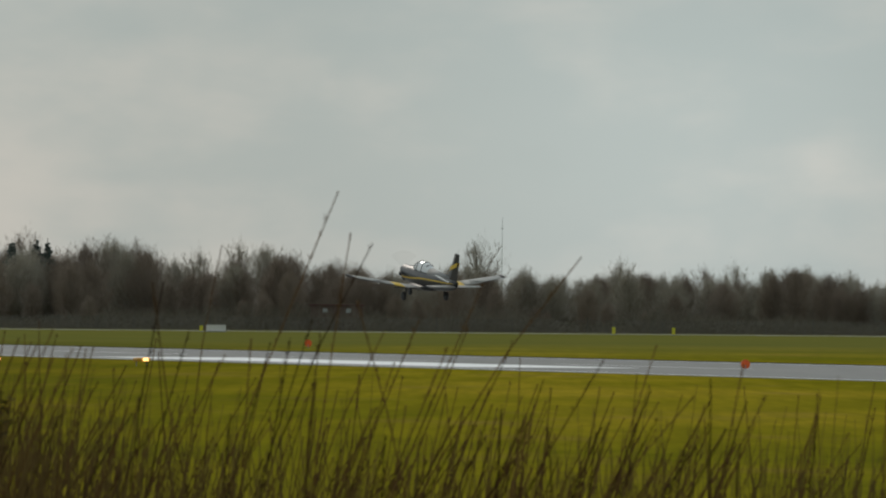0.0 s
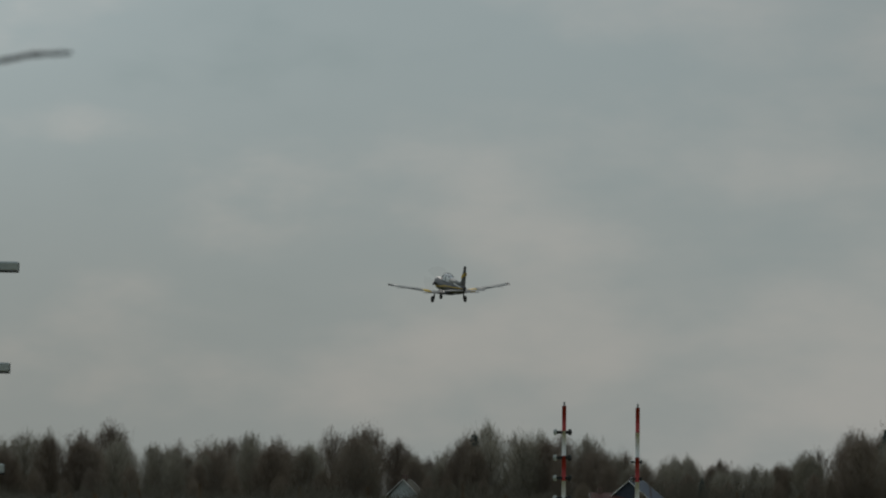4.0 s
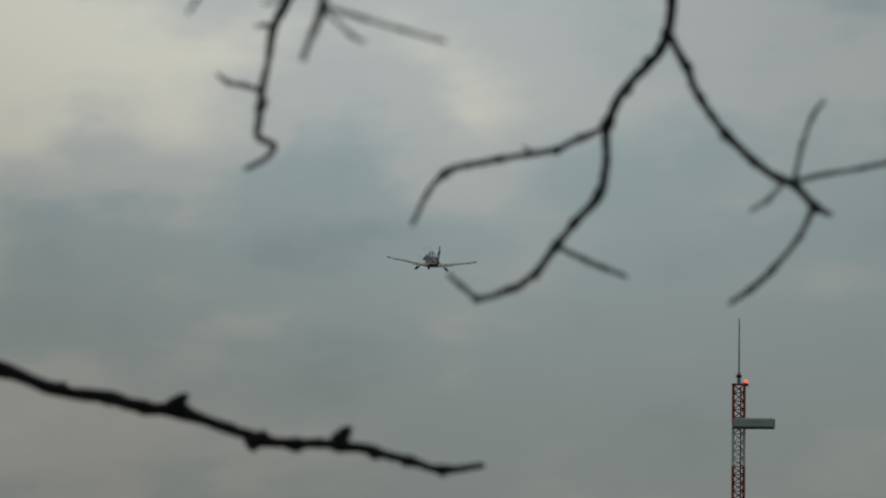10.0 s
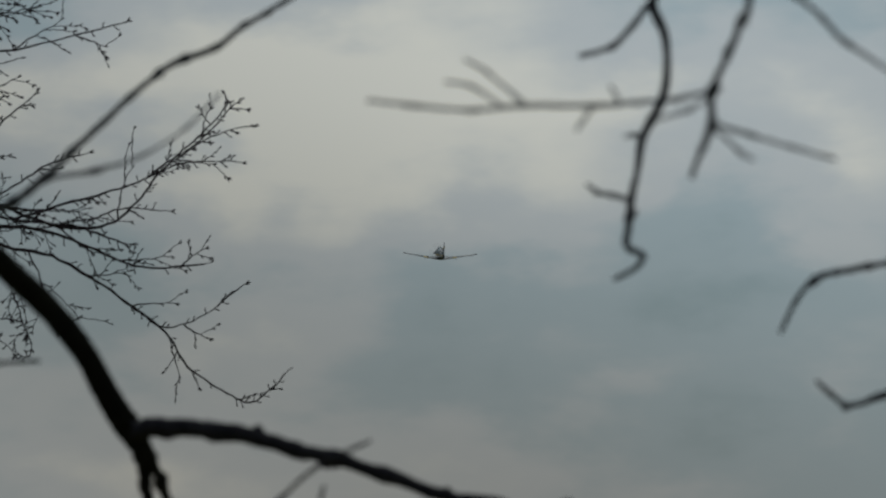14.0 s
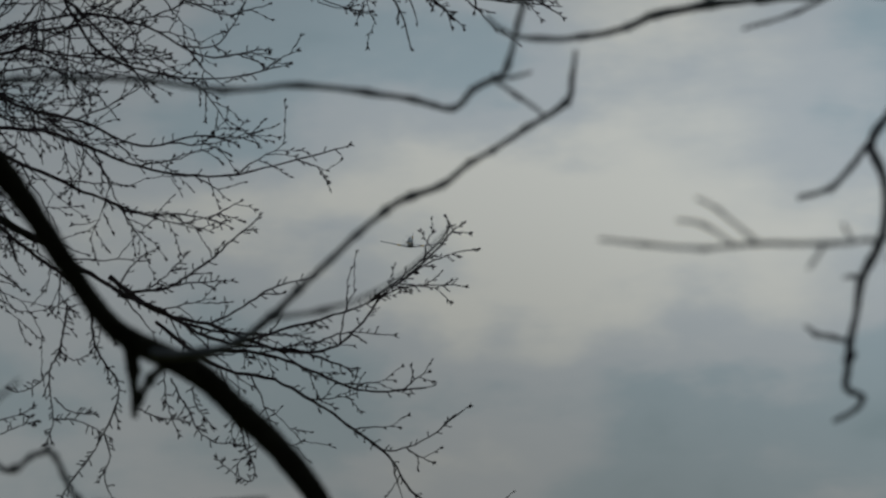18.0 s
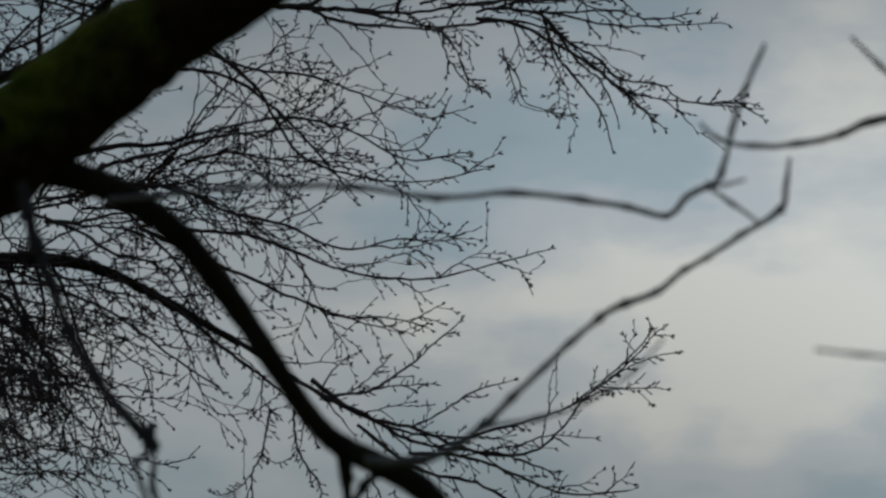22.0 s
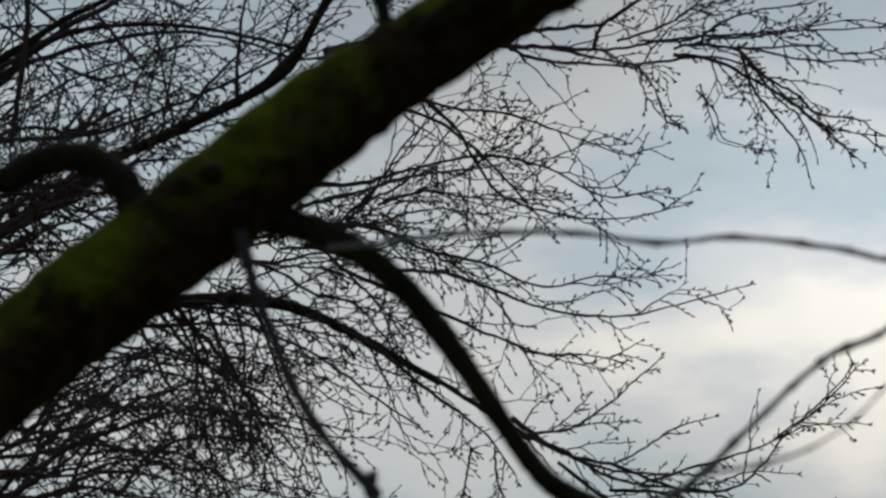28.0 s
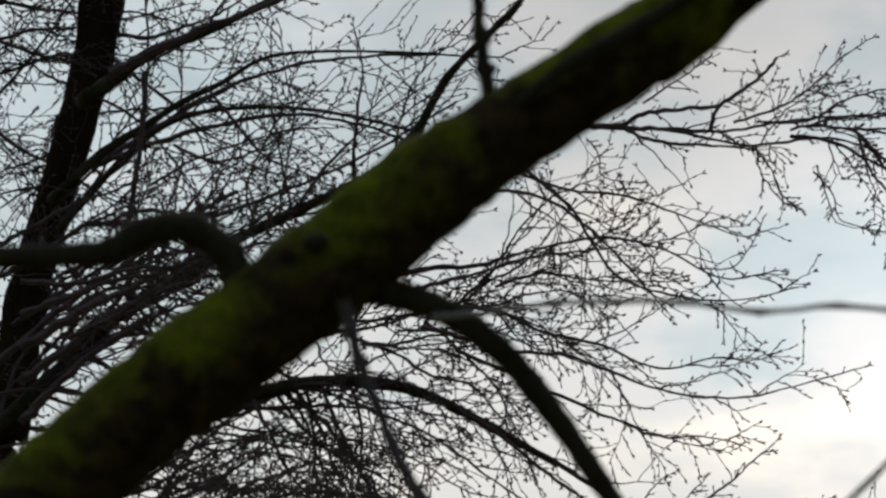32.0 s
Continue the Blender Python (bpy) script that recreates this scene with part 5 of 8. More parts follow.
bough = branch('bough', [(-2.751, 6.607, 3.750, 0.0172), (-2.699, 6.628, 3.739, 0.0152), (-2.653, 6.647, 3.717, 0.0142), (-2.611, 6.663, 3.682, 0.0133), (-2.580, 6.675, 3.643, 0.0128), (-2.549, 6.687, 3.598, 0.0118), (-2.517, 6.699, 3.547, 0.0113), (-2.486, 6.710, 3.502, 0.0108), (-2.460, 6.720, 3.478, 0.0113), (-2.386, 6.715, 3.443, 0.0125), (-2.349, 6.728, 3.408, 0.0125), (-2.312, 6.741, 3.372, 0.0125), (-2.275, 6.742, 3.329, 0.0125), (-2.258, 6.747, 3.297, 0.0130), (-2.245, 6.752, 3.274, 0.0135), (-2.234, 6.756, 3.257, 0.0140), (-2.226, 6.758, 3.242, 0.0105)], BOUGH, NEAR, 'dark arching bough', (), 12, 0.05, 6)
branch('branch', [(-2.462, 6.720, 3.481, 0.0088), (-2.456, 6.722, 3.447, 0.0059), (-2.454, 6.722, 3.402, 0.0034)], BOUGH, bough, '', ())
branch('branch', [(-2.452, 6.723, 3.411, 0.0039), (-2.440, 6.727, 3.439, 0.0044), (-2.424, 6.733, 3.452, 0.0049), (-2.403, 6.741, 3.459, 0.0064)], BOUGH, bough, '', ())
low_twig = branch('branch', [(-2.174, 6.575, 3.245, 0.0095), (-2.138, 6.587, 3.248, 0.0090), (-2.097, 6.600, 3.246, 0.0085), (-2.060, 6.612, 3.240, 0.0080), (-2.024, 6.623, 3.229, 0.0074), (-1.988, 6.634, 3.221, 0.0069), (-1.941, 6.648, 3.207, 0.0064), (-1.886, 6.661, 3.186, 0.0061), (-1.839, 6.674, 3.179, 0.0061), (-1.808, 6.683, 3.171, 0.0061), (-1.772, 6.693, 3.166, 0.0061), (-1.730, 6.704, 3.152, 0.0055), (-1.698, 6.712, 3.141, 0.0055), (-1.667, 6.720, 3.137, 0.0051), (-1.625, 6.730, 3.137, 0.0051), (-1.593, 6.738, 3.130, 0.0046), (-1.562, 6.745, 3.122, 0.0040), (-1.530, 6.753, 3.114, 0.0037), (-1.494, 6.761, 3.118, 0.0027)], TWIG, NEAR, 'dark twig with stout buds', ((0.555, 0.015), (0.778, 0.015), (0.66, -0.012), (0.61, 0.005), (0.72, -0.005), (0.9, 0.005)))
branch('twig', [(-2.222, 6.728, 3.258, 0.0075), (-2.212, 6.731, 3.226, 0.0068), (-2.207, 6.733, 3.201, 0.0061), (-2.204, 6.734, 3.173, 0.0054), (-2.199, 6.735, 3.121, 0.0047), (-2.195, 6.737, 3.071, 0.0040)], BOUGH, bough, '', ())
branch('twig', [(-2.211, 6.711, 3.257, 0.0070), (-2.196, 6.716, 3.224, 0.0063), (-2.186, 6.719, 3.199, 0.0055), (-2.177, 6.722, 3.175, 0.0048), (-2.154, 6.729, 3.127, 0.0040), (-2.132, 6.736, 3.080, 0.0033)], BOUGH, bough, '', ())
branch('twig', [(-2.082, 6.602, 3.124, 0.0043), (-2.041, 6.615, 3.132, 0.0040), (-2.010, 6.625, 3.144, 0.0038), (-1.979, 6.634, 3.156, 0.0038), (-1.959, 6.640, 3.165, 0.0043)], TWIG, low_twig, '', ((0.97, 0.01),))
branch('twig', [(-1.835, 5.841, 3.124, 0.0021), (-1.799, 5.852, 3.160, 0.0019), (-1.768, 5.862, 3.189, 0.0017), (-1.727, 5.874, 3.210, 0.0015)], TWIG, low_twig, '', ())
branch('twig', [(-1.785, 5.857, 3.086, 0.0021), (-1.774, 5.860, 3.129, 0.0019), (-1.764, 5.863, 3.171, 0.0015)], TWIG, low_twig, '', ())
low_f = branch('twig', [(-2.538, 6.412, 3.448, 0.0030), (-2.539, 6.411, 3.418, 0.0030), (-2.525, 6.417, 3.389, 0.0029), (-2.501, 6.427, 3.360, 0.0029), (-2.484, 6.433, 3.337, 0.0028), (-2.470, 6.438, 3.335, 0.0028), (-2.458, 6.443, 3.347, 0.0027), (-2.443, 6.449, 3.353, 0.0027), (-2.435, 6.452, 3.348, 0.0026), (-2.427, 6.455, 3.331, 0.0026), (-2.415, 6.459, 3.308, 0.0025), (-2.381, 6.472, 3.286, 0.0025), (-2.363, 6.478, 3.271, 0.0024), (-2.335, 6.489, 3.244, 0.0024)], GREYTWIG, NEAR, 'winding hanging twig with nodes', ((0.38, 0.006), (0.54, 0.005)))
branch('twig', [(-2.370, 6.261, 3.262, 0.0022), (-2.355, 6.266, 3.273, 0.0021), (-2.329, 6.276, 3.295, 0.0021), (-2.292, 6.290, 3.294, 0.0020), (-2.253, 6.304, 3.295, 0.0019), (-2.218, 6.316, 3.298, 0.0019), (-2.180, 6.330, 3.301, 0.0018)], GREYTWIG, low_f, '', ())
cross = branch('branch', [(-2.338, 6.445, 3.445, 0.0052), (-2.288, 6.463, 3.446, 0.0043), (-2.258, 6.474, 3.459, 0.0040), (-2.230, 6.483, 3.481, 0.0037), (-2.206, 6.491, 3.507, 0.0034), (-2.178, 6.501, 3.535, 0.0029), (-2.153, 6.509, 3.561, 0.0028), (-2.128, 6.518, 3.584, 0.0028), (-2.105, 6.525, 3.598, 0.0034), (-2.077, 6.534, 3.609, 0.0028), (-2.052, 6.542, 3.630, 0.0026), (-2.032, 6.548, 3.642, 0.0026), (-2.001, 6.557, 3.664, 0.0026), (-1.965, 6.568, 3.689, 0.0029), (-1.960, 6.570, 3.714, 0.0025), (-1.957, 6.571, 3.737, 0.0018)], GREYTWIG, NEAR, 'grey twig rising from the crotch', ())
branch('twig', [(-2.036, 5.916, 3.439, 0.0020), (-1.992, 5.931, 3.447, 0.0020), (-1.955, 5.943, 3.460, 0.0012), (-1.918, 5.955, 3.485, 0.0011), (-1.890, 5.964, 3.516, 0.0011)], GREYTWIG, cross, '', ())
top = branch('branch', [(-2.568, 6.357, 3.690, 0.0031), (-2.509, 6.381, 3.697, 0.0025), (-2.459, 6.400, 3.704, 0.0025), (-2.409, 6.419, 3.706, 0.0029), (-2.348, 6.442, 3.706, 0.0026), (-2.277, 6.467, 3.697, 0.0026), (-2.206, 6.491, 3.702, 0.0028), (-2.145, 6.512, 3.696, 0.0026), (-2.104, 6.525, 3.690, 0.0026), (-2.069, 6.536, 3.681, 0.0029), (-2.050, 6.542, 3.700, 0.0031), (-2.030, 6.549, 3.711, 0.0029), (-2.019, 6.552, 3.722, 0.0026), (-2.010, 6.555, 3.764, 0.0025), (-1.999, 6.558, 3.800, 0.0025), (-1.981, 6.564, 3.846, 0.0020)], GREYTWIG, NEAR, 'grey bent twig', ())
branch('twig', [(-2.030, 6.549, 3.710, 0.0018), (-2.015, 6.553, 3.712, 0.0017), (-1.998, 6.558, 3.717, 0.0014)], GREYTWIG, top, '', ())
branch('twig', [(-2.028, 6.549, 3.707, 0.0020), (-2.009, 6.555, 3.694, 0.0018), (-1.986, 6.562, 3.677, 0.0016)], GREYTWIG, top, '', ())
hang = branch('twig', [(-2.684, 6.418, 3.717, 0.0073), (-2.676, 6.421, 3.684, 0.0061), (-2.669, 6.425, 3.657, 0.0056), (-2.656, 6.430, 3.619, 0.0049), (-2.639, 6.437, 3.575, 0.0049), (-2.614, 6.447, 3.526, 0.0049), (-2.589, 6.457, 3.496, 0.0049), (-2.561, 6.468, 3.463, 0.0068)], TWIG, NEAR, 'dark hanging twig with a knob', ((0.97, 0.014), (0.99, -0.011)))
branch('twig', [(-2.537, 6.415, 3.453, 0.0026), (-2.555, 6.407, 3.445, 0.0025), (-2.550, 6.409, 3.423, 0.0024), (-2.541, 6.413, 3.391, 0.0024), (-2.531, 6.417, 3.351, 0.0023), (-2.521, 6.421, 3.321, 0.0022)], GREYTWIG, hang, '', ())
branch('twig', [(-1.964, 5.028, 3.304, 0.0020), (-1.949, 5.034, 3.315, 0.0016), (-1.931, 5.041, 3.332, 0.0012)], GREYTWIG, hang, '', ())
drop_a = branch('branch', [(-1.420, 6.503, 4.615, 0.0200), (-1.418, 6.193, 4.222, 0.0120), (-1.404, 5.889, 3.853, 0.0090), (-1.427, 5.882, 3.658, 0.0031), (-1.441, 5.879, 3.635, 0.0033), (-1.464, 5.873, 3.604, 0.0037), (-1.480, 5.869, 3.578, 0.0046), (-1.470, 5.873, 3.550, 0.0037), (-1.468, 5.873, 3.517, 0.0037), (-1.473, 5.872, 3.493, 0.0039), (-1.487, 5.868, 3.464, 0.0042), (-1.491, 5.867, 3.436, 0.0031), (-1.496, 5.866, 3.412, 0.0033), (-1.498, 5.866, 3.388, 0.0029), (-1.499, 5.865, 3.372, 0.0029), (-1.486, 5.869, 3.365, 0.0031), (-1.492, 5.867, 3.354, 0.0025), (-1.508, 5.863, 3.345, 0.0021)], TWIG, NEAR, 'hanging twig', ((0.75, 0.008),))
branch('twig', [(-1.480, 5.870, 3.581, 0.0029), (-1.495, 5.866, 3.559, 0.0027), (-1.513, 5.862, 3.540, 0.0023), (-1.538, 5.855, 3.532, 0.0019)], TWIG, drop_a, '', ())
branch('twig', [(-1.496, 5.866, 3.411, 0.0021), (-1.511, 5.862, 3.415, 0.0019), (-1.523, 5.859, 3.417, 0.0019), (-1.532, 5.857, 3.424, 0.0015)], TWIG, drop_a, '', ())
branch('twig', [(-1.486, 5.869, 3.465, 0.0025), (-1.494, 5.867, 3.466, 0.0019), (-1.502, 5.865, 3.465, 0.0012)], TWIG, drop_a, '', ())
drop_b = branch('branch', [(-1.453, 6.496, 4.601, 0.0154), (-1.213, 5.298, 3.933, 0.0096), (-1.184, 4.997, 3.517, 0.0029), (-1.191, 4.996, 3.484, 0.0029), (-1.201, 4.993, 3.456, 0.0026), (-1.212, 4.991, 3.430, 0.0031), (-1.212, 4.991, 3.406, 0.0031), (-1.219, 4.989, 3.387, 0.0024), (-1.225, 4.987, 3.369, 0.0020)], GREYTWIG, NEAR, 'blurred hanging twig')
branch('twig', [(-1.212, 4.991, 3.430, 0.0017), (-1.235, 4.985, 3.424, 0.0017), (-1.263, 4.978, 3.421, 0.0017), (-1.294, 4.970, 3.418, 0.0017), (-1.340, 4.958, 3.418, 0.0017), (-1.377, 4.947, 3.414, 0.0014), (-1.418, 4.936, 3.417, 0.0013), (-1.448, 4.927, 3.420, 0.0012)], GREYTWIG, drop_b, '', ())
branch('twig', [(-1.340, 4.958, 3.418, 0.0012), (-1.368, 4.950, 3.442, 0.0012), (-1.382, 4.946, 3.450, 0.0012)], GREYTWIG, drop_b, '', ())
branch('twig', [(-1.354, 4.954, 3.415, 0.0012), (-1.377, 4.947, 3.431, 0.0012), (-1.395, 4.942, 3.434, 0.0012)], GREYTWIG, drop_b, '', ())
branch('twig', [(-1.212, 4.991, 3.405, 0.0014), (-1.192, 4.995, 3.386, 0.0012), (-1.183, 4.998, 3.381, 0.0012)], GREYTWIG, drop_b, '', ())
branch('twig', [(-1.212, 4.991, 3.407, 0.0017), (-1.184, 4.997, 3.398, 0.0014), (-1.157, 5.004, 3.390, 0.0013), (-1.127, 5.011, 3.382, 0.0013)], GREYTWIG, drop_b, '', ())
rf = branch('twig', [(-1.294, 4.970, 3.418, 0.0012), (-1.305, 4.967, 3.401, 0.0012)], GREYTWIG, drop_b, '', ())
branch('twig', [(-1.212, 4.991, 3.427, 0.0012), (-1.228, 4.987, 3.416, 0.0012), (-1.253, 4.981, 3.408, 0.0012)], GREYTWIG, drop_b, '', ())
branch('twig', [(-1.276, 4.975, 3.421, 0.0012), (-1.282, 4.973, 3.432, 0.0012)], GREYTWIG, drop_b, '', ())
branch('twig', [(-1.184, 4.997, 3.509, 0.0018), (-1.154, 5.004, 3.497, 0.0018), (-1.135, 5.009, 3.481, 0.0017), (-1.120, 5.012, 3.465, 0.0017), (-1.083, 5.020, 3.441, 0.0013)], GREYTWIG, drop_b, '', ())
drop_c = branch('branch', [(-1.156, 6.352, 4.621, 0.0160), (-1.204, 6.329, 4.239, 0.0100), (-1.197, 6.126, 3.816, 0.0090), (-1.195, 6.127, 3.527, 0.0043), (-1.198, 6.127, 3.480, 0.0047), (-1.212, 6.124, 3.453, 0.0043), (-1.232, 6.120, 3.431, 0.0039), (-1.248, 6.117, 3.400, 0.0043), (-1.249, 6.116, 3.369, 0.0034), (-1.254, 6.115, 3.339, 0.0039), (-1.276, 6.111, 3.313, 0.0032), (-1.290, 6.108, 3.294, 0.0034), (-1.308, 6.104, 3.270, 0.0030), (-1.327, 6.100, 3.256, 0.0028), (-1.358, 6.093, 3.246, 0.0028)], TWIG, NEAR, 'forked hanging twig with nodes')
branch('twig', [(-1.356, 6.093, 3.247, 0.0024), (-1.370, 6.090, 3.257, 0.0021), (-1.381, 6.087, 3.268, 0.0019)], TWIG, drop_c, '', ())
branch('twig', [(-1.247, 6.117, 3.398, 0.0028), (-1.272, 6.111, 3.386, 0.0028), (-1.291, 6.107, 3.377, 0.0026), (-1.310, 6.103, 3.373, 0.0026), (-1.339, 6.097, 3.368, 0.0026), (-1.367, 6.091, 3.362, 0.0026), (-1.384, 6.087, 3.356, 0.0028), (-1.400, 6.083, 3.337, 0.0021), (-1.412, 6.080, 3.311, 0.0019)], TWIG, drop_c, '', ())
branch('twig', [(-1.309, 6.103, 3.373, 0.0017), (-1.319, 6.101, 3.379, 0.0012)], TWIG, drop_c, '', ())
branch('twig', [(-1.289, 6.108, 3.293, 0.0024), (-1.266, 6.113, 3.281, 0.0021), (-1.251, 6.116, 3.275, 0.0021), (-1.232, 6.120, 3.267, 0.0019)], TWIG, drop_c, '', ())
branch('twig', [(-1.198, 6.127, 3.480, 0.0034), (-1.182, 6.130, 3.449, 0.0034), (-1.170, 6.132, 3.422, 0.0032), (-1.148, 6.136, 3.391, 0.0032), (-1.123, 6.141, 3.367, 0.0032), (-1.104, 6.144, 3.353, 0.0032), (-1.090, 6.147, 3.348, 0.0039), (-1.072, 6.150, 3.329, 0.0036), (-1.059, 6.153, 3.322, 0.0021)], TWIG, drop_c, '', ())
branch('twig', [(-1.090, 6.147, 3.349, 0.0021), (-1.083, 6.148, 3.382, 0.0017), (-1.074, 6.150, 3.407, 0.0017), (-1.065, 6.151, 3.420, 0.0015)], TWIG, drop_c, '', ())
branch('twig', [(-1.090, 6.147, 3.350, 0.0024), (-1.061, 6.152, 3.357, 0.0019), (-1.032, 6.157, 3.362, 0.0019), (-1.008, 6.161, 3.367, 0.0019), (-0.977, 6.166, 3.369, 0.0015)], TWIG, drop_c, '', ())
th = branch('twig', [(-1.099, 6.145, 3.349, 0.0019), (-1.111, 6.143, 3.335, 0.0017), (-1.126, 6.140, 3.325, 0.0013)], TWIG, drop_c, '', ())
branch('twig', [(-1.074, 6.150, 3.328, 0.0026), (-1.084, 6.148, 3.304, 0.0024), (-1.108, 6.144, 3.274, 0.0024), (-1.126, 6.140, 3.257, 0.0024), (-1.143, 6.137, 3.245, 0.0019)], TWIG, drop_c, '', ())
drop_d = branch('branch', [(-1.418, 6.193, 4.222, 0.0127), (-1.576, 6.672, 3.966, 0.0099), (-1.641, 6.656, 3.807, 0.0038), (-1.709, 6.639, 3.797, 0.0038), (-1.745, 6.630, 3.792, 0.0036), (-1.786, 6.619, 3.789, 0.0036), (-1.833, 6.606, 3.783, 0.0038), (-1.883, 6.592, 3.773, 0.0038), (-1.910, 6.585, 3.761, 0.0029), (-1.951, 6.572, 3.751, 0.0028), (-1.992, 6.560, 3.749, 0.0025), (-2.023, 6.551, 3.756, 0.0021), (-2.038, 6.546, 3.770, 0.0017)], GREYTWIG, NEAR, 'hanging twig')
branch('twig', [(-1.832, 6.607, 3.784, 0.0023), (-1.854, 6.601, 3.807, 0.0021), (-1.875, 6.595, 3.826, 0.0020), (-1.901, 6.587, 3.853, 0.0017)], GREYTWIG, drop_d, '', ())
branch('twig', [(-1.721, 6.636, 3.794, 0.0020), (-1.755, 6.627, 3.776, 0.0017), (-1.781, 6.621, 3.767, 0.0016), (-1.804, 6.614, 3.760, 0.0014)], GREYTWIG, drop_d, '', ())

# how far the wind moves each hanging twig: seconds, and millimetres to the side and up
SWAY = (
    (drop_c, ((5.5, 6.9, -0.7), (6, -5.4, 7.2), (6.5, 9.8, -0.7), (7, -3.5, 1.9), (7.5, 7.1, 2.1), (8, 2.8, 6.3), (8.5, 2.3, 1.8), (9, 2.7, 1.3), (9.5, -5.4, 3), (10, 5.5, 2.2), (10.5, 1.1, 7.1), (11, -0.6, -1.2), (11.5, 0.6, -0.5), (12, -2.2, 1.3), (12.5, 1.9, -1), (13, -5.8, 0.3), (13.5, 7.8, -5.6), (14, -4.9, 2.8), (14.5, -0.7, -0.9))),
    (drop_a, ((8.5, 4, -0.1), (9, 5.7, 6.1), (9.5, -4, 6.4), (10, 9.1, 2.5), (10.5, 0.6, 6.7), (11, -0.4, -1.3), (11.5, 3.3, 0.6), (12, -0.4, 0.3), (12.5, 2.3, 0.4), (13, -2.9, -1.5), (13.5, 4.6, -5), (14, -0.4, 2), (14.5, -3.7, -0.1), (16.5, 6.6, 0.8), (17, -2.3, -2.3), (17.5, 1.7, 2.6), (18, -8.2, -1), (18.5, -6.2, -0.9))),
    (drop_b, ((8, 0.1, -9), (8.5, -5.5, -5.2), (9, -2.5, -4.1), (9.5, 4.6, -6.9), (10, -7, -2.2), (10.5, -1.3, -4), (11, -0.3, 2), (11.5, -1.7, 2), (12, -4.3, 0.4), (12.5, 0.4, 4.2), (13, 2.7, 1.8), (13.5, -3.8, 6.4), (14, -0.3, -1), (14.5, 0.5, 2.6), (16.5, 1.6, -1.4), (17, 4.4, -0.3), (17.5, 6.2, -0.5), (18, 2.1, 1.6), (18.5, 2.1, 1.3), (19, 2.4, 1.1), (19.5, -1.4, 1.5), (20, 1.6, 3), (20.5, 2.2, 2.1), (21, -3, 3.9))),
    (low_twig, ((7.5, -5.5, 5), (8, -5.1, 3.3), (8.5, -3.2, 4.7), (9, -1, 1.9), (9.5, 1.8, 1.6), (10, -1.1, 4.1), (10.5, 0.4, 2.1), (11, 5.2, 4.6), (11.5, -2.5, -2.8), (12, -4.1, 0.4), (12.5, 4.1, -0.9), (13, -0.5, -3.3), (13.5, 6, -2.1), (14, 2.8, 1.1), (14.5, 7.6, -3.8))),
)


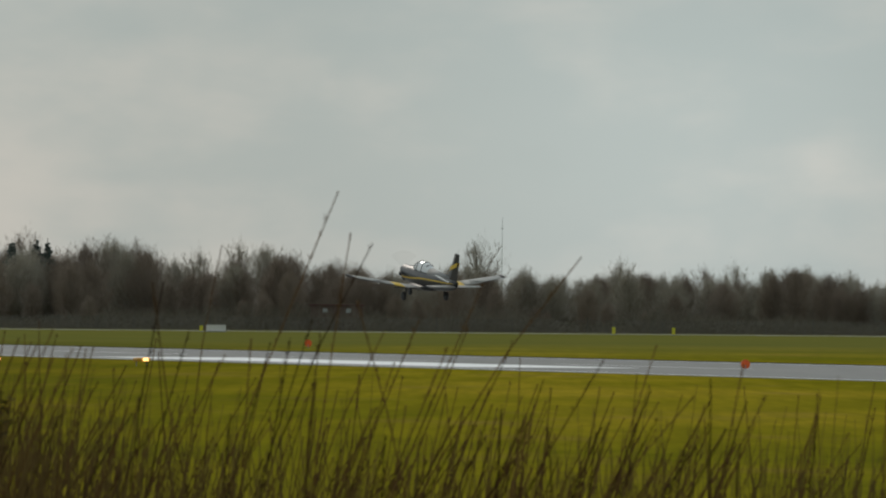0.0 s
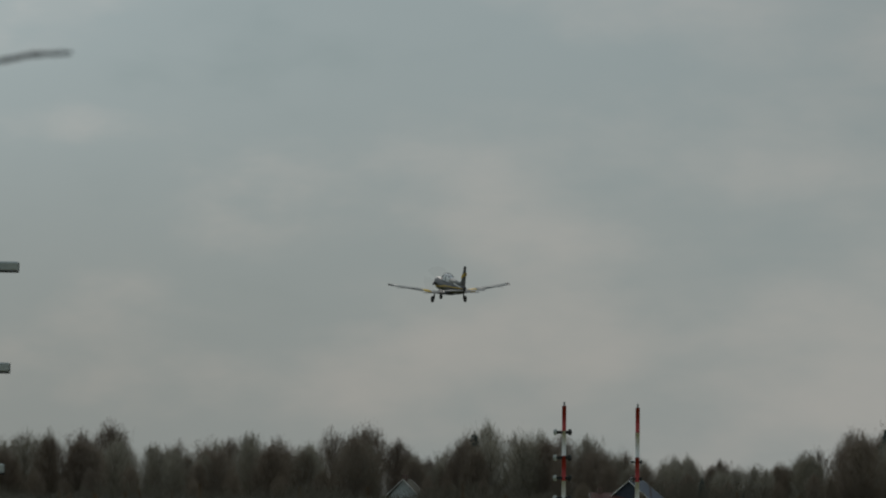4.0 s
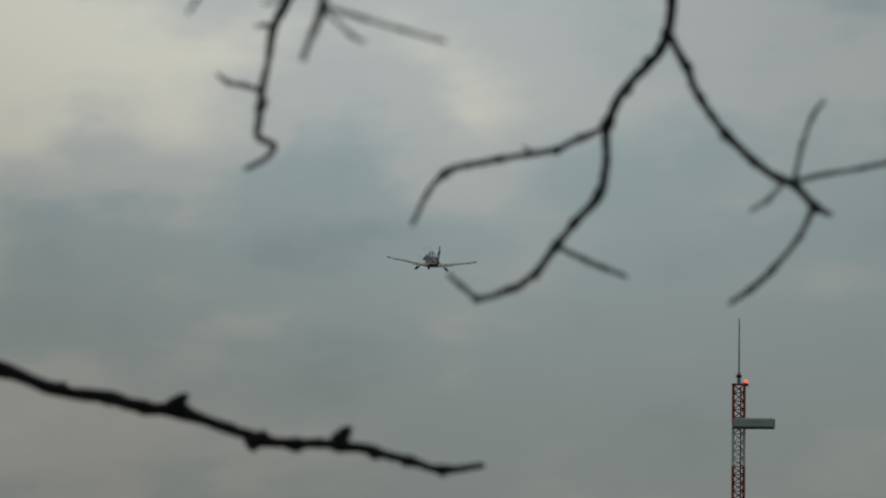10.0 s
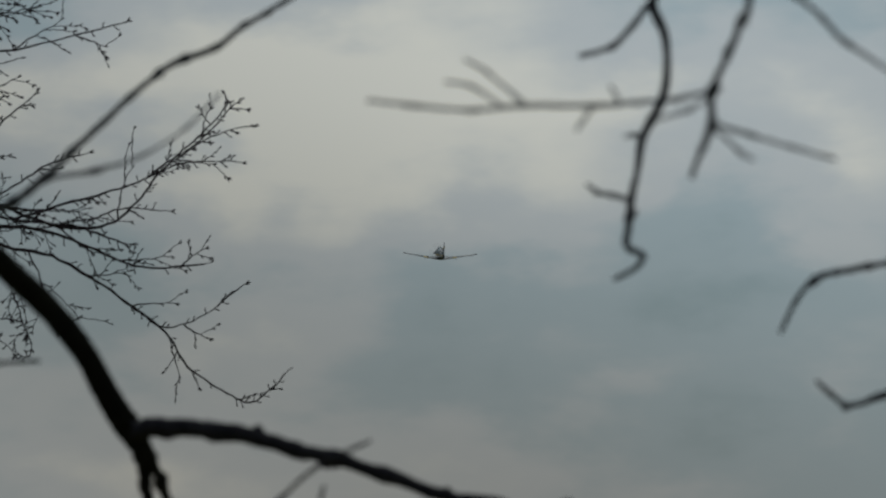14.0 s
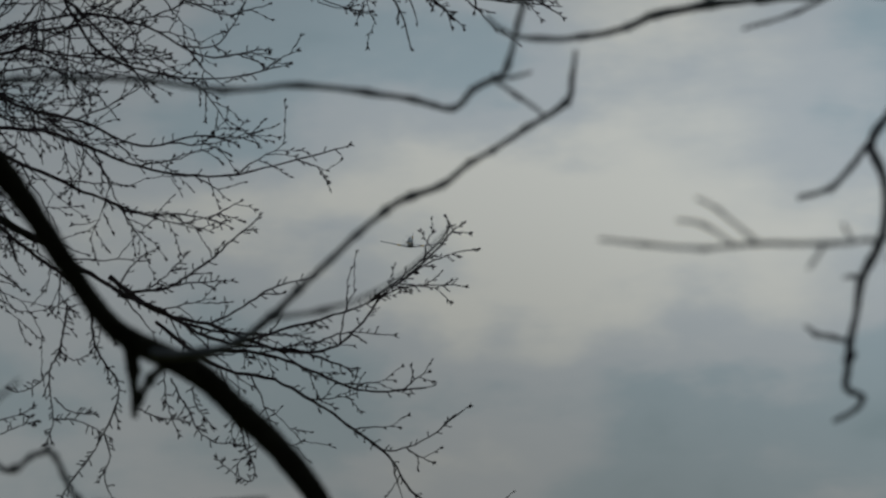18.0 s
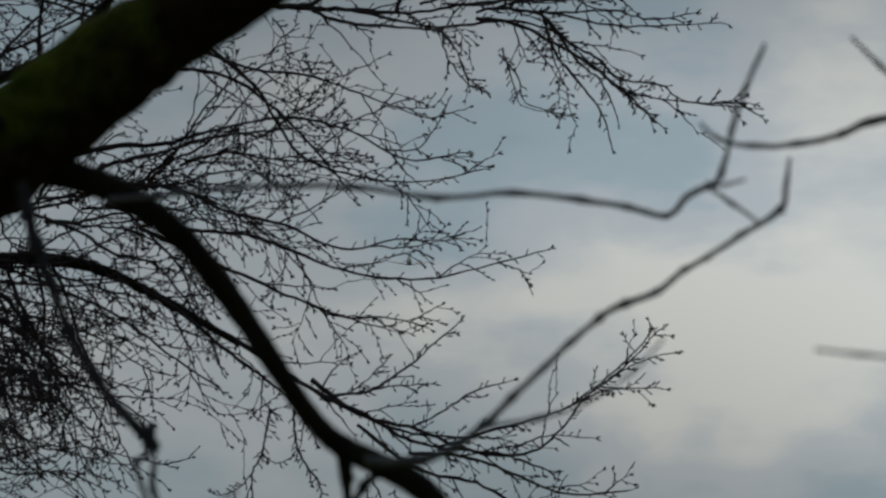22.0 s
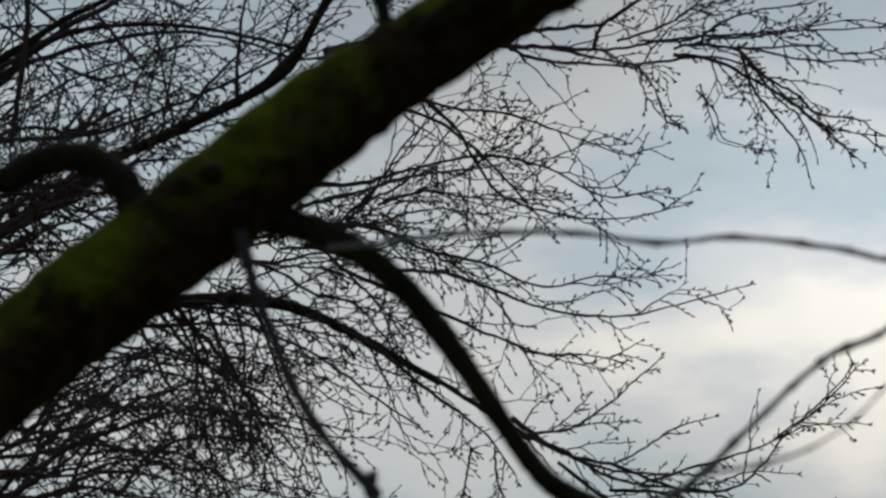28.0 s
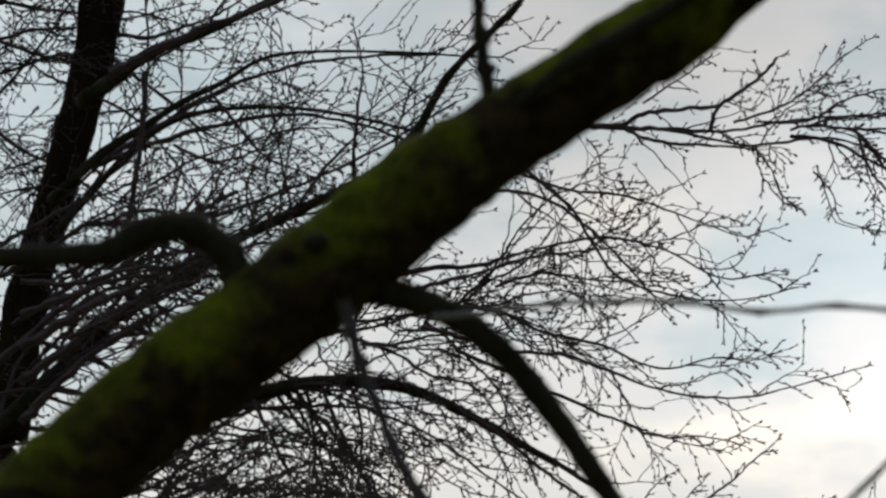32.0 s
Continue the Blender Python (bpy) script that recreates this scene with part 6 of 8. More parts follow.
# ---------------------------------------------------------------- the tree behind, with fine budding twigs
def twiggery(geo, twigs, buds, rnd, rows, length, gap=0.2, droop=0.06, levels=2):
    """A branch with alternate side twigs, each with smaller twigs and buds."""
    path = smooth_path(rows, 6)
    pts = [Vector(p[:3]) for p in path]
    thick = [p[3] * (1 + rnd.uniform(-0.16, 0.20)) for p in path]
    for k in range(1, len(pts) - 1):         # a crooked line with short spurs
        pts[k] += Vector((rnd.uniform(-1, 1), rnd.uniform(-1, 1), rnd.uniform(-1, 1))) * (0.0022 + 0.25 * thick[k])
        if rnd.random() < 0.55:
            v = (pts[k + 1] - pts[k]).normalized()
            s = rnd.choice((-1, 1))
            w = (v * rnd.uniform(0.2, 0.9) + Vector((-s * v.z, rnd.uniform(-0.4, 0.4), s * v.x))).normalized()
            e = pts[k] + w * (thick[k] + rnd.uniform(0.006, 0.022))
            twigs.stick(pts[k], e, 0.0030, 0.0024)
            buds.tube([e, e + w * 0.006, e + (w + v * 0.5).normalized() * 0.013], [0.0024, 0.0034, 0.0008], 4, False)
    geo.tube(pts, thick, 5, False)

    def sprout(p, d, ln, r, lv):
        n = 6 if ln > 0.09 else 3
        zig = rnd.choice((-1, 1))
        q, v = p.copy(), d.copy()
        ps, rs = [q.copy()], [r]
        bend = Vector((rnd.uniform(-0.10, 0.25), rnd.uniform(-0.1, 0.1), rnd.uniform(-0.22, 0.16)))
        for k in range(n):
            zig = -zig
            v = (v + bend * 0.30 + Vector((-v.z, 0, v.x)) * zig * rnd.uniform(0.14, 0.40) + Vector((rnd.uniform(-1, 1), rnd.uniform(-1, 1) * 0.5, rnd.uniform(-1, 1))) * 0.08).normalized()
            q = q + v * ln / n
            ps.append(q.copy())
            rs.append(max(r * (1 - 0.58 * (k + 1) / n), 0.0021))
            if lv and k >= 1 and ln > 0.10 and rnd.random() < 0.50:
                s = rnd.choice((-1, 1))
                a = rnd.uniform(0.45, 0.90)
                w = Vector((v.x * (1 - a * 0.3) - s * v.z * a, v.y + rnd.uniform(-0.3, 0.3), v.z * (1 - a * 0.3) + s * v.x * a)).normalized()
                sprout(q, w, ln * rnd.uniform(0.36, 0.74), rs[-1] * 0.85, lv - 1)
            elif rnd.random() < 0.55:
                s = rnd.choice((-1, 1))
                b = q + Vector((-s * v.z, 0, s * v.x)) * 0.0175 * 0.5 + v * 0.0175
                buds.tube([q, q.lerp(b, 0.55), b], [0.0024, 0.0036, 0.0008], 4, False)
        twigs.tube(ps, rs, 3, False)
        e = ps[-1]
        for s in ((rnd.uniform(-0.9, -0.4), rnd.uniform(0.0, 0.5)) if rnd.random() < 0.42 else (rnd.uniform(-0.2, 0.2),)):
            w = (v + Vector((-v.z, 0, v.x)) * s).normalized()
            ln = rnd.uniform(0.013, 0.024)
            buds.tube([e, e + w * ln * 0.45, e + w * ln], [0.0024, 0.0036, 0.0008], 4, False)

    total = sum((b - a).length for a, b in zip(pts, pts[1:]))
    s, walked, side = 0.0, 0.0, 1
    for a, b in zip(pts, pts[1:]):
        seg = (b - a).length
        while s < walked + seg:
            f = s / total
            if f > 0.12:
                p = a.lerp(b, (s - walked) / max(seg, 1e-6))
                d = (b - a).normalized()
                side = -side if rnd.random() < 0.8 else side
                k = rnd.uniform(0.35, 0.75)
                w = Vector((d.x * (1 - k * 0.3) - side * d.z * k, d.y + rnd.uniform(-0.35, 0.35), d.z * (1 - k * 0.3) + side * d.x * k - droop)).normalized()
                sprout(p, w, length * rnd.uniform(0.45, 1.0) * (1.10 - 0.80 * f), 0.0046, levels if f < 0.55 else levels - 1)
            s += gap * rnd.uniform(0.6, 1.4)
        walked += seg
    e, v = pts[-1], (pts[-1] - pts[-2]).normalized()
    sprout(e, v, 0.03, 0.0028, 0)


rnd = random.Random(77)
twig_spray, buds = Geo(), Geo()


def spray(rows, length, gap):
    """One slender branch of the budding tree, with its side twigs."""
    wood = Geo()
    twiggery(wood, twig_spray, buds, rnd, rows, length, gap)
    part("branch", wood, FINE, BACK, "slender branch with fine side twigs")


def shoot(line, slope, joints, thick, step, length, gap, aside=0.0):
    """A branch that grows from a limb, up or down by the slope, and wanders."""
    right, away = Vector((0.932, 0.362, 0)), Vector((-0.362, 0.932, 0))
    i = rnd.randrange(len(line) - 1)
    q = Vector(line[i][:3]).lerp(Vector(line[i + 1][:3]), rnd.random()) + right * aside
    rows = []
    for k in range(joints):
        rows.append((q.x, q.y, q.z, max(0.0031, thick * (1 - 0.75 * k / (joints - 1)))))
        slope += rnd.uniform(-0.35, 0.35)
        d = step * rnd.uniform(0.67, 1.33)
        q = q + right * math.cos(slope) * d - Vector((0, 0, 1)) * math.sin(slope) * d + away * rnd.uniform(-0.12, 0.12)
    spray(rows, length, gap)


BACK = thing("budding_tree", "leafless tree with fine twigs full of buds", "tree", Matrix.Translation((-0.017, -0.005, 0.012)))
stem = [(-12.999, 27.110, 0.550, 0.2400), (-12.849, 27.110, 5.008, 0.1077), (-12.788, 27.139, 5.454, 0.1006), (-12.738, 27.162, 5.832, 0.0936), (-12.692, 27.184, 6.116, 0.0889), (-12.595, 27.229, 6.496, 0.0819), (-12.514, 27.266, 6.830, 0.0819), (-12.464, 27.289, 7.068, 0.0866), (-12.435, 27.302, 7.307, 0.0960), (-12.385, 27.325, 7.594, 0.0983)]
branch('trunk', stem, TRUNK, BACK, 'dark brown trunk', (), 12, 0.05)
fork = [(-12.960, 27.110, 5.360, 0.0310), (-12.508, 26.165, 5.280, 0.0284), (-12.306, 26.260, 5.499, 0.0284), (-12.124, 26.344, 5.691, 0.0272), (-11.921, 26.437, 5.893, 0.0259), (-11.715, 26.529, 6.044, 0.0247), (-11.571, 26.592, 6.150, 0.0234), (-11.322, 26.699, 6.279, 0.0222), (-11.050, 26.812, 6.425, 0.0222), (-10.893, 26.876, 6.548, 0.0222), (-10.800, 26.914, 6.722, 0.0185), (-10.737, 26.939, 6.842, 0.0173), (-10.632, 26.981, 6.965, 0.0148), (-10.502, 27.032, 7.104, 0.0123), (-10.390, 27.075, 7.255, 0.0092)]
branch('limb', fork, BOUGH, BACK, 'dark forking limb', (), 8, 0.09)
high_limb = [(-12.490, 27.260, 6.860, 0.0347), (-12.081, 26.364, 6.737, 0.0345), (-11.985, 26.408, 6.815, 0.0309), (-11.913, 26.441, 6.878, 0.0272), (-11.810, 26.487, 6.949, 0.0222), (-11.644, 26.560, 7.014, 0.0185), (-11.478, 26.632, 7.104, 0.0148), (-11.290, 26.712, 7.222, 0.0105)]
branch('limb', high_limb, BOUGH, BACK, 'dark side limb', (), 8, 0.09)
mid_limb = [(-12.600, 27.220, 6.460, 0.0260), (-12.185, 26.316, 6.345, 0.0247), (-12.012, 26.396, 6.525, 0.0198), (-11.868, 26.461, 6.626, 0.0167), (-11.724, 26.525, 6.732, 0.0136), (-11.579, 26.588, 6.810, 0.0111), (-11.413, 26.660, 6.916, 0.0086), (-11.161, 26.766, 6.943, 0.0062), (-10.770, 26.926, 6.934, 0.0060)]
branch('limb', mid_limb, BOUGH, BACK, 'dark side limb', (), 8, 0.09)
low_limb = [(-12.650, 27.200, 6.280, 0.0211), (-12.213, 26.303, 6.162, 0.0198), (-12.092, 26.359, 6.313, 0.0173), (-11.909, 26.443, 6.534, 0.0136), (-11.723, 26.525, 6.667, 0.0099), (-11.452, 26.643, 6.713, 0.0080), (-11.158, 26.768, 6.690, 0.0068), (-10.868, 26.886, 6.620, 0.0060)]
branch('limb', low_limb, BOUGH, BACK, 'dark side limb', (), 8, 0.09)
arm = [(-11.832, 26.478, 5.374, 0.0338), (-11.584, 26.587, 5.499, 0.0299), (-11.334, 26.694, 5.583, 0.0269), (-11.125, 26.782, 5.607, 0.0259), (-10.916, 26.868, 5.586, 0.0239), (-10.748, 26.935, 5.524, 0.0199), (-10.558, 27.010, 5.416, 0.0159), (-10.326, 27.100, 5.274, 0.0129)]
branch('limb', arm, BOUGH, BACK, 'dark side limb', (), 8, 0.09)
spray([(-11.025, 27.579, 6.691, 0.0156), (-10.699, 27.706, 6.761, 0.0127), (-10.415, 27.814, 6.724, 0.0107), (-10.175, 27.903, 6.720, 0.0097), (-9.933, 27.990, 6.709, 0.0078), (-9.690, 28.074, 6.749, 0.0058), (-9.425, 28.165, 6.775, 0.0049), (-9.115, 28.266, 6.790, 0.0039), (-8.803, 28.365, 6.803, 0.0029)], 0.57, 0.22)
spray([(-9.867, 27.057, 6.608, 0.0066), (-9.526, 27.179, 6.540, 0.0057), (-9.269, 27.267, 6.571, 0.0057), (-9.077, 27.332, 6.524, 0.0047), (-8.927, 27.381, 6.386, 0.0038), (-8.821, 27.415, 6.294, 0.0038), (-8.649, 27.470, 6.258, 0.0028), (-8.326, 27.569, 6.224, 0.0028)], 0.46, 0.21)
spray([(-10.220, 29.161, 6.796, 0.0051), (-10.140, 29.189, 6.698, 0.0040), (-10.095, 29.204, 6.587, 0.0030), (-10.027, 29.228, 6.533, 0.0030)], 0.23, 0.17)
spray([(-9.678, 28.396, 6.577, 0.0049), (-9.601, 28.422, 6.482, 0.0039), (-9.568, 28.433, 6.375, 0.0029), (-9.401, 28.488, 6.319, 0.0020)], 0.15, 0.21)
spray([(-10.653, 27.080, 6.617, 0.0114), (-10.484, 27.146, 6.478, 0.0095), (-10.314, 27.211, 6.328, 0.0076), (-10.229, 27.243, 6.178, 0.0067), (-10.123, 27.283, 6.040, 0.0057), (-9.930, 27.353, 5.970, 0.0048), (-9.694, 27.438, 5.945, 0.0038), (-9.446, 27.524, 6.000, 0.0029)], 0.65, 0.22)
spray([(-11.285, 29.088, 6.715, 0.0082), (-11.057, 29.175, 6.640, 0.0072), (-10.827, 29.261, 6.614, 0.0061), (-10.598, 29.345, 6.527, 0.0041), (-10.345, 29.435, 6.438, 0.0031), (-10.275, 29.459, 6.499, 0.0031)], 0.57, 0.22)
spray([(-11.644, 27.974, 6.121, 0.0159), (-11.315, 28.109, 6.192, 0.0119), (-11.094, 28.196, 6.215, 0.0099), (-10.873, 28.282, 6.281, 0.0069), (-10.606, 28.383, 6.332, 0.0060), (-10.361, 28.474, 6.278, 0.0050), (-10.138, 28.554, 6.161, 0.0040), (-9.913, 28.632, 6.195, 0.0030)], 0.65, 0.21)
spray([(-11.086, 27.230, 5.959, 0.0135), (-10.723, 27.375, 5.934, 0.0096), (-10.509, 27.458, 5.841, 0.0077), (-10.293, 27.539, 5.793, 0.0067), (-10.078, 27.619, 5.699, 0.0048), (-9.839, 27.705, 5.744, 0.0039), (-9.731, 27.743, 5.720, 0.0039)], 0.68, 0.21)
spray([(-10.644, 26.438, 5.779, 0.0112), (-10.333, 26.561, 5.688, 0.0084), (-10.104, 26.649, 5.664, 0.0075), (-9.937, 26.712, 5.596, 0.0065), (-9.728, 26.788, 5.523, 0.0056), (-9.476, 26.878, 5.499, 0.0047), (-9.265, 26.952, 5.546, 0.0037), (-9.015, 27.036, 5.618, 0.0028)], 0.49, 0.19)
spray([(-11.294, 28.440, 5.885, 0.0100), (-10.938, 28.579, 5.715, 0.0080), (-10.670, 28.680, 5.593, 0.0060), (-10.490, 28.746, 5.520, 0.0050), (-10.310, 28.811, 5.519, 0.0040), (-10.152, 28.867, 5.482, 0.0030)], 0.57, 0.21)
spray([(-11.863, 27.229, 5.524, 0.0272), (-11.607, 27.339, 5.640, 0.0253), (-11.394, 27.428, 5.667, 0.0243), (-11.179, 27.517, 5.643, 0.0214), (-11.007, 27.586, 5.579, 0.0175), (-10.813, 27.662, 5.474, 0.0146), (-10.575, 27.754, 5.333, 0.0127), (-10.401, 27.819, 5.215, 0.0097), (-10.184, 27.899, 5.086, 0.0078), (-9.945, 27.986, 4.979, 0.0058), (-9.660, 28.085, 4.954, 0.0039)], 0.65, 0.21)
spray([(-9.981, 27.015, 5.118, 0.0113), (-9.809, 27.078, 4.986, 0.0085), (-9.575, 27.162, 4.924, 0.0075), (-9.361, 27.236, 4.838, 0.0066), (-9.148, 27.309, 4.842, 0.0057), (-9.022, 27.350, 4.957, 0.0047), (-8.959, 27.371, 5.049, 0.0038), (-8.811, 27.419, 5.176, 0.0038), (-8.674, 27.463, 5.332, 0.0028)], 0.46, 0.20)
spray([(-10.523, 29.053, 5.082, 0.0091), (-10.270, 29.144, 4.894, 0.0081), (-10.041, 29.223, 4.838, 0.0071), (-9.856, 29.286, 4.733, 0.0061), (-9.694, 29.340, 4.615, 0.0051), (-9.590, 29.374, 4.544, 0.0040), (-9.441, 29.422, 4.583, 0.0030), (-9.271, 29.476, 4.719, 0.0030)], 0.46, 0.20)
spray([(-10.016, 28.279, 4.908, 0.0079), (-9.773, 28.364, 4.890, 0.0069), (-9.572, 28.432, 4.812, 0.0059), (-9.392, 28.492, 4.745, 0.0049), (-9.148, 28.571, 4.761, 0.0039)], 0.46, 0.20)
spray([(-9.604, 25.548, 4.897, 0.0050), (-9.615, 25.544, 4.810, 0.0045), (-9.629, 25.538, 4.722, 0.0041), (-9.664, 25.525, 4.649, 0.0036), (-9.657, 25.527, 4.547, 0.0031), (-9.648, 25.531, 4.468, 0.0027), (-9.661, 25.526, 4.402, 0.0022)], 0.10, 0.16)
spray([(-9.648, 25.531, 4.468, 0.0030), (-9.557, 25.565, 4.462, 0.0026), (-9.475, 25.596, 4.416, 0.0022)], 0.07, 0.16)
spray([(-9.611, 25.438, 4.542, 0.0030), (-9.556, 25.459, 4.492, 0.0025), (-9.491, 25.483, 4.483, 0.0020)], 0.06, 0.15)
spray([(-9.629, 25.538, 4.722, 0.0028), (-9.581, 25.556, 4.691, 0.0024), (-9.547, 25.569, 4.701, 0.0020)], 0.06, 0.14)
spray([(-9.664, 25.525, 4.649, 0.0030), (-9.715, 25.506, 4.590, 0.0025), (-9.782, 25.480, 4.567, 0.0020)], 0.08, 0.14)
spray([(-9.556, 25.672, 4.905, 0.0052), (-9.549, 25.675, 4.818, 0.0049), (-9.535, 25.680, 4.745, 0.0046), (-9.500, 25.693, 4.680, 0.0044), (-9.458, 25.709, 4.622, 0.0041), (-9.457, 25.709, 4.542, 0.0038), (-9.503, 25.692, 4.424, 0.0035), (-9.550, 25.675, 4.336, 0.0032), (-9.590, 25.660, 4.278, 0.0030), (-9.637, 25.642, 4.204, 0.0027), (-9.663, 25.632, 4.146, 0.0024)], 0.12, 0.19)
spray([(-9.503, 25.692, 4.417, 0.0030), (-9.482, 25.700, 4.337, 0.0027), (-9.498, 25.694, 4.257, 0.0023), (-9.465, 25.706, 4.163, 0.0020)], 0.08, 0.15)
spray([(-9.226, 25.581, 4.648, 0.0032), (-9.219, 25.583, 4.569, 0.0028), (-9.208, 25.587, 4.511, 0.0024), (-9.182, 25.597, 4.439, 0.0020)], 0.06, 0.14)
spray([(-9.199, 25.590, 4.620, 0.0038), (-9.171, 25.601, 4.562, 0.0034), (-9.136, 25.613, 4.498, 0.0031), (-9.094, 25.628, 4.418, 0.0027), (-9.040, 25.647, 4.383, 0.0024), (-8.971, 25.671, 4.377, 0.0020)], 0.07, 0.14)
spray([(-9.292, 25.450, 4.504, 0.0032), (-9.211, 25.480, 4.469, 0.0026), (-9.136, 25.507, 4.461, 0.0020)], 0.06, 0.14)
spray([(-9.006, 25.765, 4.483, 0.0034), (-8.980, 25.774, 4.425, 0.0031), (-8.963, 25.780, 4.368, 0.0029), (-8.935, 25.790, 4.295, 0.0026), (-8.941, 25.788, 4.244, 0.0023), (-8.989, 25.771, 4.258, 0.0021), (-9.051, 25.749, 4.308, 0.0018)], 0.05, 0.16)
spray([(-9.124, 25.617, 4.592, 0.0030), (-9.112, 25.622, 4.527, 0.0025), (-9.068, 25.637, 4.462, 0.0020)], 0.06, 0.14)
spray([(-9.875, 25.444, 4.443, 0.0030), (-9.821, 25.465, 4.465, 0.0025), (-9.741, 25.496, 4.495, 0.0020)], 0.10, 0.12)
spray([(-9.874, 25.444, 4.385, 0.0030), (-9.807, 25.470, 4.422, 0.0025), (-9.733, 25.499, 4.452, 0.0020)], 0.08, 0.12)
spray([(-12.744, 27.823, 6.648, 0.0140), (-12.354, 27.998, 6.802, 0.0110), (-11.958, 28.168, 6.884, 0.0090), (-11.669, 28.289, 6.842, 0.0070), (-11.423, 28.389, 6.774, 0.0060), (-11.067, 28.529, 6.853, 0.0050)], 0.76, 0.21)
spray([(-12.366, 27.006, 6.308, 0.0127), (-11.921, 27.205, 6.341, 0.0097), (-11.538, 27.368, 6.490, 0.0078), (-11.218, 27.501, 6.661, 0.0058), (-10.961, 27.604, 6.831, 0.0049)], 0.80, 0.21)
spray([(-11.913, 26.221, 6.816, 0.0245), (-11.770, 26.286, 6.898, 0.0208), (-11.585, 26.368, 6.993, 0.0170), (-11.378, 26.457, 7.076, 0.0132), (-11.171, 26.546, 7.193, 0.0104)], 0.80, 0.24)
spray([(-12.842, 28.106, 6.676, 0.0182), (-12.645, 28.195, 6.826, 0.0152), (-12.381, 28.312, 7.002, 0.0121), (-12.159, 28.407, 7.103, 0.0091), (-11.891, 28.521, 7.168, 0.0071), (-11.531, 28.668, 7.185, 0.0051), (-11.215, 28.793, 7.176, 0.0040)], 0.80, 0.21)
spray([(-12.572, 27.239, 6.354, 0.0177), (-12.319, 27.355, 6.643, 0.0138), (-12.127, 27.440, 6.801, 0.0098), (-11.847, 27.562, 6.841, 0.0079), (-11.543, 27.691, 6.821, 0.0059), (-11.236, 27.816, 6.742, 0.0049)], 0.76, 0.21)
spray([(-12.228, 26.407, 5.704, 0.0172), (-12.023, 26.501, 5.844, 0.0143), (-11.776, 26.611, 5.986, 0.0114), (-11.507, 26.729, 6.219, 0.0114), (-11.277, 26.826, 6.337, 0.0133), (-11.088, 26.905, 6.432, 0.0114), (-10.858, 26.999, 6.688, 0.0086), (-10.774, 27.032, 6.850, 0.0076), (-10.563, 27.115, 7.107, 0.0057)], 0.65, 0.24)
spray([(-12.808, 28.450, 6.566, 0.0082), (-12.768, 28.468, 6.937, 0.0072), (-12.750, 28.476, 7.209, 0.0061), (-12.765, 28.470, 7.482, 0.0051)], 0.68, 0.22)
spray([(-12.037, 26.824, 5.315, 0.0106), (-11.871, 26.898, 5.282, 0.0091), (-11.702, 26.972, 5.199, 0.0074), (-11.514, 27.052, 5.201, 0.0064), (-11.364, 27.116, 5.198, 0.0053), (-11.237, 27.168, 5.135, 0.0048), (-11.067, 27.238, 5.128, 0.0042), (-10.963, 27.280, 5.095, 0.0035), (-10.812, 27.340, 4.989, 0.0029)], 0.72, 0.19)
spray([(-11.668, 26.003, 5.022, 0.0092), (-11.464, 26.094, 5.028, 0.0077), (-11.303, 26.164, 4.954, 0.0062), (-11.117, 26.243, 4.951, 0.0054), (-10.976, 26.302, 4.886, 0.0047), (-10.835, 26.361, 4.807, 0.0038), (-10.689, 26.420, 4.818, 0.0031), (-10.552, 26.475, 4.784, 0.0028), (-10.399, 26.535, 4.750, 0.0028)], 0.72, 0.19)
spray([(-12.527, 27.919, 5.600, 0.0099), (-12.318, 28.012, 5.542, 0.0082), (-12.091, 28.111, 5.503, 0.0066), (-11.939, 28.176, 5.465, 0.0058), (-11.761, 28.250, 5.502, 0.0050), (-11.598, 28.318, 5.475, 0.0044), (-11.429, 28.386, 5.405, 0.0039), (-11.277, 28.447, 5.297, 0.0033), (-11.163, 28.492, 5.260, 0.0030)], 0.72, 0.19)
spray([(-12.117, 27.117, 4.827, 0.0086), (-11.923, 27.203, 4.885, 0.0075), (-11.736, 27.284, 4.849, 0.0064), (-11.566, 27.356, 4.840, 0.0054), (-11.417, 27.419, 4.779, 0.0043), (-11.235, 27.494, 4.792, 0.0038), (-11.096, 27.550, 4.731, 0.0032)], 0.76, 0.17)
spray([(-12.425, 25.983, 5.490, 0.0083), (-12.182, 26.097, 5.546, 0.0075), (-11.977, 26.192, 5.520, 0.0068), (-11.780, 26.281, 5.498, 0.0059), (-11.627, 26.349, 5.412, 0.0052), (-11.473, 26.416, 5.346, 0.0047), (-11.316, 26.484, 5.371, 0.0042), (-11.158, 26.551, 5.328, 0.0037), (-10.983, 26.624, 5.285, 0.0031)], 0.66, 0.20)
spray([(-13.325, 27.880, 5.331, 0.0089), (-13.066, 28.002, 5.360, 0.0078), (-12.757, 28.144, 5.365, 0.0067), (-12.559, 28.233, 5.312, 0.0059), (-12.316, 28.340, 5.323, 0.0051), (-12.139, 28.416, 5.347, 0.0045), (-11.960, 28.492, 5.255, 0.0039)], 0.66, 0.20)
spray([(-12.989, 27.043, 5.922, 0.0138), (-12.692, 27.184, 5.856, 0.0098), (-12.392, 27.321, 5.743, 0.0069), (-12.112, 27.447, 5.630, 0.0049)], 0.66, 0.20)
spray([(-11.649, 26.667, 5.850, 0.0086), (-11.395, 26.776, 5.648, 0.0076), (-11.142, 26.883, 5.537, 0.0067), (-10.845, 27.004, 5.403, 0.0057), (-10.632, 27.088, 5.245, 0.0048), (-10.419, 27.171, 5.088, 0.0038)], 0.65, 0.19)
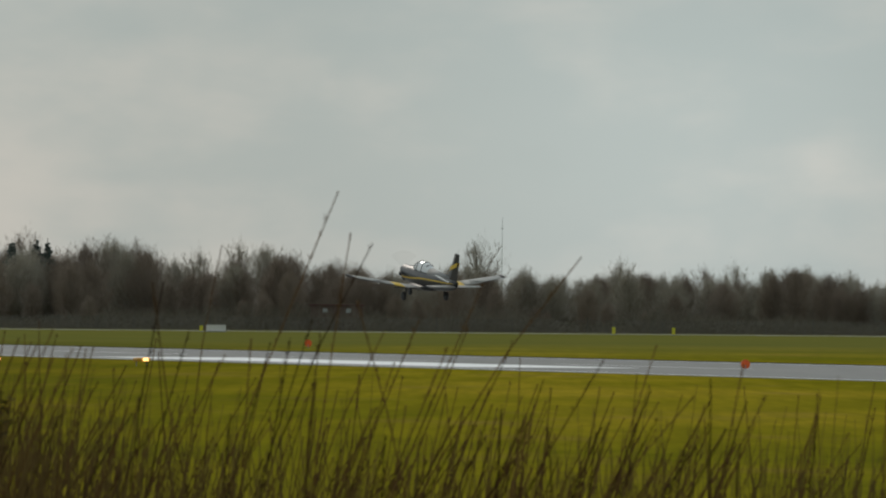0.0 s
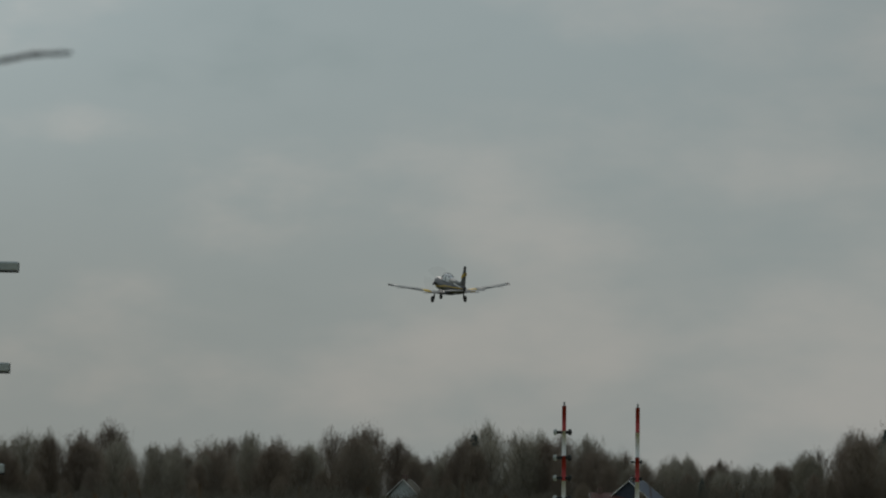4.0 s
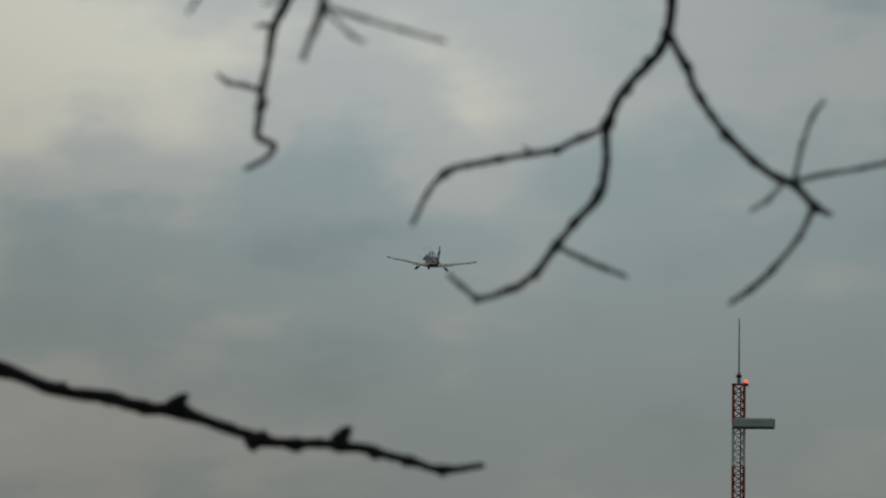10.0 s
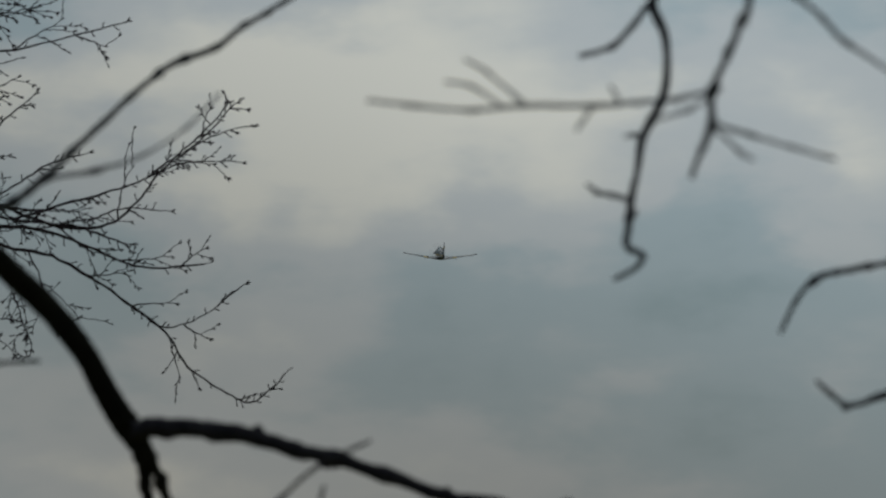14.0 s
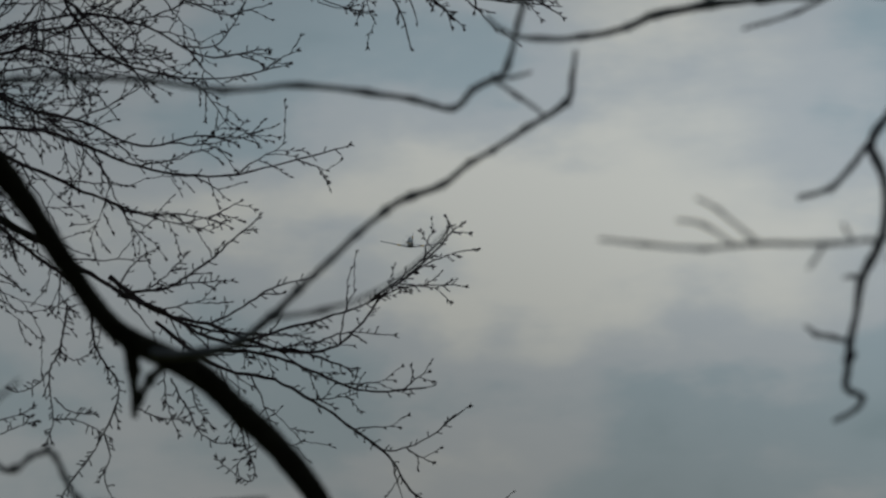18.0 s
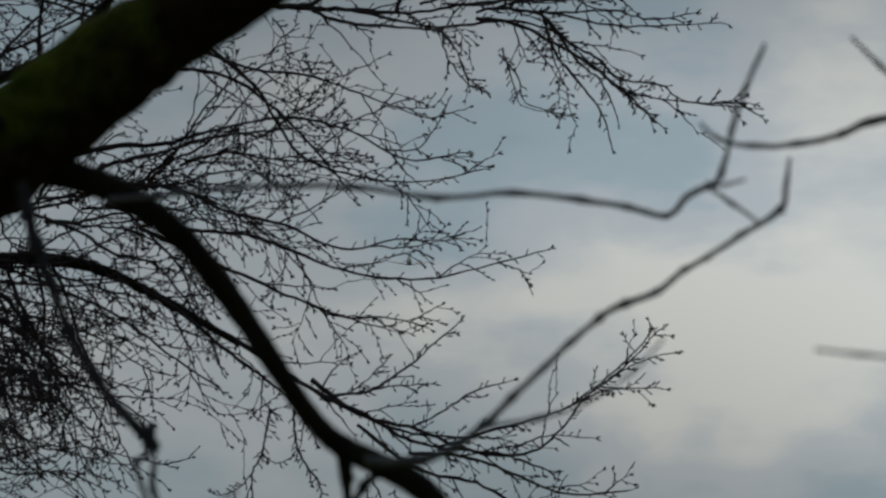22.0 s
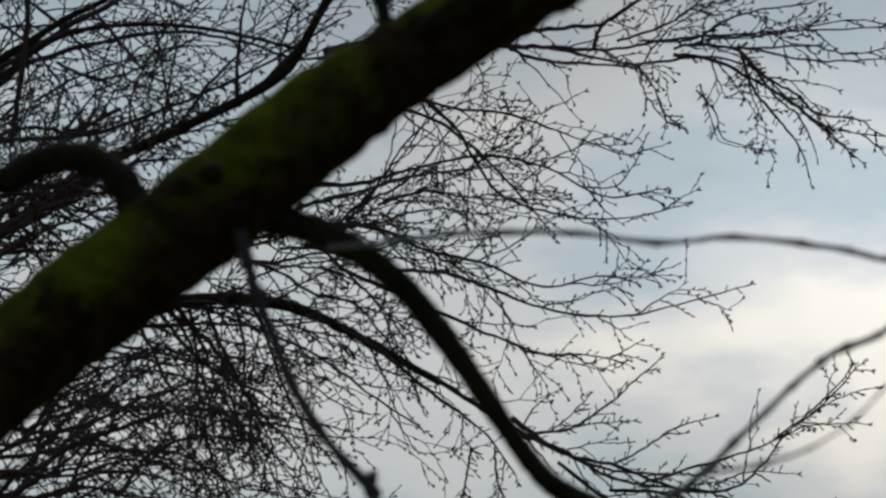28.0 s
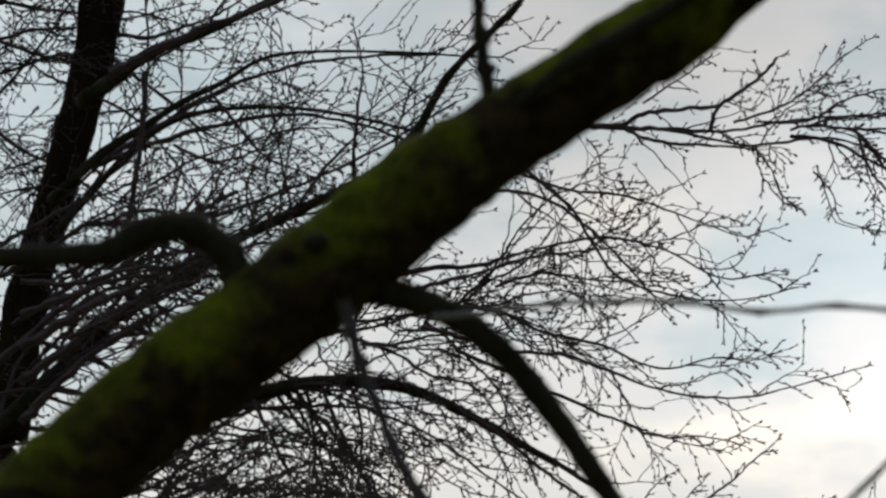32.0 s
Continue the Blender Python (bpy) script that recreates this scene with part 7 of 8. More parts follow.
spray([(-9.665, 29.034, 4.647, 0.0060), (-9.483, 29.094, 4.504, 0.0050), (-9.392, 29.123, 4.361, 0.0050), (-9.255, 29.167, 4.266, 0.0040), (-9.141, 29.203, 4.213, 0.0040), (-9.061, 29.228, 4.266, 0.0030), (-9.000, 29.247, 4.338, 0.0030)], 0.19, 0.24)
spray([(-10.862, 27.643, 6.461, 0.0088), (-10.644, 27.727, 6.439, 0.0078), (-10.469, 27.794, 6.323, 0.0068), (-10.293, 27.859, 6.137, 0.0058), (-10.183, 27.900, 5.998, 0.0039)], 0.57, 0.19)
spray([(-12.474, 25.959, 5.510, 0.0199), (-12.270, 26.056, 5.688, 0.0175), (-12.060, 26.154, 5.882, 0.0151), (-11.877, 26.237, 6.020, 0.0127), (-11.665, 26.332, 6.202, 0.0103), (-11.436, 26.432, 6.346, 0.0080)], 0.46, 0.21)
spray([(-13.365, 27.861, 5.889, 0.0188), (-13.195, 27.942, 6.007, 0.0166), (-13.017, 28.025, 6.078, 0.0143), (-12.842, 28.105, 6.173, 0.0121), (-12.658, 28.189, 6.283, 0.0098), (-12.474, 28.271, 6.337, 0.0075)], 0.46, 0.21)
spray([(-12.947, 27.063, 5.469, 0.0244), (-12.794, 27.136, 5.564, 0.0215), (-12.665, 27.196, 5.653, 0.0185), (-12.530, 27.259, 5.748, 0.0156), (-12.406, 27.315, 5.841, 0.0127), (-12.268, 27.377, 5.918, 0.0098)], 0.46, 0.21)
spray([(-12.589, 26.237, 5.895, 0.0142), (-12.483, 26.287, 5.994, 0.0125), (-12.326, 26.361, 6.083, 0.0108), (-12.206, 26.417, 6.178, 0.0091), (-12.078, 26.475, 6.257, 0.0074), (-11.952, 26.533, 6.324, 0.0057)], 0.46, 0.21)
spray([(-13.415, 28.170, 5.828, 0.0165), (-13.307, 28.220, 5.952, 0.0145), (-13.197, 28.272, 6.067, 0.0125), (-13.099, 28.317, 6.210, 0.0105), (-12.987, 28.369, 6.280, 0.0086), (-12.880, 28.418, 6.390, 0.0066)], 0.46, 0.21)
spray([(-13.102, 27.322, 5.321, 0.0271), (-13.002, 27.370, 5.414, 0.0238), (-12.924, 27.406, 5.532, 0.0206), (-12.807, 27.461, 5.589, 0.0173), (-12.736, 27.494, 5.680, 0.0141), (-12.627, 27.544, 5.782, 0.0108)], 0.46, 0.21)
spray([(-12.509, 26.607, 5.858, 0.0119), (-12.329, 26.691, 5.995, 0.0105), (-12.176, 26.761, 6.097, 0.0091), (-12.010, 26.836, 6.182, 0.0076), (-11.841, 26.911, 6.246, 0.0062), (-11.690, 26.977, 6.326, 0.0048)], 0.46, 0.21)
spray([(-12.310, 25.705, 5.994, 0.0127), (-12.173, 25.770, 6.089, 0.0112), (-12.058, 25.824, 6.161, 0.0097), (-11.916, 25.890, 6.249, 0.0082), (-11.806, 25.940, 6.294, 0.0066), (-11.667, 26.003, 6.356, 0.0051)], 0.46, 0.21)
# slender twigs on the outer sides of the crown
spray([(-9.393, 25.527, 4.936, 0.0070), (-9.254, 25.578, 4.954, 0.0061), (-9.174, 25.606, 4.991, 0.0052), (-9.074, 25.642, 5.063, 0.0044), (-9.005, 25.667, 5.132, 0.0035), (-8.915, 25.698, 5.214, 0.0026)], 0.13, 0.16)
spray([(-9.453, 25.718, 4.946, 0.0090), (-9.301, 25.773, 4.887, 0.0081), (-9.179, 25.817, 4.807, 0.0072), (-9.038, 25.867, 4.765, 0.0062), (-8.835, 25.937, 4.746, 0.0053), (-8.713, 25.978, 4.710, 0.0044), (-8.632, 26.005, 4.679, 0.0035)], 0.18, 0.17)
spray([(-9.294, 25.563, 4.947, 0.0040), (-9.234, 25.585, 5.001, 0.0031), (-9.165, 25.610, 5.072, 0.0022)], 0.10, 0.20)
spray([(-9.324, 25.339, 4.911, 0.0045), (-9.295, 25.350, 5.007, 0.0033), (-9.217, 25.378, 5.081, 0.0022)], 0.12, 0.17)
spray([(-9.288, 25.672, 4.961, 0.0042), (-9.168, 25.715, 4.988, 0.0032), (-9.047, 25.758, 5.000, 0.0022)], 0.12, 0.17)
spray([(-9.206, 26.020, 4.849, 0.0050), (-9.095, 26.059, 4.914, 0.0041), (-8.983, 26.098, 4.991, 0.0033), (-8.861, 26.139, 5.031, 0.0024)], 0.16, 0.17)
spray([(-9.071, 25.961, 4.772, 0.0062), (-8.888, 26.024, 4.834, 0.0054), (-8.746, 26.073, 4.878, 0.0047), (-8.604, 26.120, 4.933, 0.0039), (-8.462, 26.167, 4.999, 0.0032), (-8.277, 26.226, 5.007, 0.0024)], 0.12, 0.18)
spray([(-8.604, 26.120, 4.933, 0.0040), (-8.482, 26.160, 5.031, 0.0036), (-8.381, 26.193, 5.129, 0.0031), (-8.320, 26.212, 5.205, 0.0027), (-8.303, 26.217, 5.237, 0.0022)], 0.10, 0.13)
spray([(-8.451, 26.065, 5.013, 0.0034), (-8.329, 26.104, 5.093, 0.0028), (-8.207, 26.143, 5.133, 0.0022)], 0.08, 0.15)
spray([(-8.807, 26.052, 4.766, 0.0040), (-8.685, 26.093, 4.820, 0.0031), (-8.532, 26.144, 4.815, 0.0022)], 0.14, 0.15)
spray([(-9.173, 26.243, 6.416, 0.0040), (-9.166, 26.246, 6.329, 0.0036), (-9.130, 26.258, 6.263, 0.0031), (-9.078, 26.276, 6.197, 0.0027), (-9.037, 26.291, 6.176, 0.0022)], 0.10, 0.15)
spray([(-8.956, 26.319, 6.341, 0.0036), (-8.934, 26.326, 6.276, 0.0032), (-8.903, 26.337, 6.166, 0.0027), (-8.871, 26.347, 6.111, 0.0022), (-8.726, 26.396, 6.084, 0.0018)], 0.06, 0.30)
spray([(-9.010, 26.406, 6.508, 0.0075), (-8.843, 26.462, 6.482, 0.0065), (-8.780, 26.483, 6.399, 0.0055), (-8.697, 26.511, 6.289, 0.0046), (-8.623, 26.535, 6.224, 0.0036), (-8.560, 26.555, 6.081, 0.0026)], 0.14, 0.16)
spray([(-8.833, 26.466, 6.465, 0.0070), (-8.739, 26.497, 6.377, 0.0062), (-8.634, 26.531, 6.312, 0.0055), (-8.551, 26.558, 6.235, 0.0047), (-8.405, 26.605, 6.214, 0.0039), (-8.300, 26.638, 6.148, 0.0032), (-8.070, 26.708, 6.145, 0.0024)], 0.13, 0.17)
spray([(-8.603, 26.436, 6.256, 0.0045), (-8.478, 26.477, 6.136, 0.0033), (-8.374, 26.510, 6.049, 0.0022)], 0.14, 0.15)
spray([(-8.875, 26.557, 6.510, 0.0056), (-8.624, 26.640, 6.457, 0.0045), (-8.415, 26.706, 6.458, 0.0035), (-8.210, 26.770, 6.470, 0.0024)], 0.14, 0.17)
spray([(-10.327, 25.595, 5.839, 0.0085), (-10.127, 25.675, 5.890, 0.0074), (-9.966, 25.738, 5.946, 0.0063), (-9.805, 25.800, 5.977, 0.0051), (-9.643, 25.861, 5.994, 0.0040)], 0.16, 0.18)
spray([(-9.487, 25.812, 5.995, 0.0045), (-9.366, 25.856, 6.029, 0.0037), (-9.224, 25.907, 6.096, 0.0030), (-9.153, 25.933, 6.096, 0.0022)], 0.14, 0.16)
spray([(-9.249, 25.792, 5.900, 0.0040), (-9.128, 25.835, 5.901, 0.0031), (-9.048, 25.863, 6.010, 0.0022)], 0.12, 0.15)
spray([(-9.457, 25.503, 5.298, 0.0042), (-9.296, 25.562, 5.235, 0.0032), (-9.136, 25.620, 5.190, 0.0022)], 0.12, 0.15)
spray([(-9.408, 26.373, 6.498, 0.0100), (-9.377, 26.383, 6.592, 0.0087), (-9.243, 26.431, 6.699, 0.0073), (-9.161, 26.459, 6.789, 0.0060)], 0.15, 0.20)
spray([(-9.852, 26.210, 6.516, 0.0110), (-9.739, 26.252, 6.522, 0.0102), (-9.656, 26.282, 6.563, 0.0095), (-9.491, 26.343, 6.586, 0.0088), (-9.377, 26.383, 6.596, 0.0080)], 0.14, 0.22)
spray([(-9.827, 26.112, 6.459, 0.0040), (-9.785, 26.128, 6.394, 0.0034), (-9.764, 26.136, 6.306, 0.0028), (-9.650, 26.178, 6.285, 0.0022)], 0.12, 0.16)
spray([(-8.899, 26.654, 6.492, 0.0070), (-8.857, 26.668, 6.359, 0.0060), (-8.772, 26.696, 6.249, 0.0050), (-8.688, 26.724, 6.138, 0.0040), (-8.646, 26.738, 6.006, 0.0030)], 0.16, 0.15)
spray([(-9.150, 26.569, 6.491, 0.0085), (-9.004, 26.619, 6.469, 0.0077), (-8.857, 26.668, 6.393, 0.0069), (-8.731, 26.710, 6.316, 0.0061), (-8.605, 26.751, 6.216, 0.0053), (-8.504, 26.783, 6.117, 0.0045)], 0.18, 0.16)
spray([(-9.739, 26.252, 6.517, 0.0085), (-9.614, 26.298, 6.457, 0.0073), (-9.428, 26.365, 6.443, 0.0062), (-9.283, 26.417, 6.433, 0.0050)], 0.16, 0.20)
spray([(-10.328, 24.946, 5.592, 0.0075), (-10.171, 25.011, 5.530, 0.0067), (-10.052, 25.059, 5.447, 0.0060), (-9.915, 25.114, 5.417, 0.0052), (-9.815, 25.153, 5.301, 0.0045), (-9.715, 25.192, 5.154, 0.0037), (-9.674, 25.207, 5.027, 0.0030)], 0.26, 0.17)
spray([(-10.365, 25.147, 5.590, 0.0055), (-10.207, 25.212, 5.571, 0.0048), (-10.049, 25.276, 5.551, 0.0040), (-9.929, 25.323, 5.467, 0.0033), (-9.828, 25.362, 5.340, 0.0026)], 0.24, 0.16)
spray([(-10.207, 25.104, 5.369, 0.0045), (-10.127, 25.137, 5.242, 0.0040), (-10.106, 25.145, 5.115, 0.0034), (-10.124, 25.138, 4.987, 0.0029), (-10.082, 25.154, 4.797, 0.0024)], 0.20, 0.17)
spray([(-10.164, 25.337, 5.463, 0.0045), (-10.123, 25.354, 5.346, 0.0038), (-10.003, 25.401, 5.240, 0.0031), (-9.843, 25.464, 5.156, 0.0024)], 0.20, 0.17)
spray([(-10.600, 25.266, 5.607, 0.0050), (-10.559, 25.283, 5.521, 0.0041), (-10.400, 25.349, 5.480, 0.0033), (-10.242, 25.414, 5.525, 0.0024)], 0.22, 0.15)
spray([(-9.275, 26.526, 6.545, 0.0055), (-9.088, 26.590, 6.547, 0.0049), (-8.963, 26.633, 6.625, 0.0043), (-8.817, 26.682, 6.671, 0.0038), (-8.649, 26.737, 6.694, 0.0032), (-8.482, 26.790, 6.783, 0.0026)], 0.24, 0.16)
spray([(-9.392, 26.591, 6.557, 0.0055), (-9.225, 26.649, 6.614, 0.0048), (-9.100, 26.692, 6.705, 0.0040), (-8.996, 26.727, 6.806, 0.0033), (-8.891, 26.762, 6.885, 0.0026)], 0.24, 0.16)
spray([(-9.117, 26.475, 6.501, 0.0055), (-8.951, 26.531, 6.546, 0.0048), (-8.764, 26.594, 6.558, 0.0040), (-8.476, 26.687, 6.615, 0.0033), (-8.325, 26.735, 6.593, 0.0026)], 0.22, 0.16)
spray([(-9.067, 26.598, 6.536, 0.0055), (-8.858, 26.668, 6.515, 0.0048), (-8.648, 26.737, 6.527, 0.0042), (-8.506, 26.783, 6.494, 0.0035), (-8.355, 26.830, 6.517, 0.0028)], 0.22, 0.16)
spray([(-9.691, 26.376, 6.620, 0.0045), (-9.568, 26.421, 6.710, 0.0034), (-9.444, 26.466, 6.800, 0.0024)], 0.18, 0.16)
# crossing branches about the foot of the limb
spray([(-11.290, 24.975, 4.787, 0.0130), (-11.154, 25.036, 4.821, 0.0117), (-11.038, 25.087, 4.908, 0.0104), (-10.901, 25.147, 4.958, 0.0091), (-10.784, 25.197, 5.006, 0.0079), (-10.646, 25.256, 5.040, 0.0066), (-10.468, 25.330, 5.031, 0.0053), (-10.309, 25.395, 5.010, 0.0040)], 0.50, 0.17)
spray([(-11.045, 24.537, 4.670, 0.0110), (-10.950, 24.579, 4.757, 0.0098), (-10.856, 24.621, 4.884, 0.0087), (-10.741, 24.671, 4.969, 0.0075), (-10.607, 24.729, 5.044, 0.0063), (-10.491, 24.778, 5.076, 0.0052), (-10.356, 24.835, 5.078, 0.0040)], 0.50, 0.17)
spray([(-11.457, 25.338, 5.031, 0.0100), (-11.377, 25.374, 4.988, 0.0090), (-11.279, 25.418, 5.032, 0.0080), (-11.140, 25.479, 5.088, 0.0070), (-11.002, 25.539, 5.187, 0.0060), (-10.903, 25.581, 5.243, 0.0050), (-10.783, 25.632, 5.298, 0.0040)], 0.50, 0.17)
spray([(-11.558, 25.731, 4.749, 0.0140), (-11.500, 25.758, 4.884, 0.0120), (-11.471, 25.770, 5.017, 0.0100), (-11.421, 25.792, 5.128, 0.0080), (-11.321, 25.836, 5.206, 0.0060)], 0.50, 0.17)
spray([(-10.973, 24.788, 4.683, 0.0090), (-10.858, 24.838, 4.771, 0.0077), (-10.722, 24.897, 4.783, 0.0065), (-10.586, 24.955, 4.752, 0.0052), (-10.468, 25.005, 4.687, 0.0040)], 0.45, 0.17)
spray([(-11.301, 25.627, 5.113, 0.0080), (-11.160, 25.688, 5.114, 0.0070), (-11.039, 25.740, 5.050, 0.0060), (-10.938, 25.784, 4.985, 0.0050), (-10.837, 25.826, 4.876, 0.0040), (-10.755, 25.860, 4.767, 0.0030)], 0.40, 0.17)
spray([(-11.022, 25.313, 5.149, 0.0080), (-10.903, 25.364, 5.204, 0.0067), (-10.744, 25.431, 5.184, 0.0055), (-10.585, 25.498, 5.110, 0.0043), (-10.444, 25.556, 5.003, 0.0030)], 0.40, 0.17)
spray([(-10.242, 24.558, 5.263, 0.0050), (-10.202, 24.574, 5.097, 0.0043), (-10.163, 24.590, 4.951, 0.0037), (-10.123, 24.607, 4.826, 0.0030)], 0.30, 0.17)
spray([(-11.364, 24.831, 4.692, 0.0090), (-11.132, 24.936, 4.699, 0.0077), (-10.977, 25.005, 4.741, 0.0063), (-10.820, 25.073, 4.721, 0.0050)], 0.50, 0.17)
spray([(-11.782, 25.850, 4.851, 0.0130), (-11.702, 25.886, 4.941, 0.0114), (-11.602, 25.931, 5.008, 0.0098), (-11.483, 25.984, 5.209, 0.0082), (-11.362, 26.037, 5.344, 0.0066), (-11.220, 26.098, 5.435, 0.0050)], 0.50, 0.17)
spray([(-11.907, 26.012, 5.022, 0.0120), (-11.746, 26.085, 5.180, 0.0103), (-11.666, 26.121, 5.316, 0.0087), (-11.586, 26.157, 5.406, 0.0070)], 0.40, 0.17)
spray([(-11.251, 25.102, 6.657, 0.0130), (-11.259, 25.098, 6.439, 0.0120), (-11.286, 25.086, 6.222, 0.0110), (-11.305, 25.078, 6.091, 0.0100)], 0.50, 0.17)
spray([(-11.274, 25.748, 6.672, 0.0070), (-11.192, 25.783, 6.562, 0.0060), (-11.070, 25.836, 6.408, 0.0050), (-10.927, 25.897, 6.343, 0.0040), (-10.805, 25.948, 6.277, 0.0030)], 0.40, 0.17)
spray([(-11.029, 24.873, 6.339, 0.0070), (-10.892, 24.933, 6.276, 0.0060), (-10.735, 25.000, 6.321, 0.0050), (-10.579, 25.067, 6.419, 0.0040), (-10.442, 25.124, 6.496, 0.0030)], 0.40, 0.17)
spray([(-11.554, 25.843, 6.315, 0.0070), (-11.413, 25.905, 6.406, 0.0057), (-11.251, 25.976, 6.475, 0.0043), (-11.088, 26.046, 6.522, 0.0030)], 0.40, 0.17)
spray([(-11.029, 25.636, 6.141, 0.0060), (-11.050, 25.627, 6.273, 0.0050), (-10.991, 25.652, 6.428, 0.0040), (-10.912, 25.686, 6.583, 0.0030)], 0.40, 0.17)
spray([(-11.174, 24.588, 5.843, 0.0090), (-11.021, 24.657, 5.930, 0.0077), (-10.886, 24.717, 5.910, 0.0065), (-10.712, 24.793, 5.997, 0.0052), (-10.558, 24.859, 6.095, 0.0040)], 0.45, 0.17)
spray([(-11.796, 25.953, 6.179, 0.0090), (-11.655, 26.017, 6.237, 0.0073), (-11.471, 26.098, 6.217, 0.0057), (-11.267, 26.187, 6.287, 0.0040)], 0.45, 0.17)
spray([(-11.664, 25.344, 5.158, 0.0100), (-11.507, 25.416, 5.182, 0.0080), (-11.347, 25.488, 5.120, 0.0060), (-11.148, 25.575, 5.166, 0.0040)], 0.50, 0.18)
spray([(-11.830, 25.708, 5.056, 0.0110), (-11.630, 25.799, 5.104, 0.0087), (-11.470, 25.870, 5.217, 0.0063), (-11.330, 25.932, 5.308, 0.0040)], 0.50, 0.18)
spray([(-11.368, 24.709, 4.891, 0.0100), (-11.137, 24.815, 4.895, 0.0083), (-10.944, 24.901, 4.962, 0.0065), (-10.711, 25.002, 5.030, 0.0047), (-10.495, 25.093, 4.990, 0.0030)], 0.50, 0.18)
spray([(-11.199, 24.347, 4.738, 0.0100), (-10.990, 24.442, 4.762, 0.0083), (-10.818, 24.519, 4.744, 0.0065), (-10.589, 24.619, 4.810, 0.0047), (-10.358, 24.717, 4.772, 0.0030)], 0.50, 0.18)
spray([(-11.789, 26.056, 4.785, 0.0110), (-11.609, 26.137, 4.994, 0.0087), (-11.489, 26.190, 5.175, 0.0063), (-11.409, 26.225, 5.333, 0.0040)], 0.45, 0.18)
spray([(-11.141, 25.251, 4.727, 0.0090), (-11.045, 25.293, 4.927, 0.0070), (-10.908, 25.352, 5.059, 0.0050), (-10.731, 25.428, 5.148, 0.0030)], 0.45, 0.18)
spray([(-11.142, 25.796, 4.761, 0.0080), (-11.043, 25.838, 4.921, 0.0063), (-10.862, 25.915, 4.989, 0.0047), (-10.659, 25.999, 4.970, 0.0030)], 0.40, 0.18)
spray([(-11.883, 25.793, 5.820, 0.0120), (-11.723, 25.866, 5.913, 0.0097), (-11.581, 25.931, 5.870, 0.0073), (-11.440, 25.993, 5.940, 0.0050)], 0.40, 0.18)
spray([(-11.630, 25.249, 5.652, 0.0120), (-11.474, 25.321, 5.742, 0.0097), (-11.317, 25.391, 5.854, 0.0073), (-11.179, 25.452, 5.966, 0.0050)], 0.40, 0.18)
spray([(-11.716, 24.998, 5.595, 0.0240), (-11.522, 25.088, 5.728, 0.0205), (-11.327, 25.177, 5.839, 0.0170), (-11.111, 25.273, 5.951, 0.0135), (-10.973, 25.333, 6.018, 0.0100)], 0.40, 0.16)
spray([(-11.884, 25.361, 5.500, 0.0210), (-11.727, 25.434, 5.635, 0.0180), (-11.570, 25.506, 5.769, 0.0150), (-11.391, 25.586, 5.860, 0.0120), (-11.251, 25.648, 5.906, 0.0090)], 0.40, 0.16)
spray([(-11.506, 24.545, 5.675, 0.0150), (-11.353, 24.616, 5.742, 0.0123), (-11.180, 24.694, 5.809, 0.0097), (-11.007, 24.772, 5.832, 0.0070)], 0.40, 0.16)
spray([(-12.052, 25.724, 5.380, 0.0200), (-11.913, 25.789, 5.538, 0.0170), (-11.774, 25.853, 5.674, 0.0140), (-11.633, 25.916, 5.765, 0.0110)], 0.40, 0.16)
spray([(-11.380, 24.272, 5.772, 0.0130), (-11.190, 24.360, 5.765, 0.0107), (-11.019, 24.438, 5.820, 0.0083), (-10.866, 24.507, 5.833, 0.0060)], 0.40, 0.16)
crotch = [(-11.642, 27.650, 5.769, 0.0082), (-11.145, 27.854, 5.967, 0.0082), (-10.841, 27.973, 6.138, 0.0082)]
under = [(-11.662, 27.641, 5.825, 0.0082), (-11.317, 27.784, 6.042, 0.0082)]
foot = [(-12.638, 27.209, 5.034, 0.0082), (-11.912, 27.534, 5.045, 0.0082)]
west = [(-12.794, 27.138, 5.556, 0.0082), (-12.775, 27.147, 4.619, 0.0082)]
# shoots: from where, how many, least and most slope, joints, thickness, step, side twigs
for line, count, low, high, joints, thick, step, length, gap in (
        (fork[3:10], 14, -1.9, 0.2, 5, 0.0078, 0.175, 0.46, 0.24), (stem[2:], 14, -1.3, 0.7, 6, 0.0093, 0.175, 0.49, 0.21),
        (fork[1:6], 26, -1.2, 1.0, 5, 0.0093, 0.175, 0.49, 0.19), (arm[:7], 14, -0.2, 1.3, 6, 0.0093, 0.175, 0.49, 0.21),
        (arm[:4], 3, 0.4, 1.4, 6, 0.0083, 0.164, 0.49, 0.19), (crotch, 10, -0.9, 0.5, 5, 0.0074, 0.164, 0.46, 0.22),
        (foot, 1, -1.2, -0.2, 6, 0.0074, 0.164, 0.46, 0.19), (under, 8, -1.0, 0.3, 5, 0.0064, 0.164, 0.42, 0.21),
        (stem[5:], 9, 2.3, 3.9, 5, 0.0074, 0.129, 0.42, 0.21), (west, 11, -0.6, 0.3, 7, 0.0118, 0.245, 0.57, 0.19)):
    for k in range(count):
        shoot(line, rnd.uniform(low, high), joints, thick * rnd.uniform(0.75, 1.25), step, length, gap)
for k in range(16):
    shoot(stem[1:], rnd.uniform(-0.7, 0.4), 6, 0.0118, 0.222, 0.53, 0.19, -0.75)
tagged(part('twig_spray', twig_spray, FINE, BACK, 'countless fine side twigs'), kind='stuff')
tagged(part('bud_spray', buds, FINE, BACK, 'countless small buds'), kind='stuff')


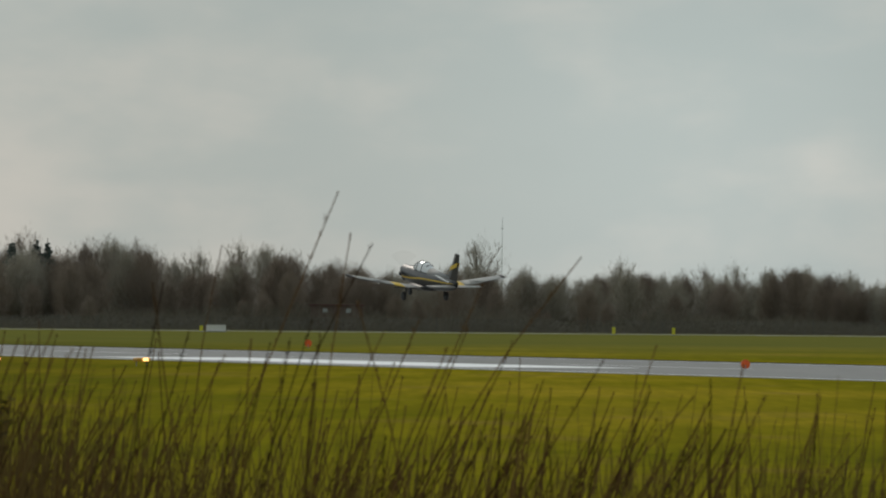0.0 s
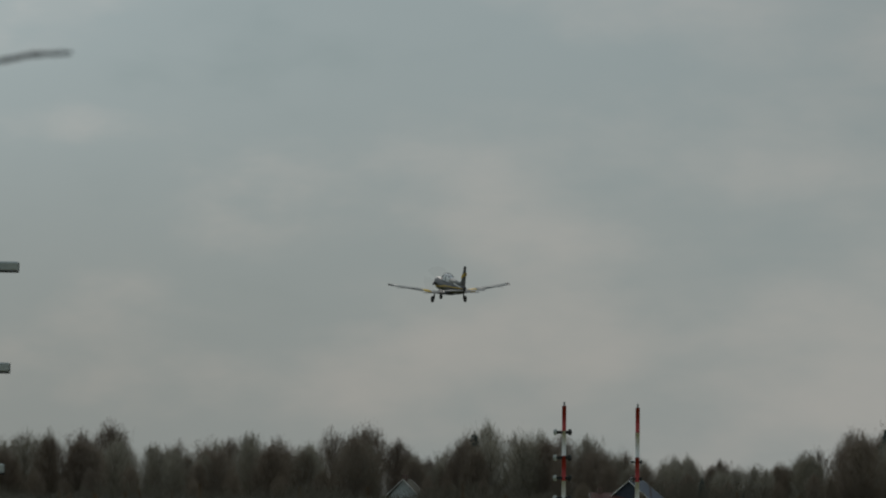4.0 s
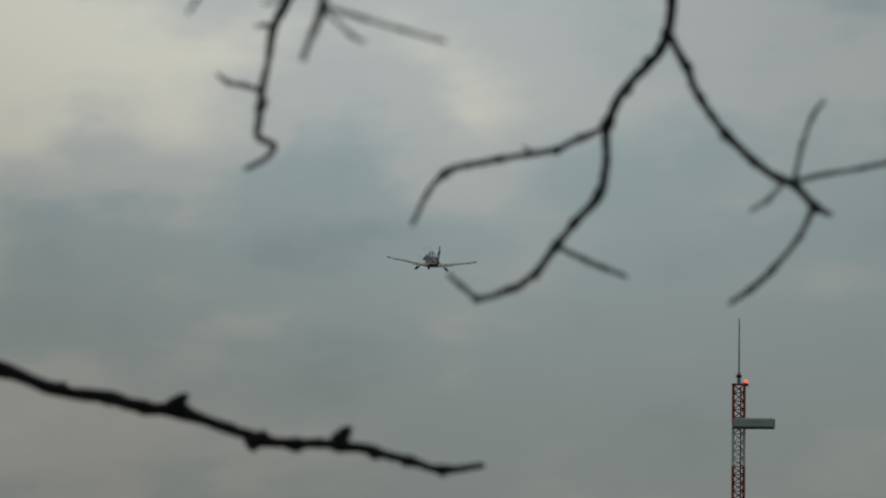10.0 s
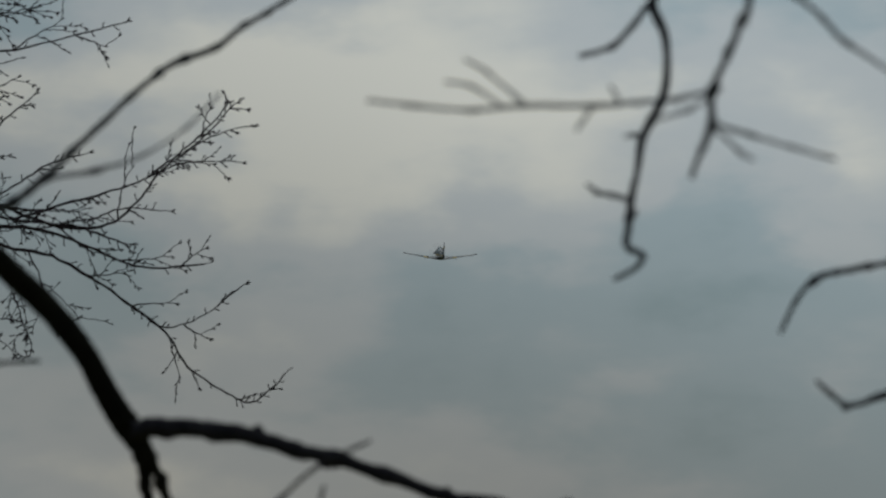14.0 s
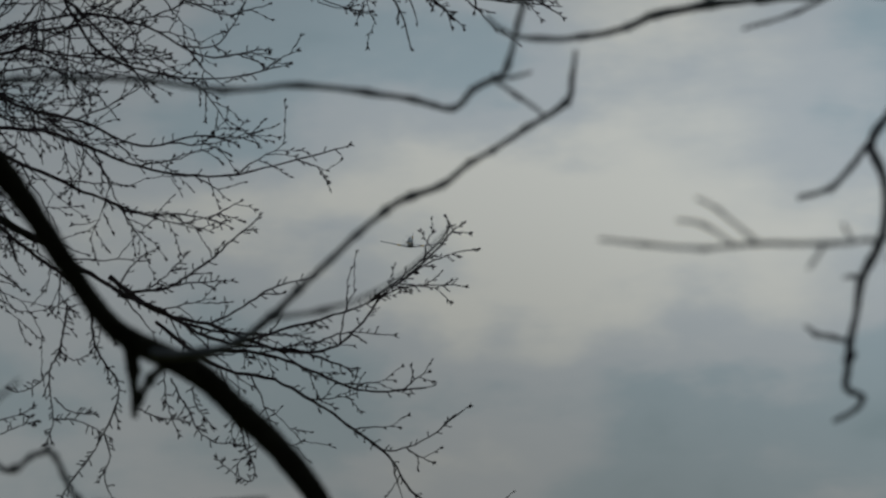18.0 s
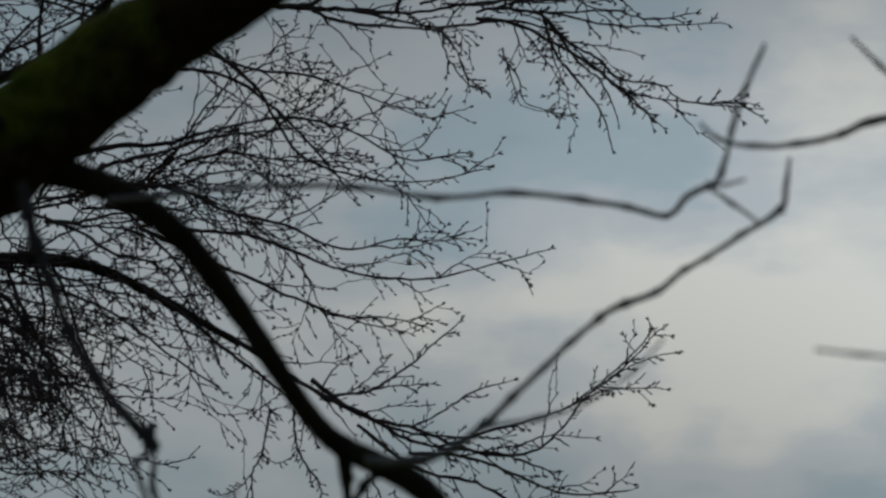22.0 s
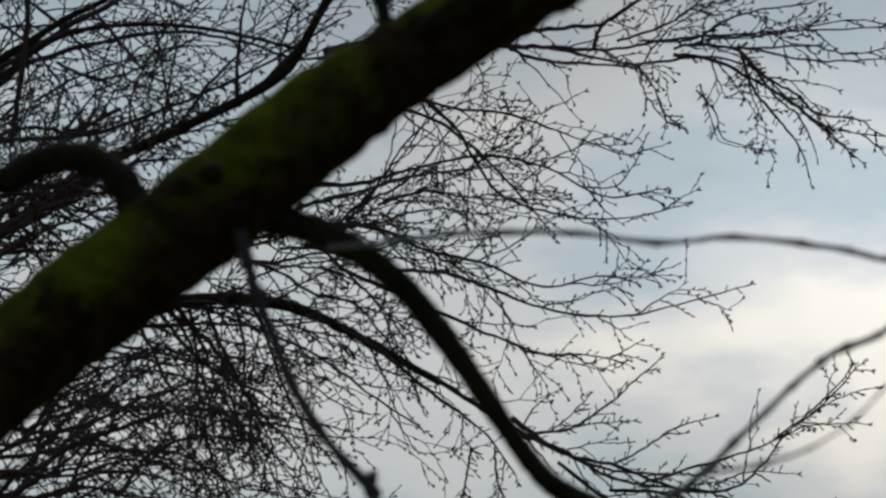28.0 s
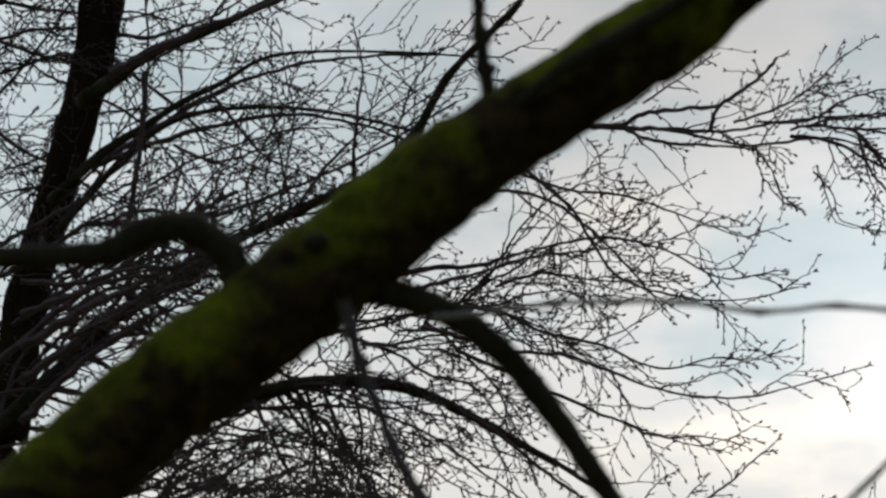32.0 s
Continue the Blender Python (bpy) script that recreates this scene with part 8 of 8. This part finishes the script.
# ---------------------------------------------------------------- what moves
def motions():
    walk(PLANE, [
        (0.0, pose(-1.05, 450.92, 5.36, 7.5, -0.3, 22.2)),
        (1.0, pose(-18.54, 492.16, 8.51, 7.5, -0.0, 22.2)),
        (2.0, pose(-36.56, 531.14, 12.34, 7.5, 1.2, 22.2)),
        (3.0, pose(-54.87, 568.32, 16.23, 7.5, -0.6, 22.2)),
        (5.5, pose(-100.65, 656.42, 27.85, 7.0, -1.5, 22.2)),
        (6.0, pose(-110.45, 673.55, 30.42, 7.0, -0.3, 22.2)),
        (7.0, pose(-129.09, 707.99, 35.32, 7.0, 1.8, 22.2)),
        (8.0, pose(-147.63, 742.89, 39.75, 7.0, -2.7, 22.2)),
        (9.0, pose(-166.81, 778.55, 43.25, 8.0, -3.5, 22.2)),
        (10.0, pose(-187.88, 815.00, 47.38, 8.5, 2.4, 22.2)),
        (11.0, pose(-208.66, 853.16, 51.45, 8.5, 0.5, 22.2)),
        (12.0, pose(-234.19, 892.32, 52.89, 8.5, 1.0, 22.2)),
        (13.0, pose(-255.00, 935.14, 55.07, 8.5, -0.4, 22.2)),
        (14.0, pose(-279.96, 979.27, 65.10, 8.5, 0.2, 22.2)),
        (14.5, pose(-290.11, 1003.39, 67.24, 8.5, -0.3, 22.2)),
        (16.5, pose(-342.33, 1105.32, 84.53, 8.5, 2.4, 22.2)),
        (17.0, pose(-356.84, 1132.82, 90.62, 8.5, 2.0, 22.2)),
        (19.0, pose(-416.71, 1254.43, 111.31, 8.5, 0.7, 22.2)),
        (20.0, pose(-445.68, 1309.22, 120.48, 8.5, 0.0, 22.2)),
        (21.0, pose(-473.83, 1365.10, 129.46, 8.5, 0.0, 22.2)),
        (22.0, pose(-504.10, 1420.19, 138.38, 8.5, 0.0, 22.2)),
        (23.0, pose(-535.12, 1475.99, 147.90, 8.5, 0.0, 22.2)),
        (24.0, pose(-565.13, 1531.03, 155.73, 8.5, 0.0, 22.2)),
        (27.0, pose(-654.72, 1697.40, 182.16, 8.5, 0.0, 22.2)),
        (30.0, pose(-744.30, 1863.76, 208.60, 8.5, 0.0, 22.2)),
        (32.0, pose(-804.03, 1974.67, 226.22, 8.5, 0.0, 22.2)),
    ])
    n = 32 * FPS
    walk(PROP, [(k / FPS, PROP_M @ Matrix.Rotation(radians(70 * k), 4, "Y")) for k in range(n + 1)])
    # the gear swings in: the main legs towards the middle, the nose leg back
    for leg, (x, y, z) in GEAR:
        rest = Matrix.Translation((x, y, z))
        if x:
            fold = rest @ Matrix.Rotation(radians(82 if x < 0 else -82), 4, "Y") 
            half = rest @ Matrix.Rotation(radians(38 if x < 0 else -38), 4, "Y")
        else:
            fold = rest @ Matrix.Rotation(radians(-84), 4, "X")
            half = rest @ Matrix.Rotation(radians(-45), 4, "X")
        fold = Matrix.Translation((0, 0, 0.12)) @ fold
        walk(leg, [(0, rest), (8.4, rest), (8.6, rest), (10.0, half), (11.4, fold), (11.6, fold), (32, fold)])

    for twig, rows in SWAY:
        first, last = rows[0], rows[-1]
        rows = [(0.0, 0, 0), (first[0] - 1.5, 0, 0), *rows, (last[0] + 1.5, 0, 0), (32.0, 0, 0)]
        walk(twig, [(t, Matrix.Translation((dx / 1000, 0, dz / 1000))) for t, dx, dz in rows])


motions()
